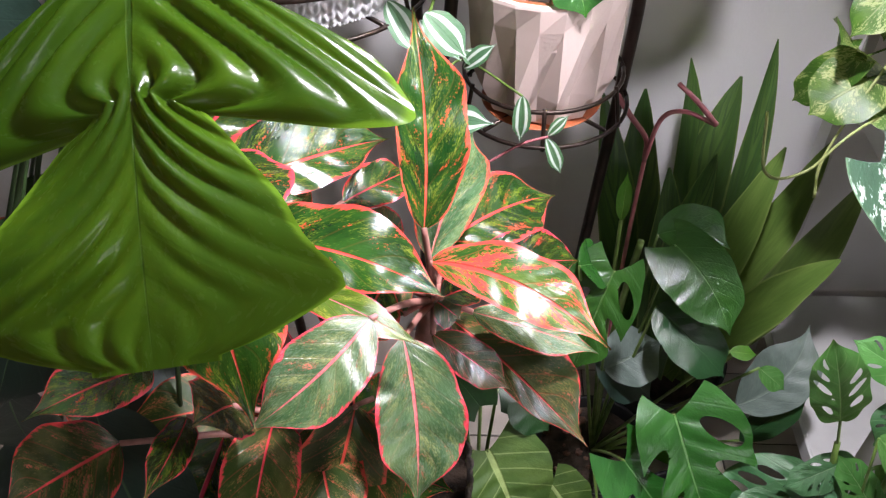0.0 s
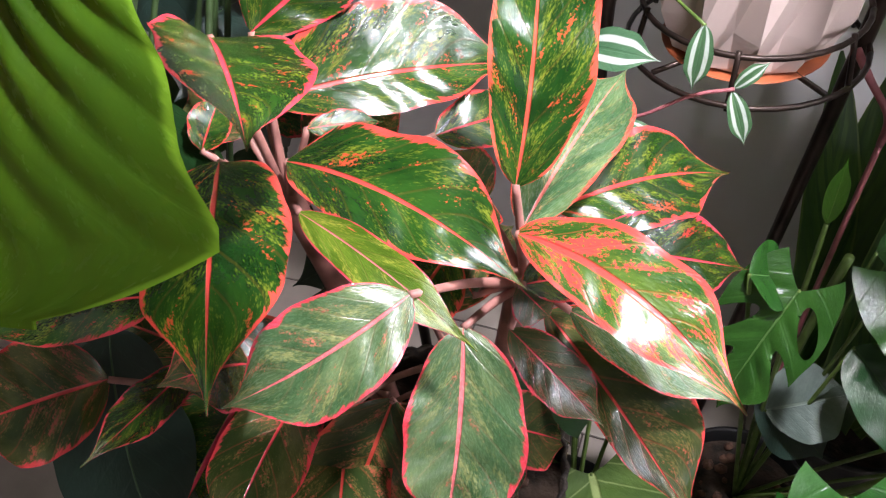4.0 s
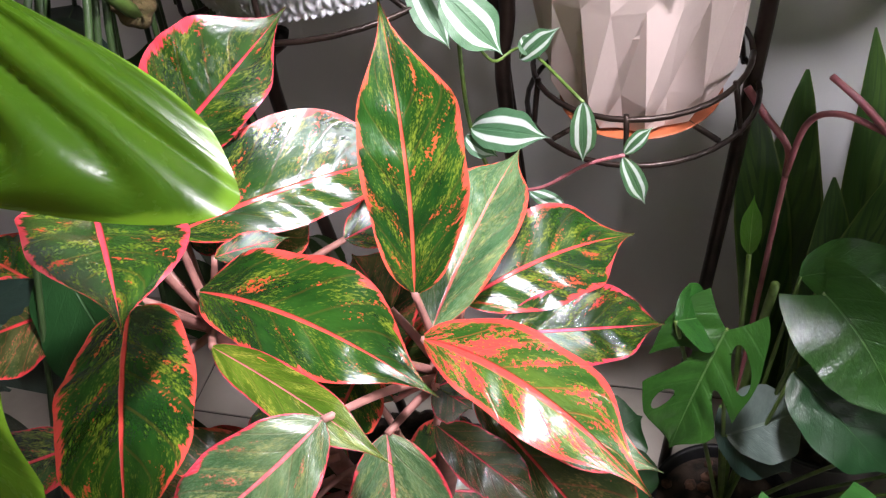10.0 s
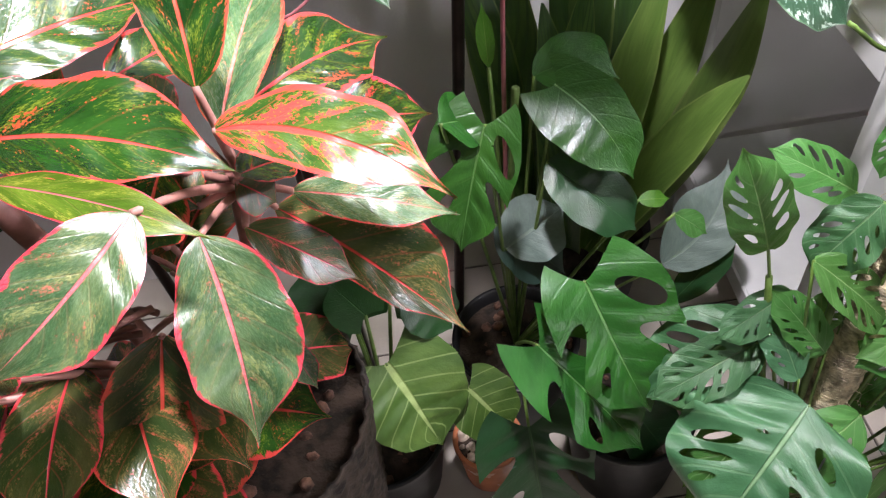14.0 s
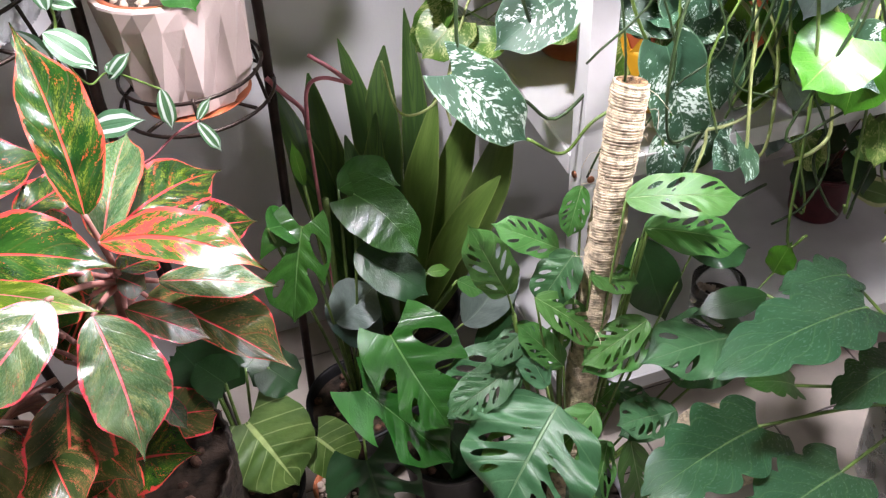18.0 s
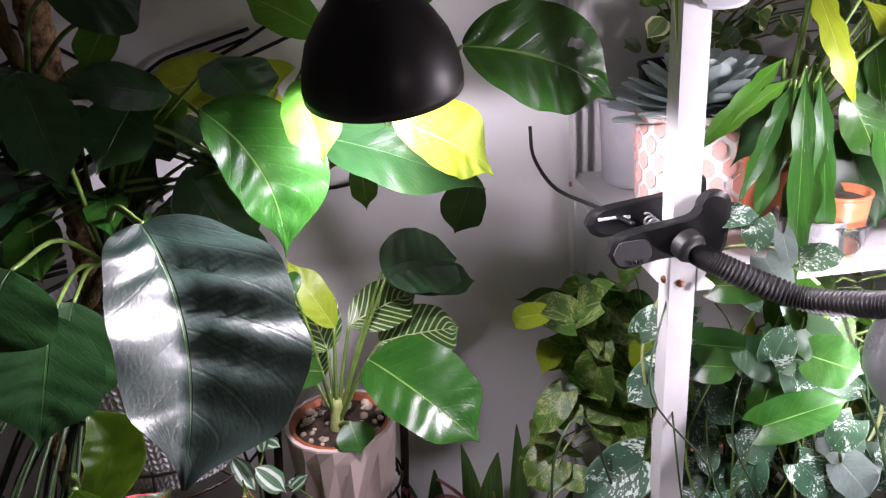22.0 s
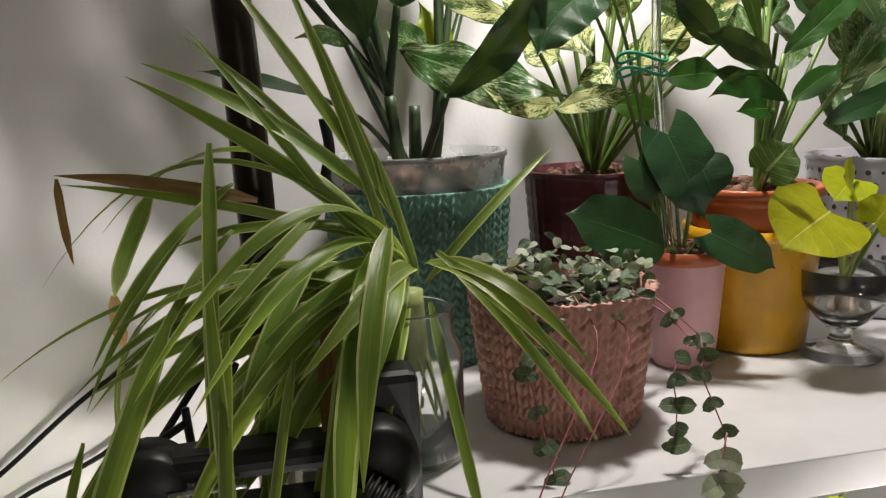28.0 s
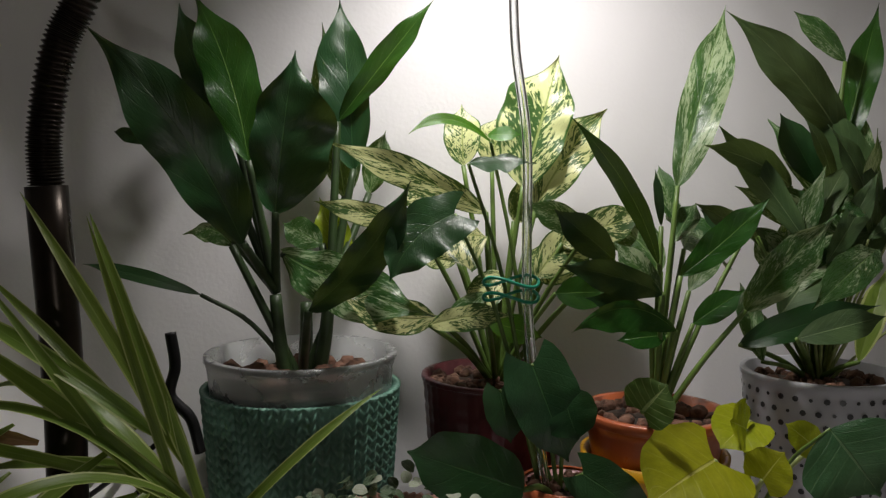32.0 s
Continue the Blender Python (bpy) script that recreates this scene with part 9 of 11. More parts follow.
leaf(plant, "spider", "strap", (0.708, 0.56, 1.676), (0.669, 0.44, 1.523), 0.014, (-0.18, -0.75, 0.64), arch=0.16, ripple=0, quilt=0, fold=0.25, name='strap_leaf')
leaf(plant, "spider", "strap", (0.717, 0.55, 1.692), (0.684, 0.45, 1.575), 0.013, (-0.19, -0.72, 0.67), arch=0.14, ripple=0, quilt=0, fold=0.25, name='strap_leaf')
leaf(plant, "spider", "strap", (0.671, 0.57, 1.674), (0.618, 0.5, 1.58), 0.013, (-0.08, -0.78, 0.62), arch=0.14, ripple=0, quilt=0, fold=0.25, name='strap_leaf')
leaf(plant, "spider", "strap", (0.615, 0.58, 1.747), (0.61, 0.47, 1.517), 0.009, (-0.06, -0.90, 0.43), arch=0.05, ripple=0, quilt=0, fold=0.25, name='strap_leaf')
leaf(plant, "spider", "strap", (0.687, 0.6, 1.705), (0.515, 0.48, 1.533), 0.009, (-0.03, -0.81, 0.59), arch=0.1, ripple=0, quilt=0, fold=0.25, name='strap_leaf')
leaf(plant, "spider", "strap", (0.626, 0.6, 1.72), (0.54, 0.55, 1.621), 0.007, (-0.03, -0.88, 0.47), arch=0.2, ripple=0, quilt=0, fold=0.25, name='strap_leaf')
leaf(plant, "spider", "strap", (0.601, 0.6, 1.699), (0.532, 0.56, 1.593), 0.005, (-0.08, -0.92, 0.39), arch=0.15, ripple=0, quilt=0, fold=0.25, name='strap_leaf')
leaf(plant, "spider", "strap", (0.623, 0.6, 1.69), (0.553, 0.52, 1.586), 0.006, (0.02, -0.80, 0.60), arch=0.15, ripple=0, quilt=0, fold=0.25, name='strap_leaf')
leaf(plant, "spider", "strap", (0.654, 0.58, 1.674), (0.564, 0.5, 1.595), 0.006, (0.07, -0.74, 0.67), arch=0.15, ripple=0, quilt=0, fold=0.25, name='strap_leaf')
leaf(plant, "spider", "strap", (0.638, 0.53, 1.604), (0.631, 0.5, 1.568), 0.005, (-0.09, -0.76, 0.65), arch=0.05, ripple=0, quilt=0, fold=0.25, name='strap_leaf')
leaf(plant, "spider", "strap", (0.639, 0.52, 1.592), (0.639, 0.47, 1.515), 0.006, (-0.10, -0.83, 0.54), arch=0.05, ripple=0, quilt=0, fold=0.25, name='strap_leaf')
leaf(plant, "spider", "strap", (0.75, 0.57, 1.671), (0.863, 0.52, 1.55), 0.008, (-0.08, -0.95, 0.32), arch=0.22, ripple=0, quilt=0, fold=0.25, name='strap_leaf')
leaf(plant, "spider", "strap", (0.753, 0.58, 1.67), (0.845, 0.53, 1.545), 0.007, (-0.11, -0.95, 0.30), arch=0.2, ripple=0, quilt=0, fold=0.25, name='strap_leaf')
leaf(plant, "spider", "strap", (0.75, 0.6, 1.63), (0.767, 0.5, 1.471), 0.008, (-0.25, -0.83, 0.50), arch=0.04, ripple=0, quilt=0, fold=0.25, name='strap_leaf')
leaf(plant, "spider", "strap", (0.614, 0.5, 1.684), (0.624, 0.45, 1.303), 0.009, (-0.17, -0.98, 0.12), arch=0.02, ripple=0, quilt=0, fold=0.25, name='strap_leaf')
leaf(plant, "spider", "strap", (0.589, 0.52, 1.653), (0.523, 0.45, 1.471), 0.014, (-0.11, -0.91, 0.39), arch=0.08, ripple=0, quilt=0, fold=0.25, name='strap_leaf')
leaf(plant, "spider", "strap", (0.691, 0.5, 1.649), (0.655, 0.446, 1.446), 0.019, (-0.29, -0.91, 0.29), arch=0.05, ripple=0, quilt=0, fold=0.25, name='strap_leaf')
leaf(plant, "spider", "strap", (0.621, 0.5, 1.651), (0.612, 0.46, 1.478), 0.008, (-0.19, -0.95, 0.23), arch=0.04, ripple=0, quilt=0, fold=0.25, name='strap_leaf')
leaf(plant, "spider", "strap", (0.569, 0.52, 1.616), (0.555, 0.5, 1.455), 0.006, (-0.13, -0.98, 0.13), arch=0.03, ripple=0, quilt=0, fold=0.25, name='strap_leaf')
leaf(plant, "spider", "strap", (0.533, 0.54, 1.582), (0.493, 0.52, 1.438), 0.006, (-0.13, -0.98, 0.17), arch=0.02, ripple=0, quilt=0, fold=0.25, name='strap_leaf')
leaf(plant, "spider", "strap", (0.762, 0.54, 1.519), (0.776, 0.5, 1.418), 0.012, (-0.30, -0.90, 0.31), arch=0.03, ripple=0, quilt=0, fold=0.25, name='strap_leaf')
leaf(plant, "spider", "strap", (0.655, 0.5, 1.633), (0.628, 0.47, 1.501), 0.006, (-0.25, -0.93, 0.26), arch=0.03, ripple=0, quilt=0, fold=0.25, name='strap_leaf')
leaf(plant, "dry", "strap", (0.64, 0.6, 1.708), (0.521, 0.6, 1.731), 0.009, (0.08, -0.90, 0.43), arch=0.06, ripple=0, quilt=0, fold=0.25, name='strap_leaf', label='dry brown strap leaf')
leaf(plant, "dry", "strap", (0.522, 0.6, 1.729), (0.523, 0.61, 1.673), 0.005, (0.13, -0.98, -0.17), arch=0.12, ripple=0, quilt=0, fold=0.25, name='strap_leaf', label='dry curled leaf tip')
leaf(plant, "dry", "strap", (0.526, 0.7, 1.631), (0.52, 0.744, 1.575), 0.011, (0.02, -0.78, -0.62), arch=0.05, ripple=0, quilt=0, fold=0.25, name='strap_leaf', label='dry brown leaf tip')
leaf(plant, "dry", "strap", (0.682, 0.55, 1.661), (0.668, 0.5, 1.58), 0.010, (-0.16, -0.83, 0.54), arch=0.05, ripple=0, quilt=0, fold=0.25, name='strap_leaf', label='yellowing strap leaf')
leaf(plant, "spider", "strap", (0.573, 0.62, 1.715), (0.526, 0.7, 1.629), 0.012, (-0.40, -0.77, -0.50), arch=0.08, ripple=0, quilt=0, fold=0.25, name='strap_leaf')
rng = random.Random(77)
for k in range(32):
    a = rng.uniform(2.5, 4.5)
    reach = rng.uniform(0.10, 0.26)
    rise = rng.uniform(-0.24, 0.04)
    b = Vector((0.735, 0.60, rng.uniform(1.61, 1.66)))
    t = b + Vector((reach * math.cos(a), reach * math.sin(a) * 0.7, rise))
    leaf(plant, "spider", "strap", b, t, rng.uniform(0.008, 0.015), (-0.3 * math.cos(a), -0.3, 1), arch=rng.uniform(0.20, 0.36), fold=0.3, ripple=0, quilt=0, name="strap_leaf")
plant = thing("dark_broadleaf_plant", (0.785, 0.835, 1.685), "upright plant with broad dark green leaves", "house plant")
for dx, dy, h in ((-0.012, -0.006, 0.085), (0.014, 0.0, 0.095), (0.002, 0.014, 0.075)):
    tube("stem", [(0.785 + dx, 0.835 + dy, 1.685), (0.785 + dx * 1.6, 0.835 + dy, 1.685 + h * 0.5), (0.785 + dx * 1.9, 0.835 + dy, 1.685 + h)], 0.0075, M["stem_dark"], plant, sides=8, n=8, taper=0.75)
leaf(plant, "deep", "ovate", (0.739, 0.789, 1.82), (0.629, 0.739, 1.992), 0.059, (0.25, -0.96, -0.12), arch=0.04, side=0.056, ripple=0.085, quilt=0.02)
stalk(plant, (0.762, 0.835, 1.773), (0.739, 0.789, 1.82), 0.0050, "stem_dark", 0.00)
leaf(plant, "deep", "ovate", (0.728, 0.84, 1.911), (0.673, 0.87, 2.04), 0.046, (0.03, -0.97, 0.23), arch=0.04, side=-0.055, lop=(0.70, 1.30), ripple=0.085, quilt=0.02)
stalk(plant, (0.762, 0.835, 1.773), (0.728, 0.84, 1.911), 0.0050, "stem_dark", 0.00)
leaf(plant, "green", "ovate", (0.741, 0.819, 1.892), (0.688, 0.853, 2.047), 0.049, (0.04, -0.97, 0.22), arch=0.04, side=0.047, lop=(0.95, 1.05), ripple=0.085, quilt=0.02)
stalk(plant, (0.762, 0.835, 1.773), (0.741, 0.819, 1.892), 0.0050, "stem_dark", 0.00)
leaf(plant, "deep", "ovate", (0.767, 0.79, 1.847), (0.786, 0.779, 1.983), 0.069, (0.03, -1, -0.08), arch=0.04, side=-0.009, lop=(0.75, 1.25), ripple=0.085, quilt=0.02)
stalk(plant, (0.762, 0.835, 1.773), (0.767, 0.79, 1.847), 0.0050, "stem_dark", 0.00)
leaf(plant, "deep", "ovate", (0.834, 0.859, 1.886), (0.821, 0.886, 2.055), 0.049, (-0.02, -0.99, 0.16), arch=0.04, side=0.012, lop=(1.18, 0.82), ripple=0.085, quilt=0.02)
stalk(plant, (0.812, 0.835, 1.773), (0.834, 0.859, 1.886), 0.0050, "stem_dark", 0.00)
leaf(plant, "green", "lance", (0.819, 0.861, 1.931), (0.909, 0.842, 2.043), 0.025, (-0.08, -0.99, -0.1), arch=0.04, lop=(1.10, 0.90), ripple=0.085, quilt=0.02)
stalk(plant, (0.812, 0.835, 1.773), (0.819, 0.861, 1.931), 0.0050, "stem_dark", 0.00)
leaf(plant, "mottled", "ovate", (0.825, 0.88, 1.859), (0.804, 0.89, 2.03), 0.047, (-0.01, -1, 0.05), arch=0.04, lop=(0.87, 1.13), ripple=0.085, quilt=0.02)
stalk(plant, (0.812, 0.835, 1.773), (0.825, 0.88, 1.859), 0.0050, "stem_dark", 0.00)
leaf(plant, "lime", "ovate", (0.828, 0.85, 1.79), (0.801, 0.87, 1.859), 0.031, (-0.08, -0.96, 0.25), arch=0.04, side=-0.014, lop=(0.91, 1.09), ripple=0.085, quilt=0.02)
stalk(plant, (0.785, 0.835, 1.685), (0.828, 0.85, 1.79), 0.0050, "stem_dark", 0.00)
leaf(plant, "deep", "lance", (0.655, 0.84, 1.909), (0.614, 0.86, 1.92), 0.014, (-0.39, -0.90, 0.17), ripple=0.09, quilt=0.012)
stalk(plant, (0.762, 0.835, 1.773), (0.655, 0.84, 1.909), 0.0050, "stem_dark", 0.00)
leaf(plant, "mottled", "ovate", (0.772, 0.799, 1.81), (0.898, 0.72, 1.765), 0.048, (-0.41, -0.85, 0.34), arch=0.04, side=0.033, lop=(0.95, 1.05), ripple=0.085, quilt=0.02, curl=0.2)
stalk(plant, (0.812, 0.835, 1.773), (0.772, 0.799, 1.81), 0.0050, "stem_dark", 0.00)
leaf(plant, "deep", "lance", (0.797, 0.74, 1.768), (0.878, 0.7, 1.873), 0.032, (-0.28, -0.95, -0.15), arch=0.04, side=0.063, lop=(0.81, 1.19), ripple=0.085, quilt=0.02)
stalk(plant, (0.785, 0.835, 1.685), (0.797, 0.74, 1.768), 0.0050, "stem_dark", 0.00)
leaf(plant, "mottled", "ovate", (0.849, 0.88, 1.863), (0.866, 0.89, 1.926), 0.026, (-0.02, -0.99, 0.16), ripple=0.09, quilt=0.012)
stalk(plant, (0.812, 0.835, 1.773), (0.849, 0.88, 1.863), 0.0050, "stem_dark", 0.00)
leaf(plant, "mottled", "ovate", (0.725, 0.821, 1.816), (0.679, 0.84, 1.825), 0.018, (-0.3, -0.9, 0.32), arch=0.04, side=0.201, lop=(1.41, 0.59), ripple=0.085, quilt=0.02)
stalk(plant, (0.785, 0.835, 1.685), (0.725, 0.821, 1.816), 0.0050, "stem_dark", 0.00)
leaf(plant, "deep", "ovate", (0.695, 0.86, 1.934), (0.715, 0.88, 2.002), 0.039, (0.23, -0.95, 0.21), ripple=0.09, quilt=0.012)
stalk(plant, (0.762, 0.835, 1.773), (0.695, 0.86, 1.934), 0.0050, "stem_dark", 0.00)
leaf(plant, "mottled", "ovate", (0.804, 0.85, 1.815), (0.765, 0.87, 1.835), 0.029, (-0.31, -0.90, 0.30), ripple=0.09, quilt=0.012)
stalk(plant, (0.812, 0.835, 1.773), (0.804, 0.85, 1.815), 0.0050, "stem_dark", 0.00)
leaf(plant, "deep", "lance", (0.697, 0.82, 1.772), (0.589, 0.84, 1.799), 0.014, (-0.02, -0.84, 0.54))
stalk(plant, (0.785, 0.835, 1.685), (0.697, 0.82, 1.772), 0.0030, "stem_dark", 0.12)
plant = thing("cream_spotted_plant", (0.97, 0.84, 1.675), "bushy plant with cream-spotted leaves", "house plant")
leaf(plant, "spotted", "ovate", (0.992, 0.828, 1.87), (1.033, 0.856, 1.997), 0.068, (-0.16, -0.95, 0.26), arch=0.04, side=0.006, lop=(1.20, 0.80), ripple=0.05, quilt=0.02)
stalk(plant, (0.97, 0.84, 1.675), (0.992, 0.828, 1.87), 0.0030, "stem_green", 0.05)
leaf(plant, "spotted", "ovate", (1.006, 0.831, 1.851), (1.08, 0.85, 1.946), 0.047, (-0.14, -0.94, 0.3), arch=0.04, side=-0.038, lop=(1.07, 0.93), ripple=0.05, quilt=0.02)
stalk(plant, (0.97, 0.84, 1.675), (1.006, 0.831, 1.851), 0.0030, "stem_green", 0.05)
leaf(plant, "spotted", "ovate", (0.956, 0.819, 1.846), (0.808, 0.78, 1.908), 0.029, (0.24, -0.97, -0.04), arch=0.04, side=0.020, lop=(1.06, 0.94), ripple=0.05, quilt=0.02)
stalk(plant, (0.97, 0.84, 1.675), (0.956, 0.819, 1.846), 0.0030, "stem_green", 0.05)
leaf(plant, "spotted", "lance", (0.893, 0.82, 1.833), (0.799, 0.8, 1.856), 0.022, (0.23, -0.97, 0.07), arch=0.04, lop=(1.10, 0.90), ripple=0.05, quilt=0.02)
stalk(plant, (0.97, 0.84, 1.675), (0.893, 0.82, 1.833), 0.0030, "stem_green", 0.05)
leaf(plant, "spotted", "ovate", (0.937, 0.84, 1.89), (0.938, 0.86, 1.949), 0.036, (-0.17, -0.93, 0.32))
stalk(plant, (0.97, 0.84, 1.675), (0.937, 0.84, 1.89), 0.0030, "stem_green", 0.05)
leaf(plant, "spotted", "ovate", (0.952, 0.797, 1.824), (0.894, 0.773, 1.806), 0.054, (0.16, -0.82, 0.55), arch=0.04, side=0.153, lop=(1.45, 0.55), ripple=0.05, quilt=0.02)
stalk(plant, (0.97, 0.84, 1.675), (0.952, 0.797, 1.824), 0.0030, "stem_green", 0.05)
leaf(plant, "spotted", "ovate", (1, 0.801, 1.787), (1.062, 0.806, 1.836), 0.042, (-0.15, -0.94, 0.29), arch=0.04, side=-0.090, lop=(0.78, 1.22), ripple=0.05, quilt=0.02)
stalk(plant, (0.97, 0.84, 1.675), (1, 0.801, 1.787), 0.0030, "stem_green", 0.05)
leaf(plant, "spotted", "ovate", (1.023, 0.8, 1.818), (1.097, 0.78, 1.848), 0.035, (-0.32, -0.93, 0.16))
stalk(plant, (0.97, 0.84, 1.675), (1.023, 0.8, 1.818), 0.0030, "stem_green", 0.05)
leaf(plant, "spotted", "ovate", (0.897, 0.748, 1.753), (0.963, 0.719, 1.764), 0.023, (-0.42, -0.85, 0.31), arch=0.04, side=-0.043, lop=(0.90, 1.10), ripple=0.05, quilt=0.02)
stalk(plant, (0.97, 0.84, 1.675), (0.897, 0.748, 1.753), 0.0030, "stem_green", 0.05)
leaf(plant, "spotted", "ovate", (0.968, 0.86, 1.891), (0.978, 0.87, 1.941), 0.040, (-0.17, -0.96, 0.23))
stalk(plant, (0.97, 0.84, 1.675), (0.968, 0.86, 1.891), 0.0030, "stem_green", 0.05)
leaf(plant, "spotted", "ovate", (0.931, 0.83, 1.8), (0.896, 0.85, 1.814), 0.033, (-0.38, -0.88, 0.29))
stalk(plant, (0.97, 0.84, 1.675), (0.931, 0.83, 1.8), 0.0030, "stem_green", 0.05)
leaf(plant, "mottled", "lance", (1.035, 0.76, 1.83), (0.979, 0.75, 1.855), 0.025, (0.16, -0.99, -0.05))
stalk(plant, (0.97, 0.84, 1.675), (1.035, 0.76, 1.83), 0.0030, "stem_green", 0.05)
leaf(plant, "deep", "lance", (1.059, 0.76, 1.806), (1, 0.74, 1.85), 0.030, (0.17, -0.96, -0.21))
stalk(plant, (0.97, 0.84, 1.675), (1.059, 0.76, 1.806), 0.0030, "stem_green", 0.05)
leaf(plant, "green", "lance", (1.007, 0.76, 1.777), (1.052, 0.74, 1.78), 0.030, (-0.41, -0.88, 0.23))
stalk(plant, (0.97, 0.84, 1.675), (1.007, 0.76, 1.777), 0.0030, "stem_green", 0.05)
leaf(plant, "spotted", "ovate", (0.967, 0.8, 1.792), (0.933, 0.78, 1.755), 0.031, (0.00, -0.88, 0.47))
stalk(plant, (0.97, 0.84, 1.675), (0.967, 0.8, 1.792), 0.0030, "stem_green", 0.05)
leaf(plant, "spotted", "ovate", (0.992, 0.82, 1.801), (1.044, 0.8, 1.792), 0.038, (-0.32, -0.92, 0.21))
stalk(plant, (0.97, 0.84, 1.675), (0.992, 0.82, 1.801), 0.0030, "stem_green", 0.05)
leaf(plant, "mottled", "lance", (0.948, 0.78, 1.775), (0.909, 0.75, 1.75), 0.020, (0.23, -0.78, 0.58))
stalk(plant, (0.97, 0.84, 1.675), (0.948, 0.78, 1.775), 0.0030, "stem_green", 0.05)
leaf(plant, "spotted", "ovate", (0.986, 0.84, 1.837), (1.023, 0.86, 1.88), 0.039, (-0.01, -0.90, 0.43))
stalk(plant, (0.97, 0.84, 1.675), (0.986, 0.84, 1.837), 0.0030, "stem_green", 0.05)
leaf(plant, "spotted", "lance", (0.923, 0.85, 1.842), (0.881, 0.87, 1.874), 0.033, (-0.27, -0.93, 0.24))
stalk(plant, (0.97, 0.84, 1.675), (0.923, 0.85, 1.842), 0.0030, "stem_green", 0.05)
leaf(plant, "fresh", "lance", (0.945, 0.74, 1.757), (0.986, 0.72, 1.746), 0.024, (-0.35, -0.88, 0.31))
stalk(plant, (0.97, 0.84, 1.675), (0.945, 0.74, 1.757), 0.0030, "stem_green", 0.05)
leaf(plant, "spotted", "ovate", (0.903, 0.761, 1.758), (0.822, 0.742, 1.781), 0.034, (0.29, -0.91, 0.3), arch=0.04, side=-0.113, lop=(0.89, 1.11), ripple=0.05, quilt=0.02)
stalk(plant, (0.97, 0.84, 1.675), (0.903, 0.761, 1.758), 0.0030, "stem_green", 0.05)
leaf(plant, "fresh", "lance", (0.948, 0.752, 1.906), (0.878, 0.731, 1.91), 0.011, (0.28, -0.82, 0.51), arch=0.04, side=0.230, ripple=0.02, quilt=0.01)
stalk(plant, (0.985, 0.715, 1.62), (0.948, 0.752, 1.906), 0.0020, "stem_green", 0.12)
leaf(plant, "fresh", "lance", (0.945, 0.75, 1.911), (0.971, 0.74, 1.911), 0.015, (-0.31, -0.80, 0.52))
leaf(plant, "deep", "ovate", (0.926, 0.728, 1.887), (0.978, 0.712, 1.886), 0.025, (-0.19, -0.61, 0.77), arch=0.04, side=-0.109, lop=(0.24, 1.76), ripple=0.05, quilt=0.02)
stalk(plant, (0.985, 0.715, 1.62), (0.926, 0.728, 1.887), 0.0020, "stem_green", 0.12)
leaf(plant, "deep", "heart", (0.914, 0.72, 1.847), (0.861, 0.692, 1.796), 0.047, (0.05, -0.89, 0.44), arch=0.04, side=0.099, lop=(1.05, 0.95), ripple=0.05, quilt=0.02)
stalk(plant, (0.985, 0.715, 1.62), (0.914, 0.72, 1.847), 0.0020, "stem_green", 0.12)
plant = thing("lance_leaf_plant", (1.09, 0.745, 1.66), "slender plant with long pointed green leaves", "house plant")
leaf(plant, "mottled", "ovate", (1.12, 0.772, 1.87), (1.192, 0.838, 2.045), 0.040, (-0.31, -0.84, 0.45), arch=0.04, lop=(0.84, 1.16), ripple=0.04, quilt=0.05, ribs=15.0)
stalk(plant, (1.09, 0.74, 1.66), (1.12, 0.772, 1.87), 0.0030, "stem_green", 0.04)
leaf(plant, "green", "lance", (1.095, 0.75, 1.802), (1.01, 0.73, 1.926), 0.018, (-0.12, -0.96, -0.24), arch=0.04, side=0.061, ripple=0.05, quilt=0.02)
stalk(plant, (1.09, 0.74, 1.66), (1.095, 0.75, 1.802), 0.0030, "stem_green", 0.04)
leaf(plant, "green", "lance", (1.107, 0.731, 1.794), (1.166, 0.698, 1.86), 0.027, (-0.54, -0.84, 0.07), arch=0.04, side=0.025, lop=(1.06, 0.94), ripple=0.05, quilt=0.02)
stalk(plant, (1.09, 0.74, 1.66), (1.107, 0.731, 1.794), 0.0030, "stem_green", 0.04)
leaf(plant, "deep", "lance", (1.08, 0.702, 1.783), (0.983, 0.66, 1.81), 0.025, (0.41, -0.91, 0.03), arch=0.04, side=0.026, lop=(1.11, 0.89), ripple=0.05, quilt=0.02)
stalk(plant, (1.09, 0.74, 1.66), (1.08, 0.702, 1.783), 0.0030, "stem_green", 0.04)
leaf(plant, "green", "lance", (1.091, 0.701, 1.753), (0.995, 0.666, 1.759), 0.025, (0.34, -0.92, 0.19), arch=0.04, side=0.180, lop=(1.53, 0.47), ripple=0.05, quilt=0.02)
stalk(plant, (1.09, 0.74, 1.66), (1.091, 0.701, 1.753), 0.0030, "stem_green", 0.04)
leaf(plant, "deep", "lance", (1.098, 0.753, 1.835), (1.09, 0.749, 1.884), 0.008, (-0.34, -0.93, -0.13), arch=0.04, lop=(0.89, 1.11))
stalk(plant, (1.09, 0.74, 1.66), (1.098, 0.753, 1.835), 0.0030, "stem_green", 0.04)
leaf(plant, "mottled", "ovate", (1.16, 0.72, 1.766), (1.21, 0.677, 1.847), 0.034, (-0.55, -0.83, -0.1), arch=0.04, side=-0.017, lop=(0.92, 1.08), ripple=0.05, quilt=0.02)
stalk(plant, (1.09, 0.74, 1.66), (1.16, 0.72, 1.766), 0.0030, "stem_green", 0.04)
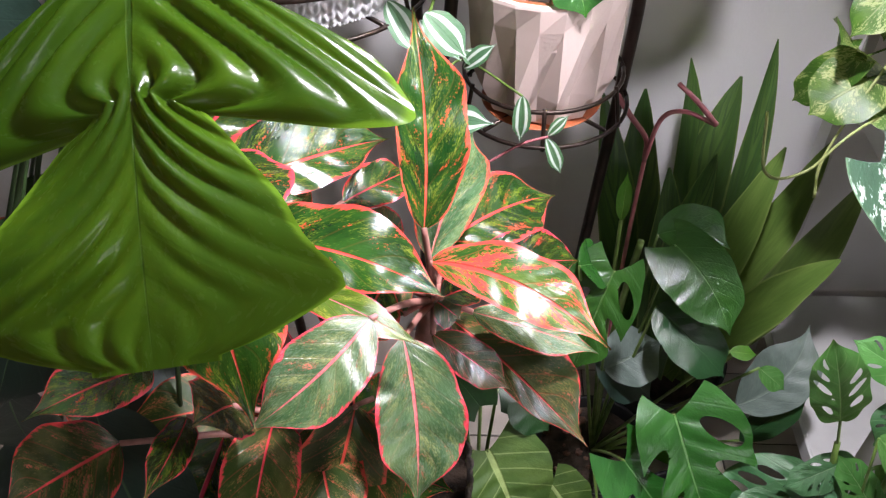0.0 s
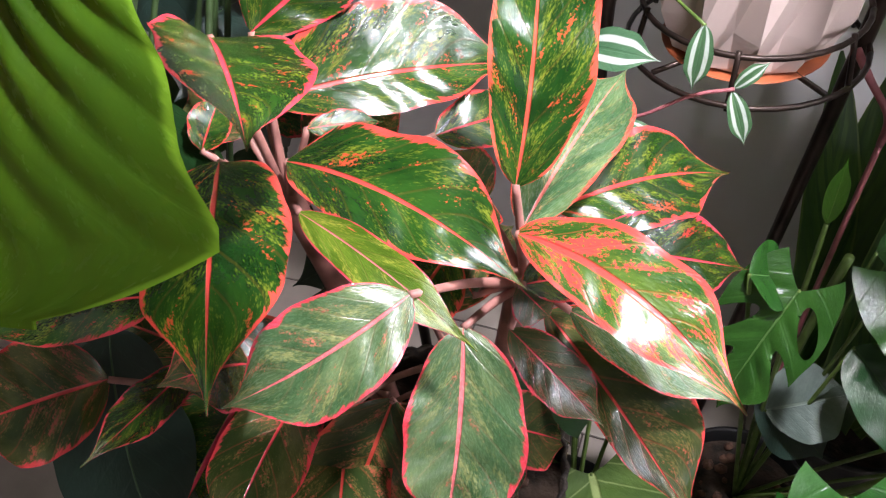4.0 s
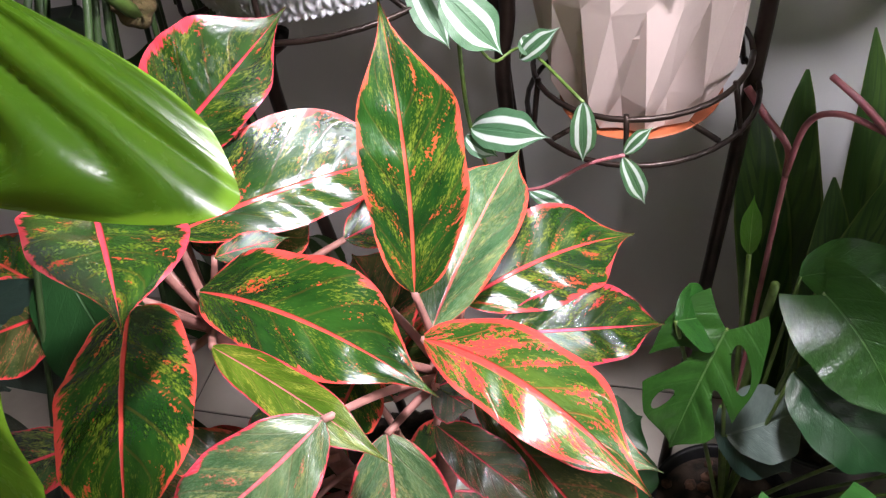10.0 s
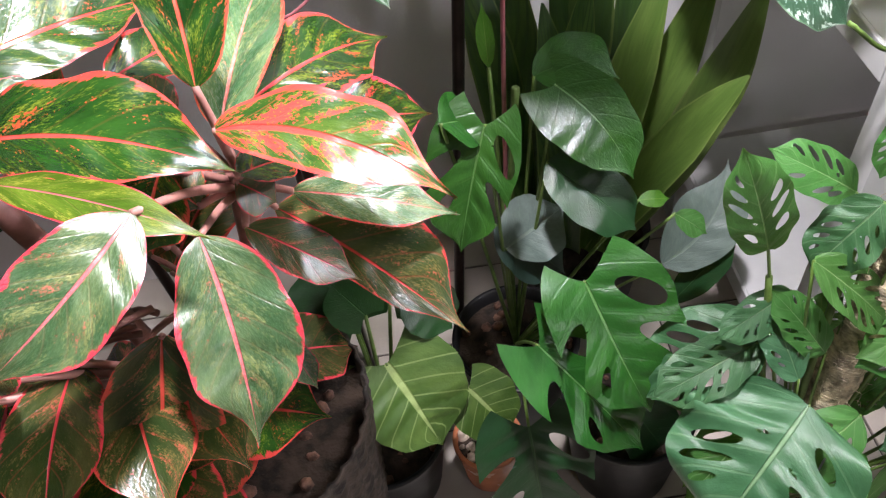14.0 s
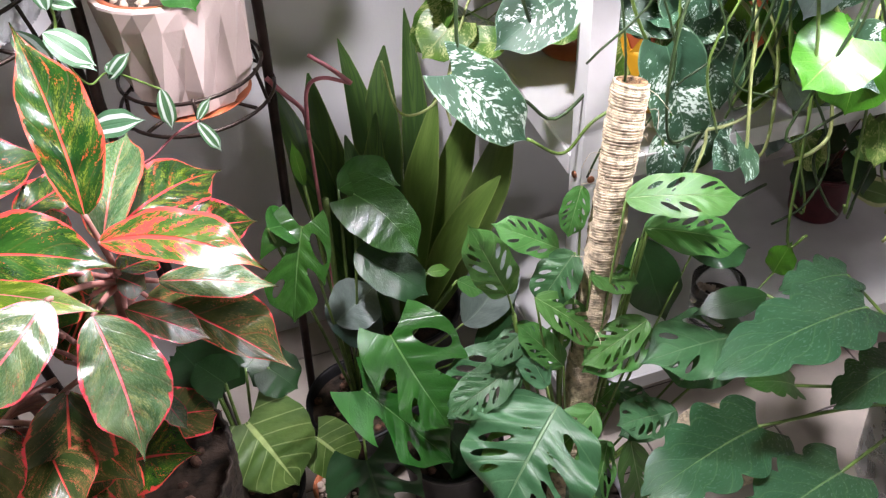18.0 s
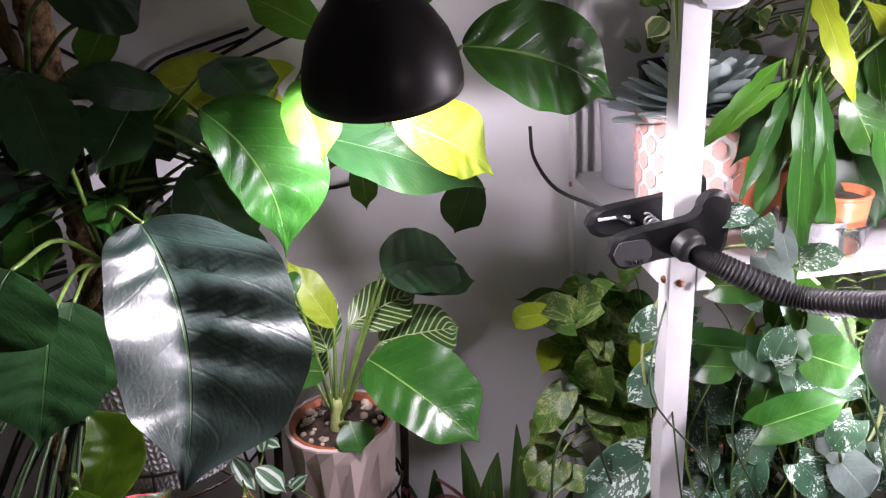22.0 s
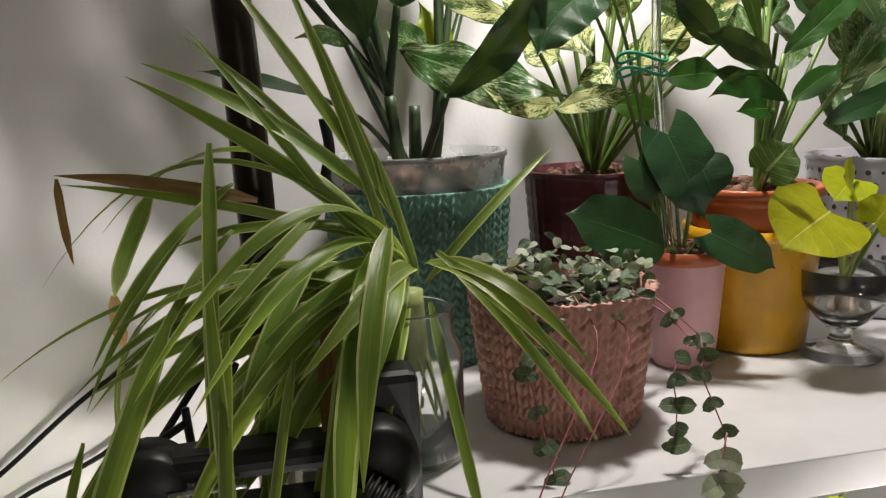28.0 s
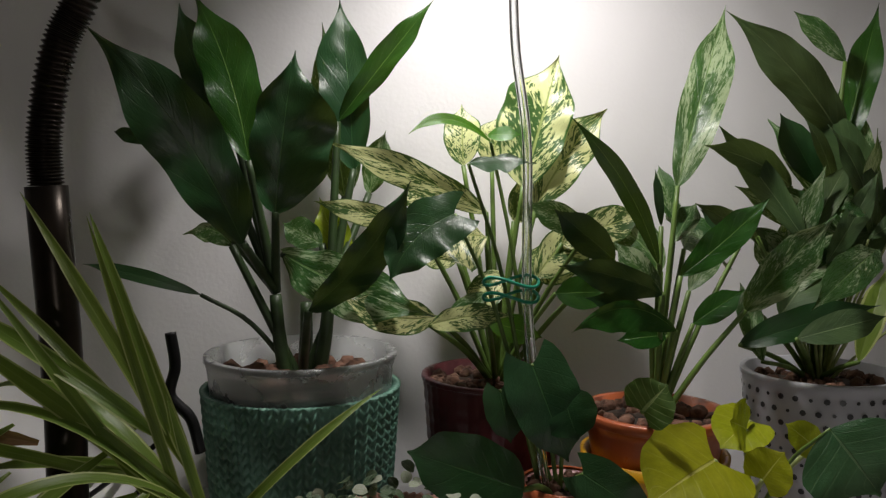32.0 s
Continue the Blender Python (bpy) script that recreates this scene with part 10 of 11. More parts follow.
leaf(plant, "mottled", "ovate", (1.102, 0.762, 1.795), (1.045, 0.813, 1.841), 0.038, (-0.46, -0.82, 0.33), arch=0.04, side=0.133, ripple=0.05, quilt=0.02)
stalk(plant, (1.09, 0.74, 1.66), (1.102, 0.762, 1.795), 0.0030, "stem_green", 0.04)
leaf(plant, "mottled", "ovate", (1.127, 0.772, 1.814), (1.181, 0.796, 1.791), 0.065, (0.51, -0.55, 0.66), arch=0.04, side=-0.466, lop=(1.12, 0.88), ripple=0.05, quilt=0.02)
stalk(plant, (1.09, 0.74, 1.66), (1.127, 0.772, 1.814), 0.0030, "stem_green", 0.04)
leaf(plant, "syn", "heart", (1.053, 0.67, 1.697), (1.069, 0.66, 1.72), 0.042, (-0.61, -0.79, 0.08))
stalk(plant, (1.09, 0.74, 1.66), (1.053, 0.67, 1.697), 0.0030, "stem_green", 0.04)
leaf(plant, "mottled", "lance", (1.116, 0.77, 1.82), (1.15, 0.8, 1.854), 0.022, (-0.05, -0.72, 0.69))
stalk(plant, (1.09, 0.74, 1.66), (1.116, 0.77, 1.82), 0.0030, "stem_green", 0.04)
leaf(plant, "deep", "lance", (1.175, 0.76, 1.821), (1.145, 0.78, 1.849), 0.014, (-0.45, -0.88, 0.15))
stalk(plant, (1.09, 0.74, 1.66), (1.175, 0.76, 1.821), 0.0030, "stem_green", 0.04)
leaf(plant, "mottled", "lance", (1.123, 0.75, 1.779), (1.166, 0.78, 1.819), 0.022, (-0.08, -0.75, 0.65))
stalk(plant, (1.09, 0.74, 1.66), (1.123, 0.75, 1.779), 0.0030, "stem_green", 0.04)
leaf(plant, "mottled", "lance", (1.094, 0.74, 1.78), (1.059, 0.76, 1.821), 0.022, (-0.34, -0.93, 0.17))
stalk(plant, (1.09, 0.74, 1.66), (1.094, 0.74, 1.78), 0.0030, "stem_green", 0.04)
leaf(plant, "green", "lance", (1.123, 0.74, 1.752), (1.158, 0.72, 1.783), 0.023, (-0.58, -0.80, 0.14))
stalk(plant, (1.09, 0.74, 1.66), (1.123, 0.74, 1.752), 0.0030, "stem_green", 0.04)
leaf(plant, "deep", "lance", (1.077, 0.72, 1.765), (1.015, 0.7, 1.781), 0.019, (0.33, -0.93, 0.12))
stalk(plant, (1.09, 0.74, 1.66), (1.077, 0.72, 1.765), 0.0030, "stem_green", 0.04)
leaf(plant, "mottled", "lance", (1.121, 0.78, 1.839), (1.113, 0.8, 1.889), 0.020, (-0.43, -0.86, 0.27))
stalk(plant, (1.09, 0.74, 1.66), (1.121, 0.78, 1.839), 0.0030, "stem_green", 0.04)
leaf(plant, "green", "lance", (1.091, 0.72, 1.746), (1.042, 0.7, 1.746), 0.020, (0.35, -0.85, 0.38))
stalk(plant, (1.09, 0.74, 1.66), (1.091, 0.72, 1.746), 0.0030, "stem_green", 0.04)
plant = thing("mottled_plant", (1.29, 0.82, 1.675), "tall plant with narrow mottled leaves", "house plant")
leaf(plant, "olive", "ovate", (1.302, 0.815, 1.914), (1.174, 0.8, 2.031), 0.040, (-0.22, -0.91, -0.35), arch=0.04, side=0.048, ripple=0.05, quilt=0.02)
stalk(plant, (1.29, 0.83, 1.675), (1.302, 0.815, 1.914), 0.0030, "stem_green", 0.04)
leaf(plant, "olive", "lance", (1.258, 0.827, 1.871), (1.142, 0.769, 1.906), 0.028, (0.41, -0.9, -0.14), arch=0.04, side=0.035, lop=(0.81, 1.19), ripple=0.05, quilt=0.02)
stalk(plant, (1.29, 0.83, 1.675), (1.258, 0.827, 1.871), 0.0030, "stem_green", 0.04)
leaf(plant, "green", "ovate", (1.319, 0.845, 1.9), (1.37, 0.866, 2.059), 0.033, (-0.48, -0.84, 0.27), arch=0.04, side=0.006, ripple=0.05, quilt=0.02)
stalk(plant, (1.29, 0.83, 1.675), (1.319, 0.845, 1.9), 0.0030, "stem_green", 0.04)
leaf(plant, "mottled", "lance", (1.317, 0.838, 1.994), (1.268, 0.849, 2.044), 0.021, (-0.4, -0.9, -0.19), arch=0.04, side=0.021, ripple=0.05, quilt=0.02)
stalk(plant, (1.29, 0.83, 1.675), (1.317, 0.838, 1.994), 0.0030, "stem_green", 0.04)
leaf(plant, "mottled", "ovate", (1.205, 0.796, 1.759), (1.326, 0.8, 1.839), 0.041, (-0.29, -0.83, 0.48), arch=0.04, side=-0.031, lop=(0.88, 1.12), ripple=0.05, quilt=0.02)
stalk(plant, (1.29, 0.83, 1.675), (1.205, 0.796, 1.759), 0.0030, "stem_green", 0.04)
leaf(plant, "mottled", "lance", (1.295, 0.8, 1.822), (1.197, 0.82, 1.871), 0.030, (-0.21, -0.98, -0.02))
stalk(plant, (1.29, 0.83, 1.675), (1.295, 0.8, 1.822), 0.0030, "stem_green", 0.04)
leaf(plant, "olive", "lance", (1.249, 0.78, 1.824), (1.298, 0.8, 1.892), 0.024, (-0.33, -0.82, 0.48))
stalk(plant, (1.29, 0.83, 1.675), (1.249, 0.78, 1.824), 0.0030, "stem_green", 0.04)
leaf(plant, "olive", "lance", (1.334, 0.8, 1.855), (1.274, 0.82, 1.952), 0.037, (-0.46, -0.88, -0.10))
stalk(plant, (1.29, 0.83, 1.675), (1.334, 0.8, 1.855), 0.0030, "stem_green", 0.04)
leaf(plant, "deep", "ovate", (1.178, 0.764, 1.728), (1.295, 0.739, 1.766), 0.029, (-0.3, -0.89, 0.34), arch=0.04, side=-0.009, lop=(1.13, 0.87), ripple=0.05, quilt=0.02)
stalk(plant, (1.29, 0.83, 1.675), (1.178, 0.764, 1.728), 0.0030, "stem_green", 0.04)
leaf(plant, "mottled", "lance", (1.349, 0.84, 1.888), (1.323, 0.86, 1.958), 0.032, (-0.55, -0.83, 0.03))
stalk(plant, (1.29, 0.83, 1.675), (1.349, 0.84, 1.888), 0.0030, "stem_green", 0.04)
leaf(plant, "mottled", "lance", (1.269, 0.8, 1.769), (1.215, 0.82, 1.833), 0.041, (-0.35, -0.94, 0.00))
stalk(plant, (1.29, 0.83, 1.675), (1.269, 0.8, 1.769), 0.0030, "stem_green", 0.04)
leaf(plant, "mottled", "lance", (1.268, 0.82, 1.794), (1.36, 0.84, 1.917), 0.038, (-0.36, -0.84, 0.41))
stalk(plant, (1.29, 0.83, 1.675), (1.268, 0.82, 1.794), 0.0030, "stem_green", 0.04)
leaf(plant, "olive", "lance", (1.224, 0.78, 1.751), (1.284, 0.8, 1.812), 0.041, (-0.26, -0.81, 0.52))
stalk(plant, (1.29, 0.83, 1.675), (1.224, 0.78, 1.751), 0.0030, "stem_green", 0.04)
leaf(plant, "olive", "lance", (1.303, 0.8, 1.779), (1.353, 0.82, 1.871), 0.037, (-0.45, -0.79, 0.41))
stalk(plant, (1.29, 0.83, 1.675), (1.303, 0.8, 1.779), 0.0030, "stem_green", 0.04)
leaf(plant, "deep", "lance", (1.296, 0.84, 1.871), (1.263, 0.86, 1.945), 0.031, (-0.49, -0.87, 0.02))
stalk(plant, (1.29, 0.83, 1.675), (1.296, 0.84, 1.871), 0.0030, "stem_green", 0.04)
leaf(plant, "olive", "lance", (1.2, 0.78, 1.824), (1.131, 0.76, 1.855), 0.019, (0.20, -0.96, -0.17))
stalk(plant, (1.29, 0.83, 1.675), (1.2, 0.78, 1.824), 0.0030, "stem_green", 0.04)
leaf(plant, "olive", "lance", (1.218, 0.74, 1.737), (1.286, 0.72, 1.759), 0.028, (-0.36, -0.88, 0.32))
stalk(plant, (1.29, 0.83, 1.675), (1.218, 0.74, 1.737), 0.0030, "stem_green", 0.04)
leaf(plant, "mottled", "lance", (1.198, 0.76, 1.713), (1.195, 0.8, 1.78), 0.022, (-0.47, -0.77, 0.44))
stalk(plant, (1.29, 0.83, 1.675), (1.198, 0.76, 1.713), 0.0030, "stem_green", 0.04)
leaf(plant, "spider", "lance", (1.29, 0.76, 1.711), (1.327, 0.78, 1.792), 0.024, (-0.49, -0.77, 0.41))
stalk(plant, (1.29, 0.83, 1.675), (1.29, 0.76, 1.711), 0.0030, "stem_green", 0.04)
rng = random.Random(91)
for k in range(22):
    b = Vector((1.29 + rng.uniform(-0.05, 0.07), 0.80 + rng.uniform(-0.03, 0.05), rng.uniform(1.73, 1.86)))
    d = Vector((rng.uniform(-0.8, 0.9), rng.uniform(-0.5, 0.3), rng.uniform(-0.25, 1.0))).normalized()
    ln = rng.uniform(0.09, 0.15)
    leaf(plant, rng.choice(("olive", "olive", "mottled")), "lance", b, b + d * ln, ln * rng.uniform(0.17, 0.26), (rng.uniform(-0.5, 0.1), -0.85, 0.4), arch=rng.uniform(0.02, 0.14), ripple=0.05, quilt=0.02)
    stalk(plant, (1.29, 0.82, 1.67), b, 0.0017, "stem_pale", 0.03)
plant = thing("small_heart_plant", (1.0, 0.712, 1.61), "young climber with dark heart leaves", "house plant")
leaf(plant, "deep", "heart", (0.97, 0.685, 1.732), (0.994, 0.665, 1.661), 0.054, (-0.19, -0.96, 0.21))
stalk(plant, (1, 0.712, 1.61), (0.97, 0.685, 1.732), 0.0020, "stem_green", 0.12)
leaf(plant, "deep", "heart", (0.946, 0.69, 1.711), (0.953, 0.68, 1.672), 0.030, (-0.17, -0.96, 0.22))
stalk(plant, (1, 0.712, 1.61), (0.946, 0.69, 1.711), 0.0020, "stem_green", 0.12)
leaf(plant, "deep", "heart", (1.01, 0.68, 1.646), (1.059, 0.66, 1.615), 0.040, (-0.18, -0.93, 0.31))
stalk(plant, (1, 0.712, 1.61), (1.01, 0.68, 1.646), 0.0020, "stem_green", 0.12)
leaf(plant, "deep", "heart", (0.993, 0.67, 1.706), (1, 0.66, 1.679), 0.044, (-0.47, -0.86, 0.20))
stalk(plant, (1, 0.712, 1.61), (0.993, 0.67, 1.706), 0.0020, "stem_green", 0.12)
leaf(plant, "deep", "broad", (0.961, 0.67, 1.639), (0.872, 0.66, 1.675), 0.053, (0.22, -0.94, 0.28))
stalk(plant, (1, 0.712, 1.61), (0.961, 0.67, 1.639), 0.0030, "stem_green", 0.12)
plant = thing("neon_heart_plant", (1.15, 0.69, 1.585), "neon yellow heart-leaved cutting in a glass bowl", "house plant")
leaf(plant, "neon", "heart", (1.107, 0.66, 1.66), (1.045, 0.635, 1.637), 0.082, (-0.02, -0.65, 0.76))
stalk(plant, (1.15, 0.69, 1.585), (1.107, 0.66, 1.66), 0.0025, "stem_pale", 0.12)
leaf(plant, "neon", "heart", (1.145, 0.68, 1.684), (1.111, 0.66, 1.669), 0.046, (-0.03, -0.57, 0.82))
stalk(plant, (1.15, 0.69, 1.585), (1.145, 0.68, 1.684), 0.0025, "stem_pale", 0.12)
leaf(plant, "neon", "heart", (1.137, 0.67, 1.68), (1.118, 0.66, 1.69), 0.044, (0.57, -0.76, 0.32))
stalk(plant, (1.15, 0.69, 1.585), (1.137, 0.67, 1.68), 0.0025, "stem_pale", 0.12)
leaf(plant, "neon", "heart", (1.135, 0.64, 1.651), (1.146, 0.63, 1.675), 0.038, (-0.77, -0.63, 0.09))
stalk(plant, (1.15, 0.69, 1.585), (1.135, 0.64, 1.651), 0.0025, "stem_pale", 0.12)
leaf(plant, "neon", "heart", (1.187, 0.66, 1.668), (1.163, 0.66, 1.687), 0.026, (0.12, -0.98, 0.15))
stalk(plant, (1.15, 0.69, 1.585), (1.187, 0.66, 1.668), 0.0025, "stem_pale", 0.12)
leaf(plant, "fen_dark", "ovate", (1.174, 0.62, 1.694), (1.201, 0.6, 1.651), 0.080, (-0.33, -0.92, 0.22))
stalk(plant, (1.15, 0.69, 1.585), (1.174, 0.62, 1.694), 0.0020, "stem_green", 0.12)
stake = thing("plastic_stake", (0.985, 0.70, 1.60), "clear plastic plant stake with a green wire tie", "plant stake")
tube("rod", [(0.99, 0.708, 1.60), (0.971, 0.705, 1.767), (0.97, 0.71, 1.899), (0.962, 0.72, 1.98), (0.961, 0.73, 2.062)], 0.004, M["glass"], stake, sides=12, n=30)
for k in range(2):
    c = Vector((0.957, 0.705, 1.794)) + Vector((0, 0, -0.012 * k))
    tube("tie", [c + Vector((0.022 * math.cos(a), 0.012 * math.sin(a), 0.004 * math.sin(a * 2))) for a in (2 * math.pi * q / 20 for q in range(21))], 0.0014, M["tie_green"], stake, sides=6, n=40)

# ---------- lamps ----------
BELL = [(r, z * 0.85) for r, z in [(0.067, 0.001), (0.071, 0.0), (0.0715, 0.010), (0.069, 0.032), (0.062, 0.056), (0.051, 0.076), (0.040, 0.092), (0.034, 0.102), (0.0335, 0.142), (0.036, 0.144), (0.0365, 0.150), (0.036, 0.162), (0.031, 0.176), (0.020, 0.185), (0.0005, 0.188)]]
LINING = [(r, z * 0.85) for r, z in [(0.067, 0.001), (0.065, 0.031), (0.058, 0.055), (0.047, 0.074), (0.034, 0.092), (0.0005, 0.098)]]


def lamp_head(lamp, low, high, shade_skin, cap_skin):
    """A bell shade, a short neck and a vented cap along the axis from low to high."""
    axis = Vector(high) - Vector(low)
    lathe("shade", low, BELL[:8], M[shade_skin], lamp, segments=56, axis=axis)
    lathe("lining", low, LINING, M["white_plastic"], lamp, "white inside of the shade", segments=40, axis=axis)
    lathe("neck", low, BELL[7:9], M[shade_skin], lamp, segments=40, axis=axis)
    cap = lathe("cap", low, BELL[8:], M[cap_skin], lamp, segments=40, axis=axis)
    lean = Vector((0, 0, 1)).rotation_difference(axis).to_matrix()
    for k in range(10):
        a = 2 * math.pi * k / 10
        c = Vector(low) + lean @ Vector((0.0262 * math.cos(a), 0.0262 * math.sin(a), 0.1545))
        out = lean @ Vector((0.55 * math.cos(a), 0.55 * math.sin(a), 0.85))
        lathe("vent", c, [(0.0042, 0.0), (0.0042, 0.0008), (0.0032, 0.0008), (0.0032, 0.0002), (0.0003, 0.0002)], M["silver_lamp"], cap, segments=14, axis=out)


def clip_body(lamp, x, y, z, skin, long=0.12):
    """A two-jawed spring clip with round pads."""
    for dz, nm in ((0.011, "upper_jaw"), (-0.022, "lower_jaw")):
        part(nm, slab(x - long / 2, y - 0.018, z + dz - 0.008, x + long / 2, y + 0.012, z + dz + 0.008, 0.006), M[skin], lamp)
    for sx in (-1, 1):
        lathe("pad", (x + sx * long * 0.48, y - 0.019, z), [(0.0005, 0.0), (0.021, 0.0), (0.024, 0.004), (0.024, 0.028), (0.020, 0.032), (0.0005, 0.032)], M[skin], lamp, segments=28, axis=(0, 1, 0))
    tube("hinge_pin", [(x - 0.05, y - 0.020, z + 0.002), (x - 0.03, y - 0.020, z + 0.002), (x - 0.01, y - 0.020, z + 0.002)], 0.0016, M["silver_lamp"], lamp, sides=8, n=4)


def outline_plate(name, points, y0, y1, skin, lamp, round_edge=0.003):
    """A flat moulded piece with rounded edges, cut to an outline in x and z."""
    line = spline([Vector((x, z, 0)) for x, z in points + points[:1]], 64)[:-1]
    cx, cz = sum(p.x for p in line) / len(line), sum(p.y for p in line) / len(line)
    layers = ((y0, 1 - round_edge / 0.03), (y0 + round_edge, 1.0), (y1 - round_edge, 1.0), (y1, 1 - round_edge / 0.03))
    n = len(line)
    vs = [(cx + (p.x - cx) * k, y, cz + (p.y - cz) * k) for y, k in layers for p in line]
    fs = [(j * n + i, j * n + (i + 1) % n, (j + 1) * n + (i + 1) % n, (j + 1) * n + i) for j in range(3) for i in range(n)]
    fs += [tuple(range(n - 1, -1, -1)), tuple(range(3 * n, 4 * n))]
    return mesh_part(name, vs, fs, M[skin], lamp, smooth=False)


def spring_clip(lamp, x, y, z, skin):
    """Two long paddles with hooked jaws that grip a post between them."""
    front = [(0.0, 0.0), (0.006, 0.014), (0.020, 0.021), (0.060, 0.027), (0.090, 0.032), (0.100, 0.040), (0.103, 0.050), (0.110, 0.057), (0.123, 0.057), (0.131, 0.050), (0.133, 0.036),
             (0.132, 0.012), (0.128, -0.010), (0.112, -0.012), (0.060, -0.012), (0.022, -0.019), (0.007, -0.013)]
    outline_plate("front_paddle", [(x + a, z + b) for a, b in front], y - 0.020, y - 0.003, skin, lamp)
    outline_plate("back_paddle", [(x - 0.008 + a * 1.04, z + 0.014 + b * 0.85) for a, b in front], y + 0.034, y + 0.050, skin, lamp)
    outline_plate("thumb_grip", [(x + 0.004 + 0.30 * a, z + 0.55 * b) for a, b in ((0.0, 0.0), (0.02, 0.022), (0.06, 0.026), (0.12, 0.024), (0.14, 0.0), (0.12, -0.022), (0.06, -0.026), (0.02, -0.022))], y - 0.0215, y - 0.0195, "base_grey", lamp, 0.0006)
    for k in range(5):
        tube("grip_rib", [(x + 0.020 + 0.004 * k, y - 0.0222, z - 0.012), (x + 0.020 + 0.004 * k, y - 0.0226, z - 0.010), (x + 0.020 + 0.004 * k, y - 0.0222, z - 0.008)], 0.0009, M[skin], lamp, sides=5, n=3)
    tube("hinge_pin", [(x + 0.004, y + 0.030, z + 0.022), (x + 0.022, y + 0.030, z + 0.0225), (x + 0.040, y + 0.030, z + 0.022)], 0.0020, M["white_plastic"], lamp, "white plastic pin", sides=8, n=4)
    tube("spring", [(x + 0.060 + 0.006 * math.cos(k * 0.7), y - 0.002 + 0.0011 * k, z + 0.018 + 0.006 * math.sin(k * 0.7)) for k in range(31)], 0.0014, M["silver_lamp"], lamp, sides=5, straight=True)
    lathe("collar", (x + 0.082, y - 0.020, z + 0.006), [(0.0005, 0.016), (0.0155, 0.016), (0.0175, 0.012), (0.0175, 0.0)], M["black_soft"], lamp, segments=28, axis=(0.25, -0.9, -0.25))


H1 = Vector((0.344, 0.416, 1.458))
L1 = H1 + Vector((0.011, 0.038, -0.186)).normalized() * 0.160
lamp = thing("clip_lamp", (0.672, 0.491, 1.422), "black clip lamp with a bell shade and ribbed gooseneck", "lamp", "clip lamps")
lamp_head(lamp, L1, H1, "shade_black", "black")
tube("gooseneck", [(0.380, 0.424, 1.417), (0.438, 0.437, 1.415), (0.516, 0.455, 1.420), (0.607, 0.47, 1.417)], 0.0125, M["black_soft"], lamp, sides=16, ribs=34, rib=0.004)
lathe("joint", (0.378, 0.420, 1.417), [(0.0005, -0.012), (0.015, -0.010), (0.017, 0.0), (0.015, 0.010), (0.0005, 0.012)], M["black"], lamp, segments=24, axis=(1, 0.2, 0))
cb = Vector((0.639, 0.485, 1.423))
vs, fs = [], []
rim_line = [(-0.098, -0.002), (-0.090, 0.020), (-0.062, 0.032), (0.010, 0.042), (0.040, 0.060), (0.068, 0.062), (0.080, 0.044), (0.085, -0.006), (0.084, -0.046), (0.070, -0.078), (0.030, -0.079), (0.012, -0.060), (-0.045, -0.056), (-0.085, -0.040)]
plate = [(cb.x + p.x, cb.z + p.y) for p in spline([Vector((x, z, 0)) for x, z in rim_line + rim_line[:1]], 56)[:-1]]
count = len(plate)
for y, s in ((0.002, 0.96), (0.006, 1.0), (0.020, 1.02), (0.024, 0.99)):
    vs += [(cb.x + (px - cb.x) * s, cb.y + y, cb.z + (pz - cb.z) * s) for px, pz in plate]
for j in range(3):
    fs += [(j * count + i, j * count + (i + 1) % count, (j + 1) * count + (i + 1) % count, (j + 1) * count + i) for i in range(count)]
fs += [tuple(range(count - 1, -1, -1)), tuple(range(3 * count, 4 * count))]
mesh_part("clip_plate", vs, fs, M["white_plastic"], lamp, "white plastic clip plate", smooth=False)
for k in range(3):
    tube("grip_rib", [(cb.x + 0.034 + 0.013 * k, cb.y + 0.001, cb.z - 0.050), (cb.x + 0.037 + 0.013 * k, cb.y, cb.z - 0.057), (cb.x + 0.040 + 0.013 * k, cb.y + 0.001, cb.z - 0.064)], 0.0014, M["white_plastic"], lamp, sides=6, n=4)
lathe("clip_base", cb + Vector((0, 0.004, 0.004)), [(0.0005, 0.030), (0.014, 0.029), (0.024, 0.024), (0.030, 0.012), (0.032, 0.0)], M["base_grey"], lamp, "dark grey lamp base", segments=40, axis=(0, -1, 0), wave=lambda a, j, r, z: r * 0.9 * abs(math.cos(a)))
lathe("switch", Vector((0.672, 0.491, 1.422)) + Vector((0, -0.02, 0)), [(0.0005, 0.004), (0.010, 0.004), (0.0125, 0.002), (0.0125, -0.006)], M["black"], lamp, "round black push switch", segments=28, axis=(0, -1, 0))

HR, LR = Vector((0.899, 0.365, 1.518)), Vector((0.873, 0.38, 1.353))
lamp = thing("clip_lamp", (0.634, 0.5, 1.57), "dark grey clip lamp with a bell shade over the shelf", "lamp", "clip lamps")
lamp_head(lamp, HR + (LR - HR).normalized() * 0.160, HR, "grey_lamp", "black")
tube("gooseneck", [(0.685, 0.48, 1.558), (0.73, 0.46, 1.529), (0.794, 0.42, 1.502), (0.849, 0.36, 1.495)], 0.0125, M["black_soft"], lamp, sides=16, ribs=40, rib=0.004)
lathe("joint", (0.843, 0.352, 1.497), [(0.0005, -0.014), (0.016, -0.012), (0.018, 0.0), (0.016, 0.012), (0.0005, 0.014)], M["black"], lamp, segments=24, axis=(1, 0.1, -0.2))
clip_body(lamp, 0.635, 0.505, 1.568, "black", 0.13)
part("box", slab(0.684, 0.515, 1.5215, 0.726, 0.545, 1.612, 0.006), M["black"], lamp)

SILVER_AXIS = Vector((-0.303, -0.611, 0.731))
RIM_S = Vector((0.851, 0.328, 1.020))
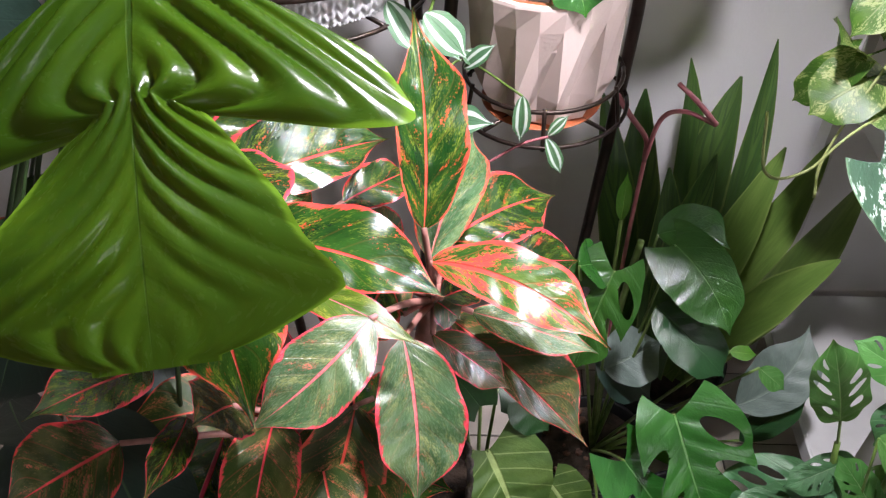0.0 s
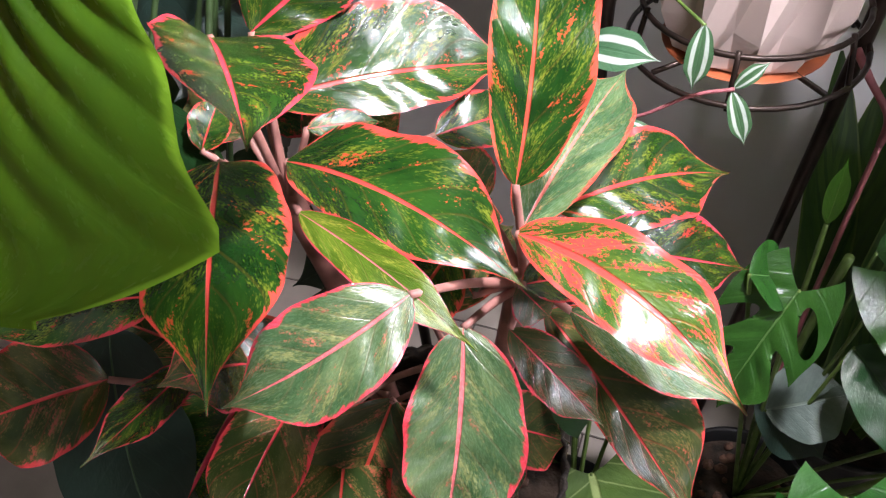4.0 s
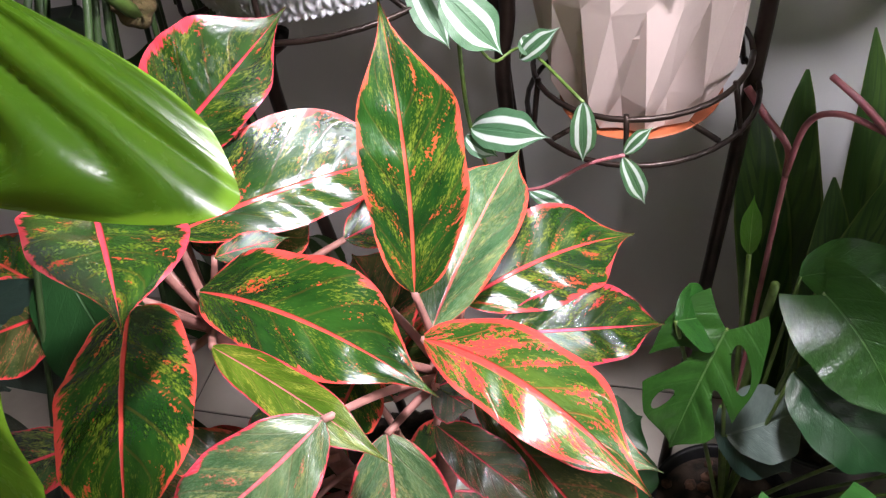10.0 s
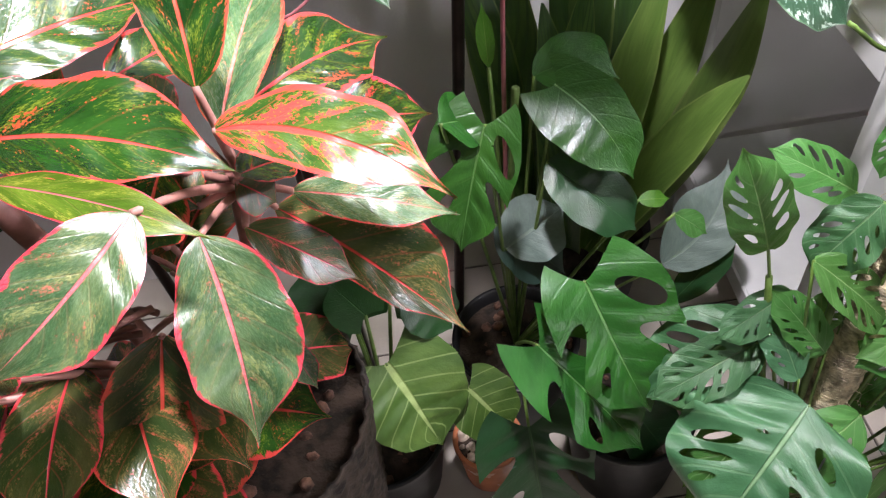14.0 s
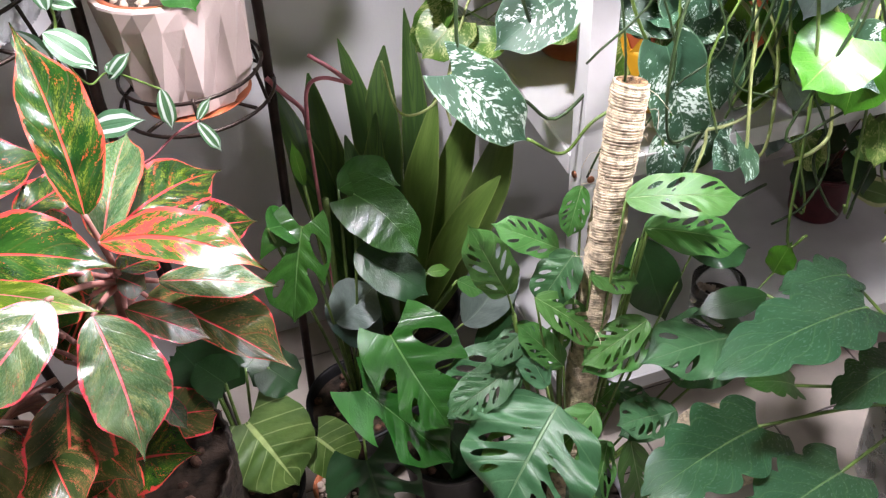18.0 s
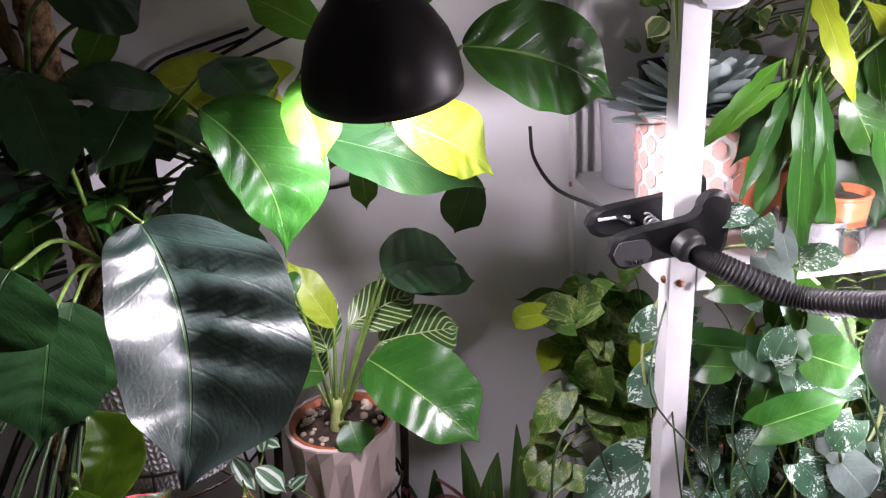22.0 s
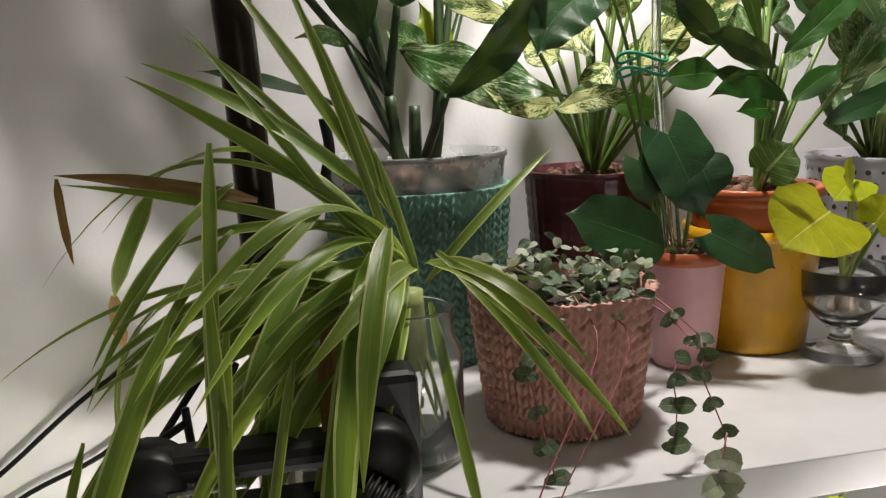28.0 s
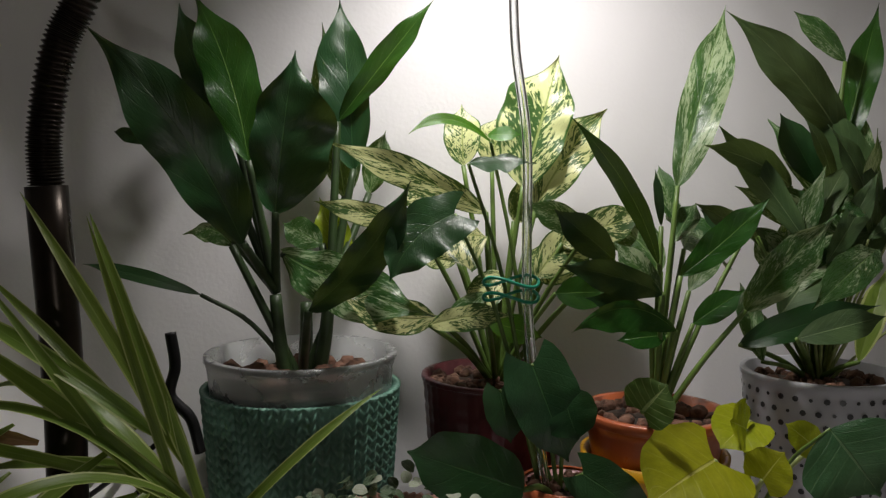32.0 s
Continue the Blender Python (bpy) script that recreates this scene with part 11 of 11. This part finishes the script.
lamp = thing("clip_lamp", (0.603, 0.511, 1.09), "black clip lamp with a silver-grey bell shade", "lamp", "clip lamps")
lamp_head(lamp, RIM_S, RIM_S + SILVER_AXIS * 0.160, "silver_lamp", "silver_lamp")
tube("gooseneck", [(0.660, 0.484, 1.103), (0.692, 0.472, 1.082), (0.768, 0.44, 1.049), (0.798, 0.36, 1.075), (0.803, 0.29, 1.107)], 0.0125, M["black_soft"], lamp, sides=16, ribs=66, rib=0.0028)
spring_clip(lamp, 0.576, 0.507, 1.100, "black")

lamp = thing("gooseneck_lamp", (0.627, 0.66, 1.701), "dark bronze gooseneck lamp on a pole at the shelf's side", "lamp")
tube("pole", [(0.635, 0.655, 1.40), (0.637, 0.655, 1.702), (0.631, 0.65, 1.867)], 0.0135, M["bronze_black"], lamp, sides=18, n=6)
tube("gooseneck", [(0.631, 0.65, 1.867), (0.631, 0.65, 1.904), (0.642, 0.65, 1.959), (0.665, 0.65, 2.013), (0.72, 0.66, 2.20), (0.82, 0.69, 2.30), (0.92, 0.71, 2.33)], 0.0105, M["bronze_black"], lamp, sides=16, ribs=90, rib=0.0025)
lamp_head(lamp, Vector((0.93, 0.71, 2.235)), Vector((0.925, 0.70, 2.395)), "grey_lamp", "black")
part("clamp", slab(0.625, 0.62, 1.36, 0.665, 0.69, 1.43, 0.008), M["black"], lamp, "black screw clamp")

# ---------- cables ----------
for name, pts, r in (
    ("wall_cable", [(-0.039, 0.93, 1.227), (0.054, 0.93, 1.255), (0.132, 0.93, 1.276), (0.222, 0.93, 1.321), (0.266, 0.93, 1.366), (0.329, 0.93, 1.385), (0.439, 0.93, 1.472), (0.554, 0.93, 1.546), (0.648, 0.9, 1.621)], 0.0028),
    ("wall_cable", [(-0.035, 0.93, 1.248), (0.067, 0.93, 1.245), (0.137, 0.93, 1.263), (0.274, 0.93, 1.312), (0.366, 0.93, 1.369), (0.457, 0.93, 1.411), (0.542, 0.93, 1.489), (0.639, 0.9, 1.584)], 0.0028),
    ("wall_cable", [(-0.161, 0.93, 1.366), (-0.11, 0.93, 1.336), (0.011, 0.93, 1.264), (0.078, 0.93, 1.286), (0.193, 0.93, 1.316)], 0.0028),
    ("wall_cable", [(-0.176, 0.93, 1.252), (0.024, 0.93, 1.251), (0.1, 0.93, 1.277), (0.183, 0.93, 1.302)], 0.0022),
    ("lamp_cable", [(0.567, 0.8, 1.169), (0.567, 0.78, 1.13), (0.576, 0.7, 1.109), (0.597, 0.58, 1.119), (0.606, 0.5, 1.128)], 0.0026),
    ("lamp_cable", [(0.557, 0.49, 1.43), (0.526, 0.5, 1.424), (0.5, 0.52, 1.423), (0.496, 0.55, 1.418), (0.508, 0.6, 1.367)], 0.0026),
    ("lamp_cable", [(0.589, 0.55, 1.592), (0.591, 0.56, 1.52), (0.584, 0.58, 1.456)], 0.0026),
    ("lamp_cable", [(0.589, 0.55, 1.583), (0.565, 0.56, 1.565), (0.559, 0.58, 1.549), (0.597, 0.6, 1.598)], 0.0026),
    ("lamp_cable", [(0.693, 0.72, 1.755), (0.696, 0.72, 1.729), (0.692, 0.72, 1.706), (0.707, 0.72, 1.687), (0.714, 0.72, 1.66)], 0.0045),
    ("wall_cable", [(0.067, 0.93, 1.151), (0.156, 0.93, 1.096), (0.247, 0.93, 1.072), (0.312, 0.93, 1.073), (0.387, 0.93, 1.094)], 0.003),
    ("lamp_cable", [(0.62, 0.56, 1.613), (0.548, 0.62, 1.461), (0.515, 0.66, 1.362)], 0.0022),
):
    cable = thing(name, pts[0], "thin black electric cable", "cable")
    tube("cable_sheath", pts, r, M["black"], cable, sides=8, n=50)

# ---------- floor tiles ----------
tile_mesh = None
tw, td = 0.418, 0.138
k = 0
for j in range(-22, 5):
    y0 = 0.307 + j * td
    if y0 > 0.93 or y0 < -2.6:
        continue
    for i in range(-8, 6):
        x0 = 1.003 - tw + i * tw + (0.5 * tw if j % 2 else 0)
        if x0 < -1.7 or x0 > 2.9 or y0 < -2.59:
            continue
        if tile_mesh is None:
            bm = slab(0.0015, 0.0015, -0.0035, tw - 0.0015, td - 0.0015, 0, 0.001)
            tile_mesh = bpy.data.meshes.new("tile")
            bm.to_mesh(tile_mesh)
            bm.free()
            tile_mesh.materials.append(M["tile"])
        ob = new("tile", tile_mesh)
        ob.location = (x0, y0, 0)
        ob.parent = floor
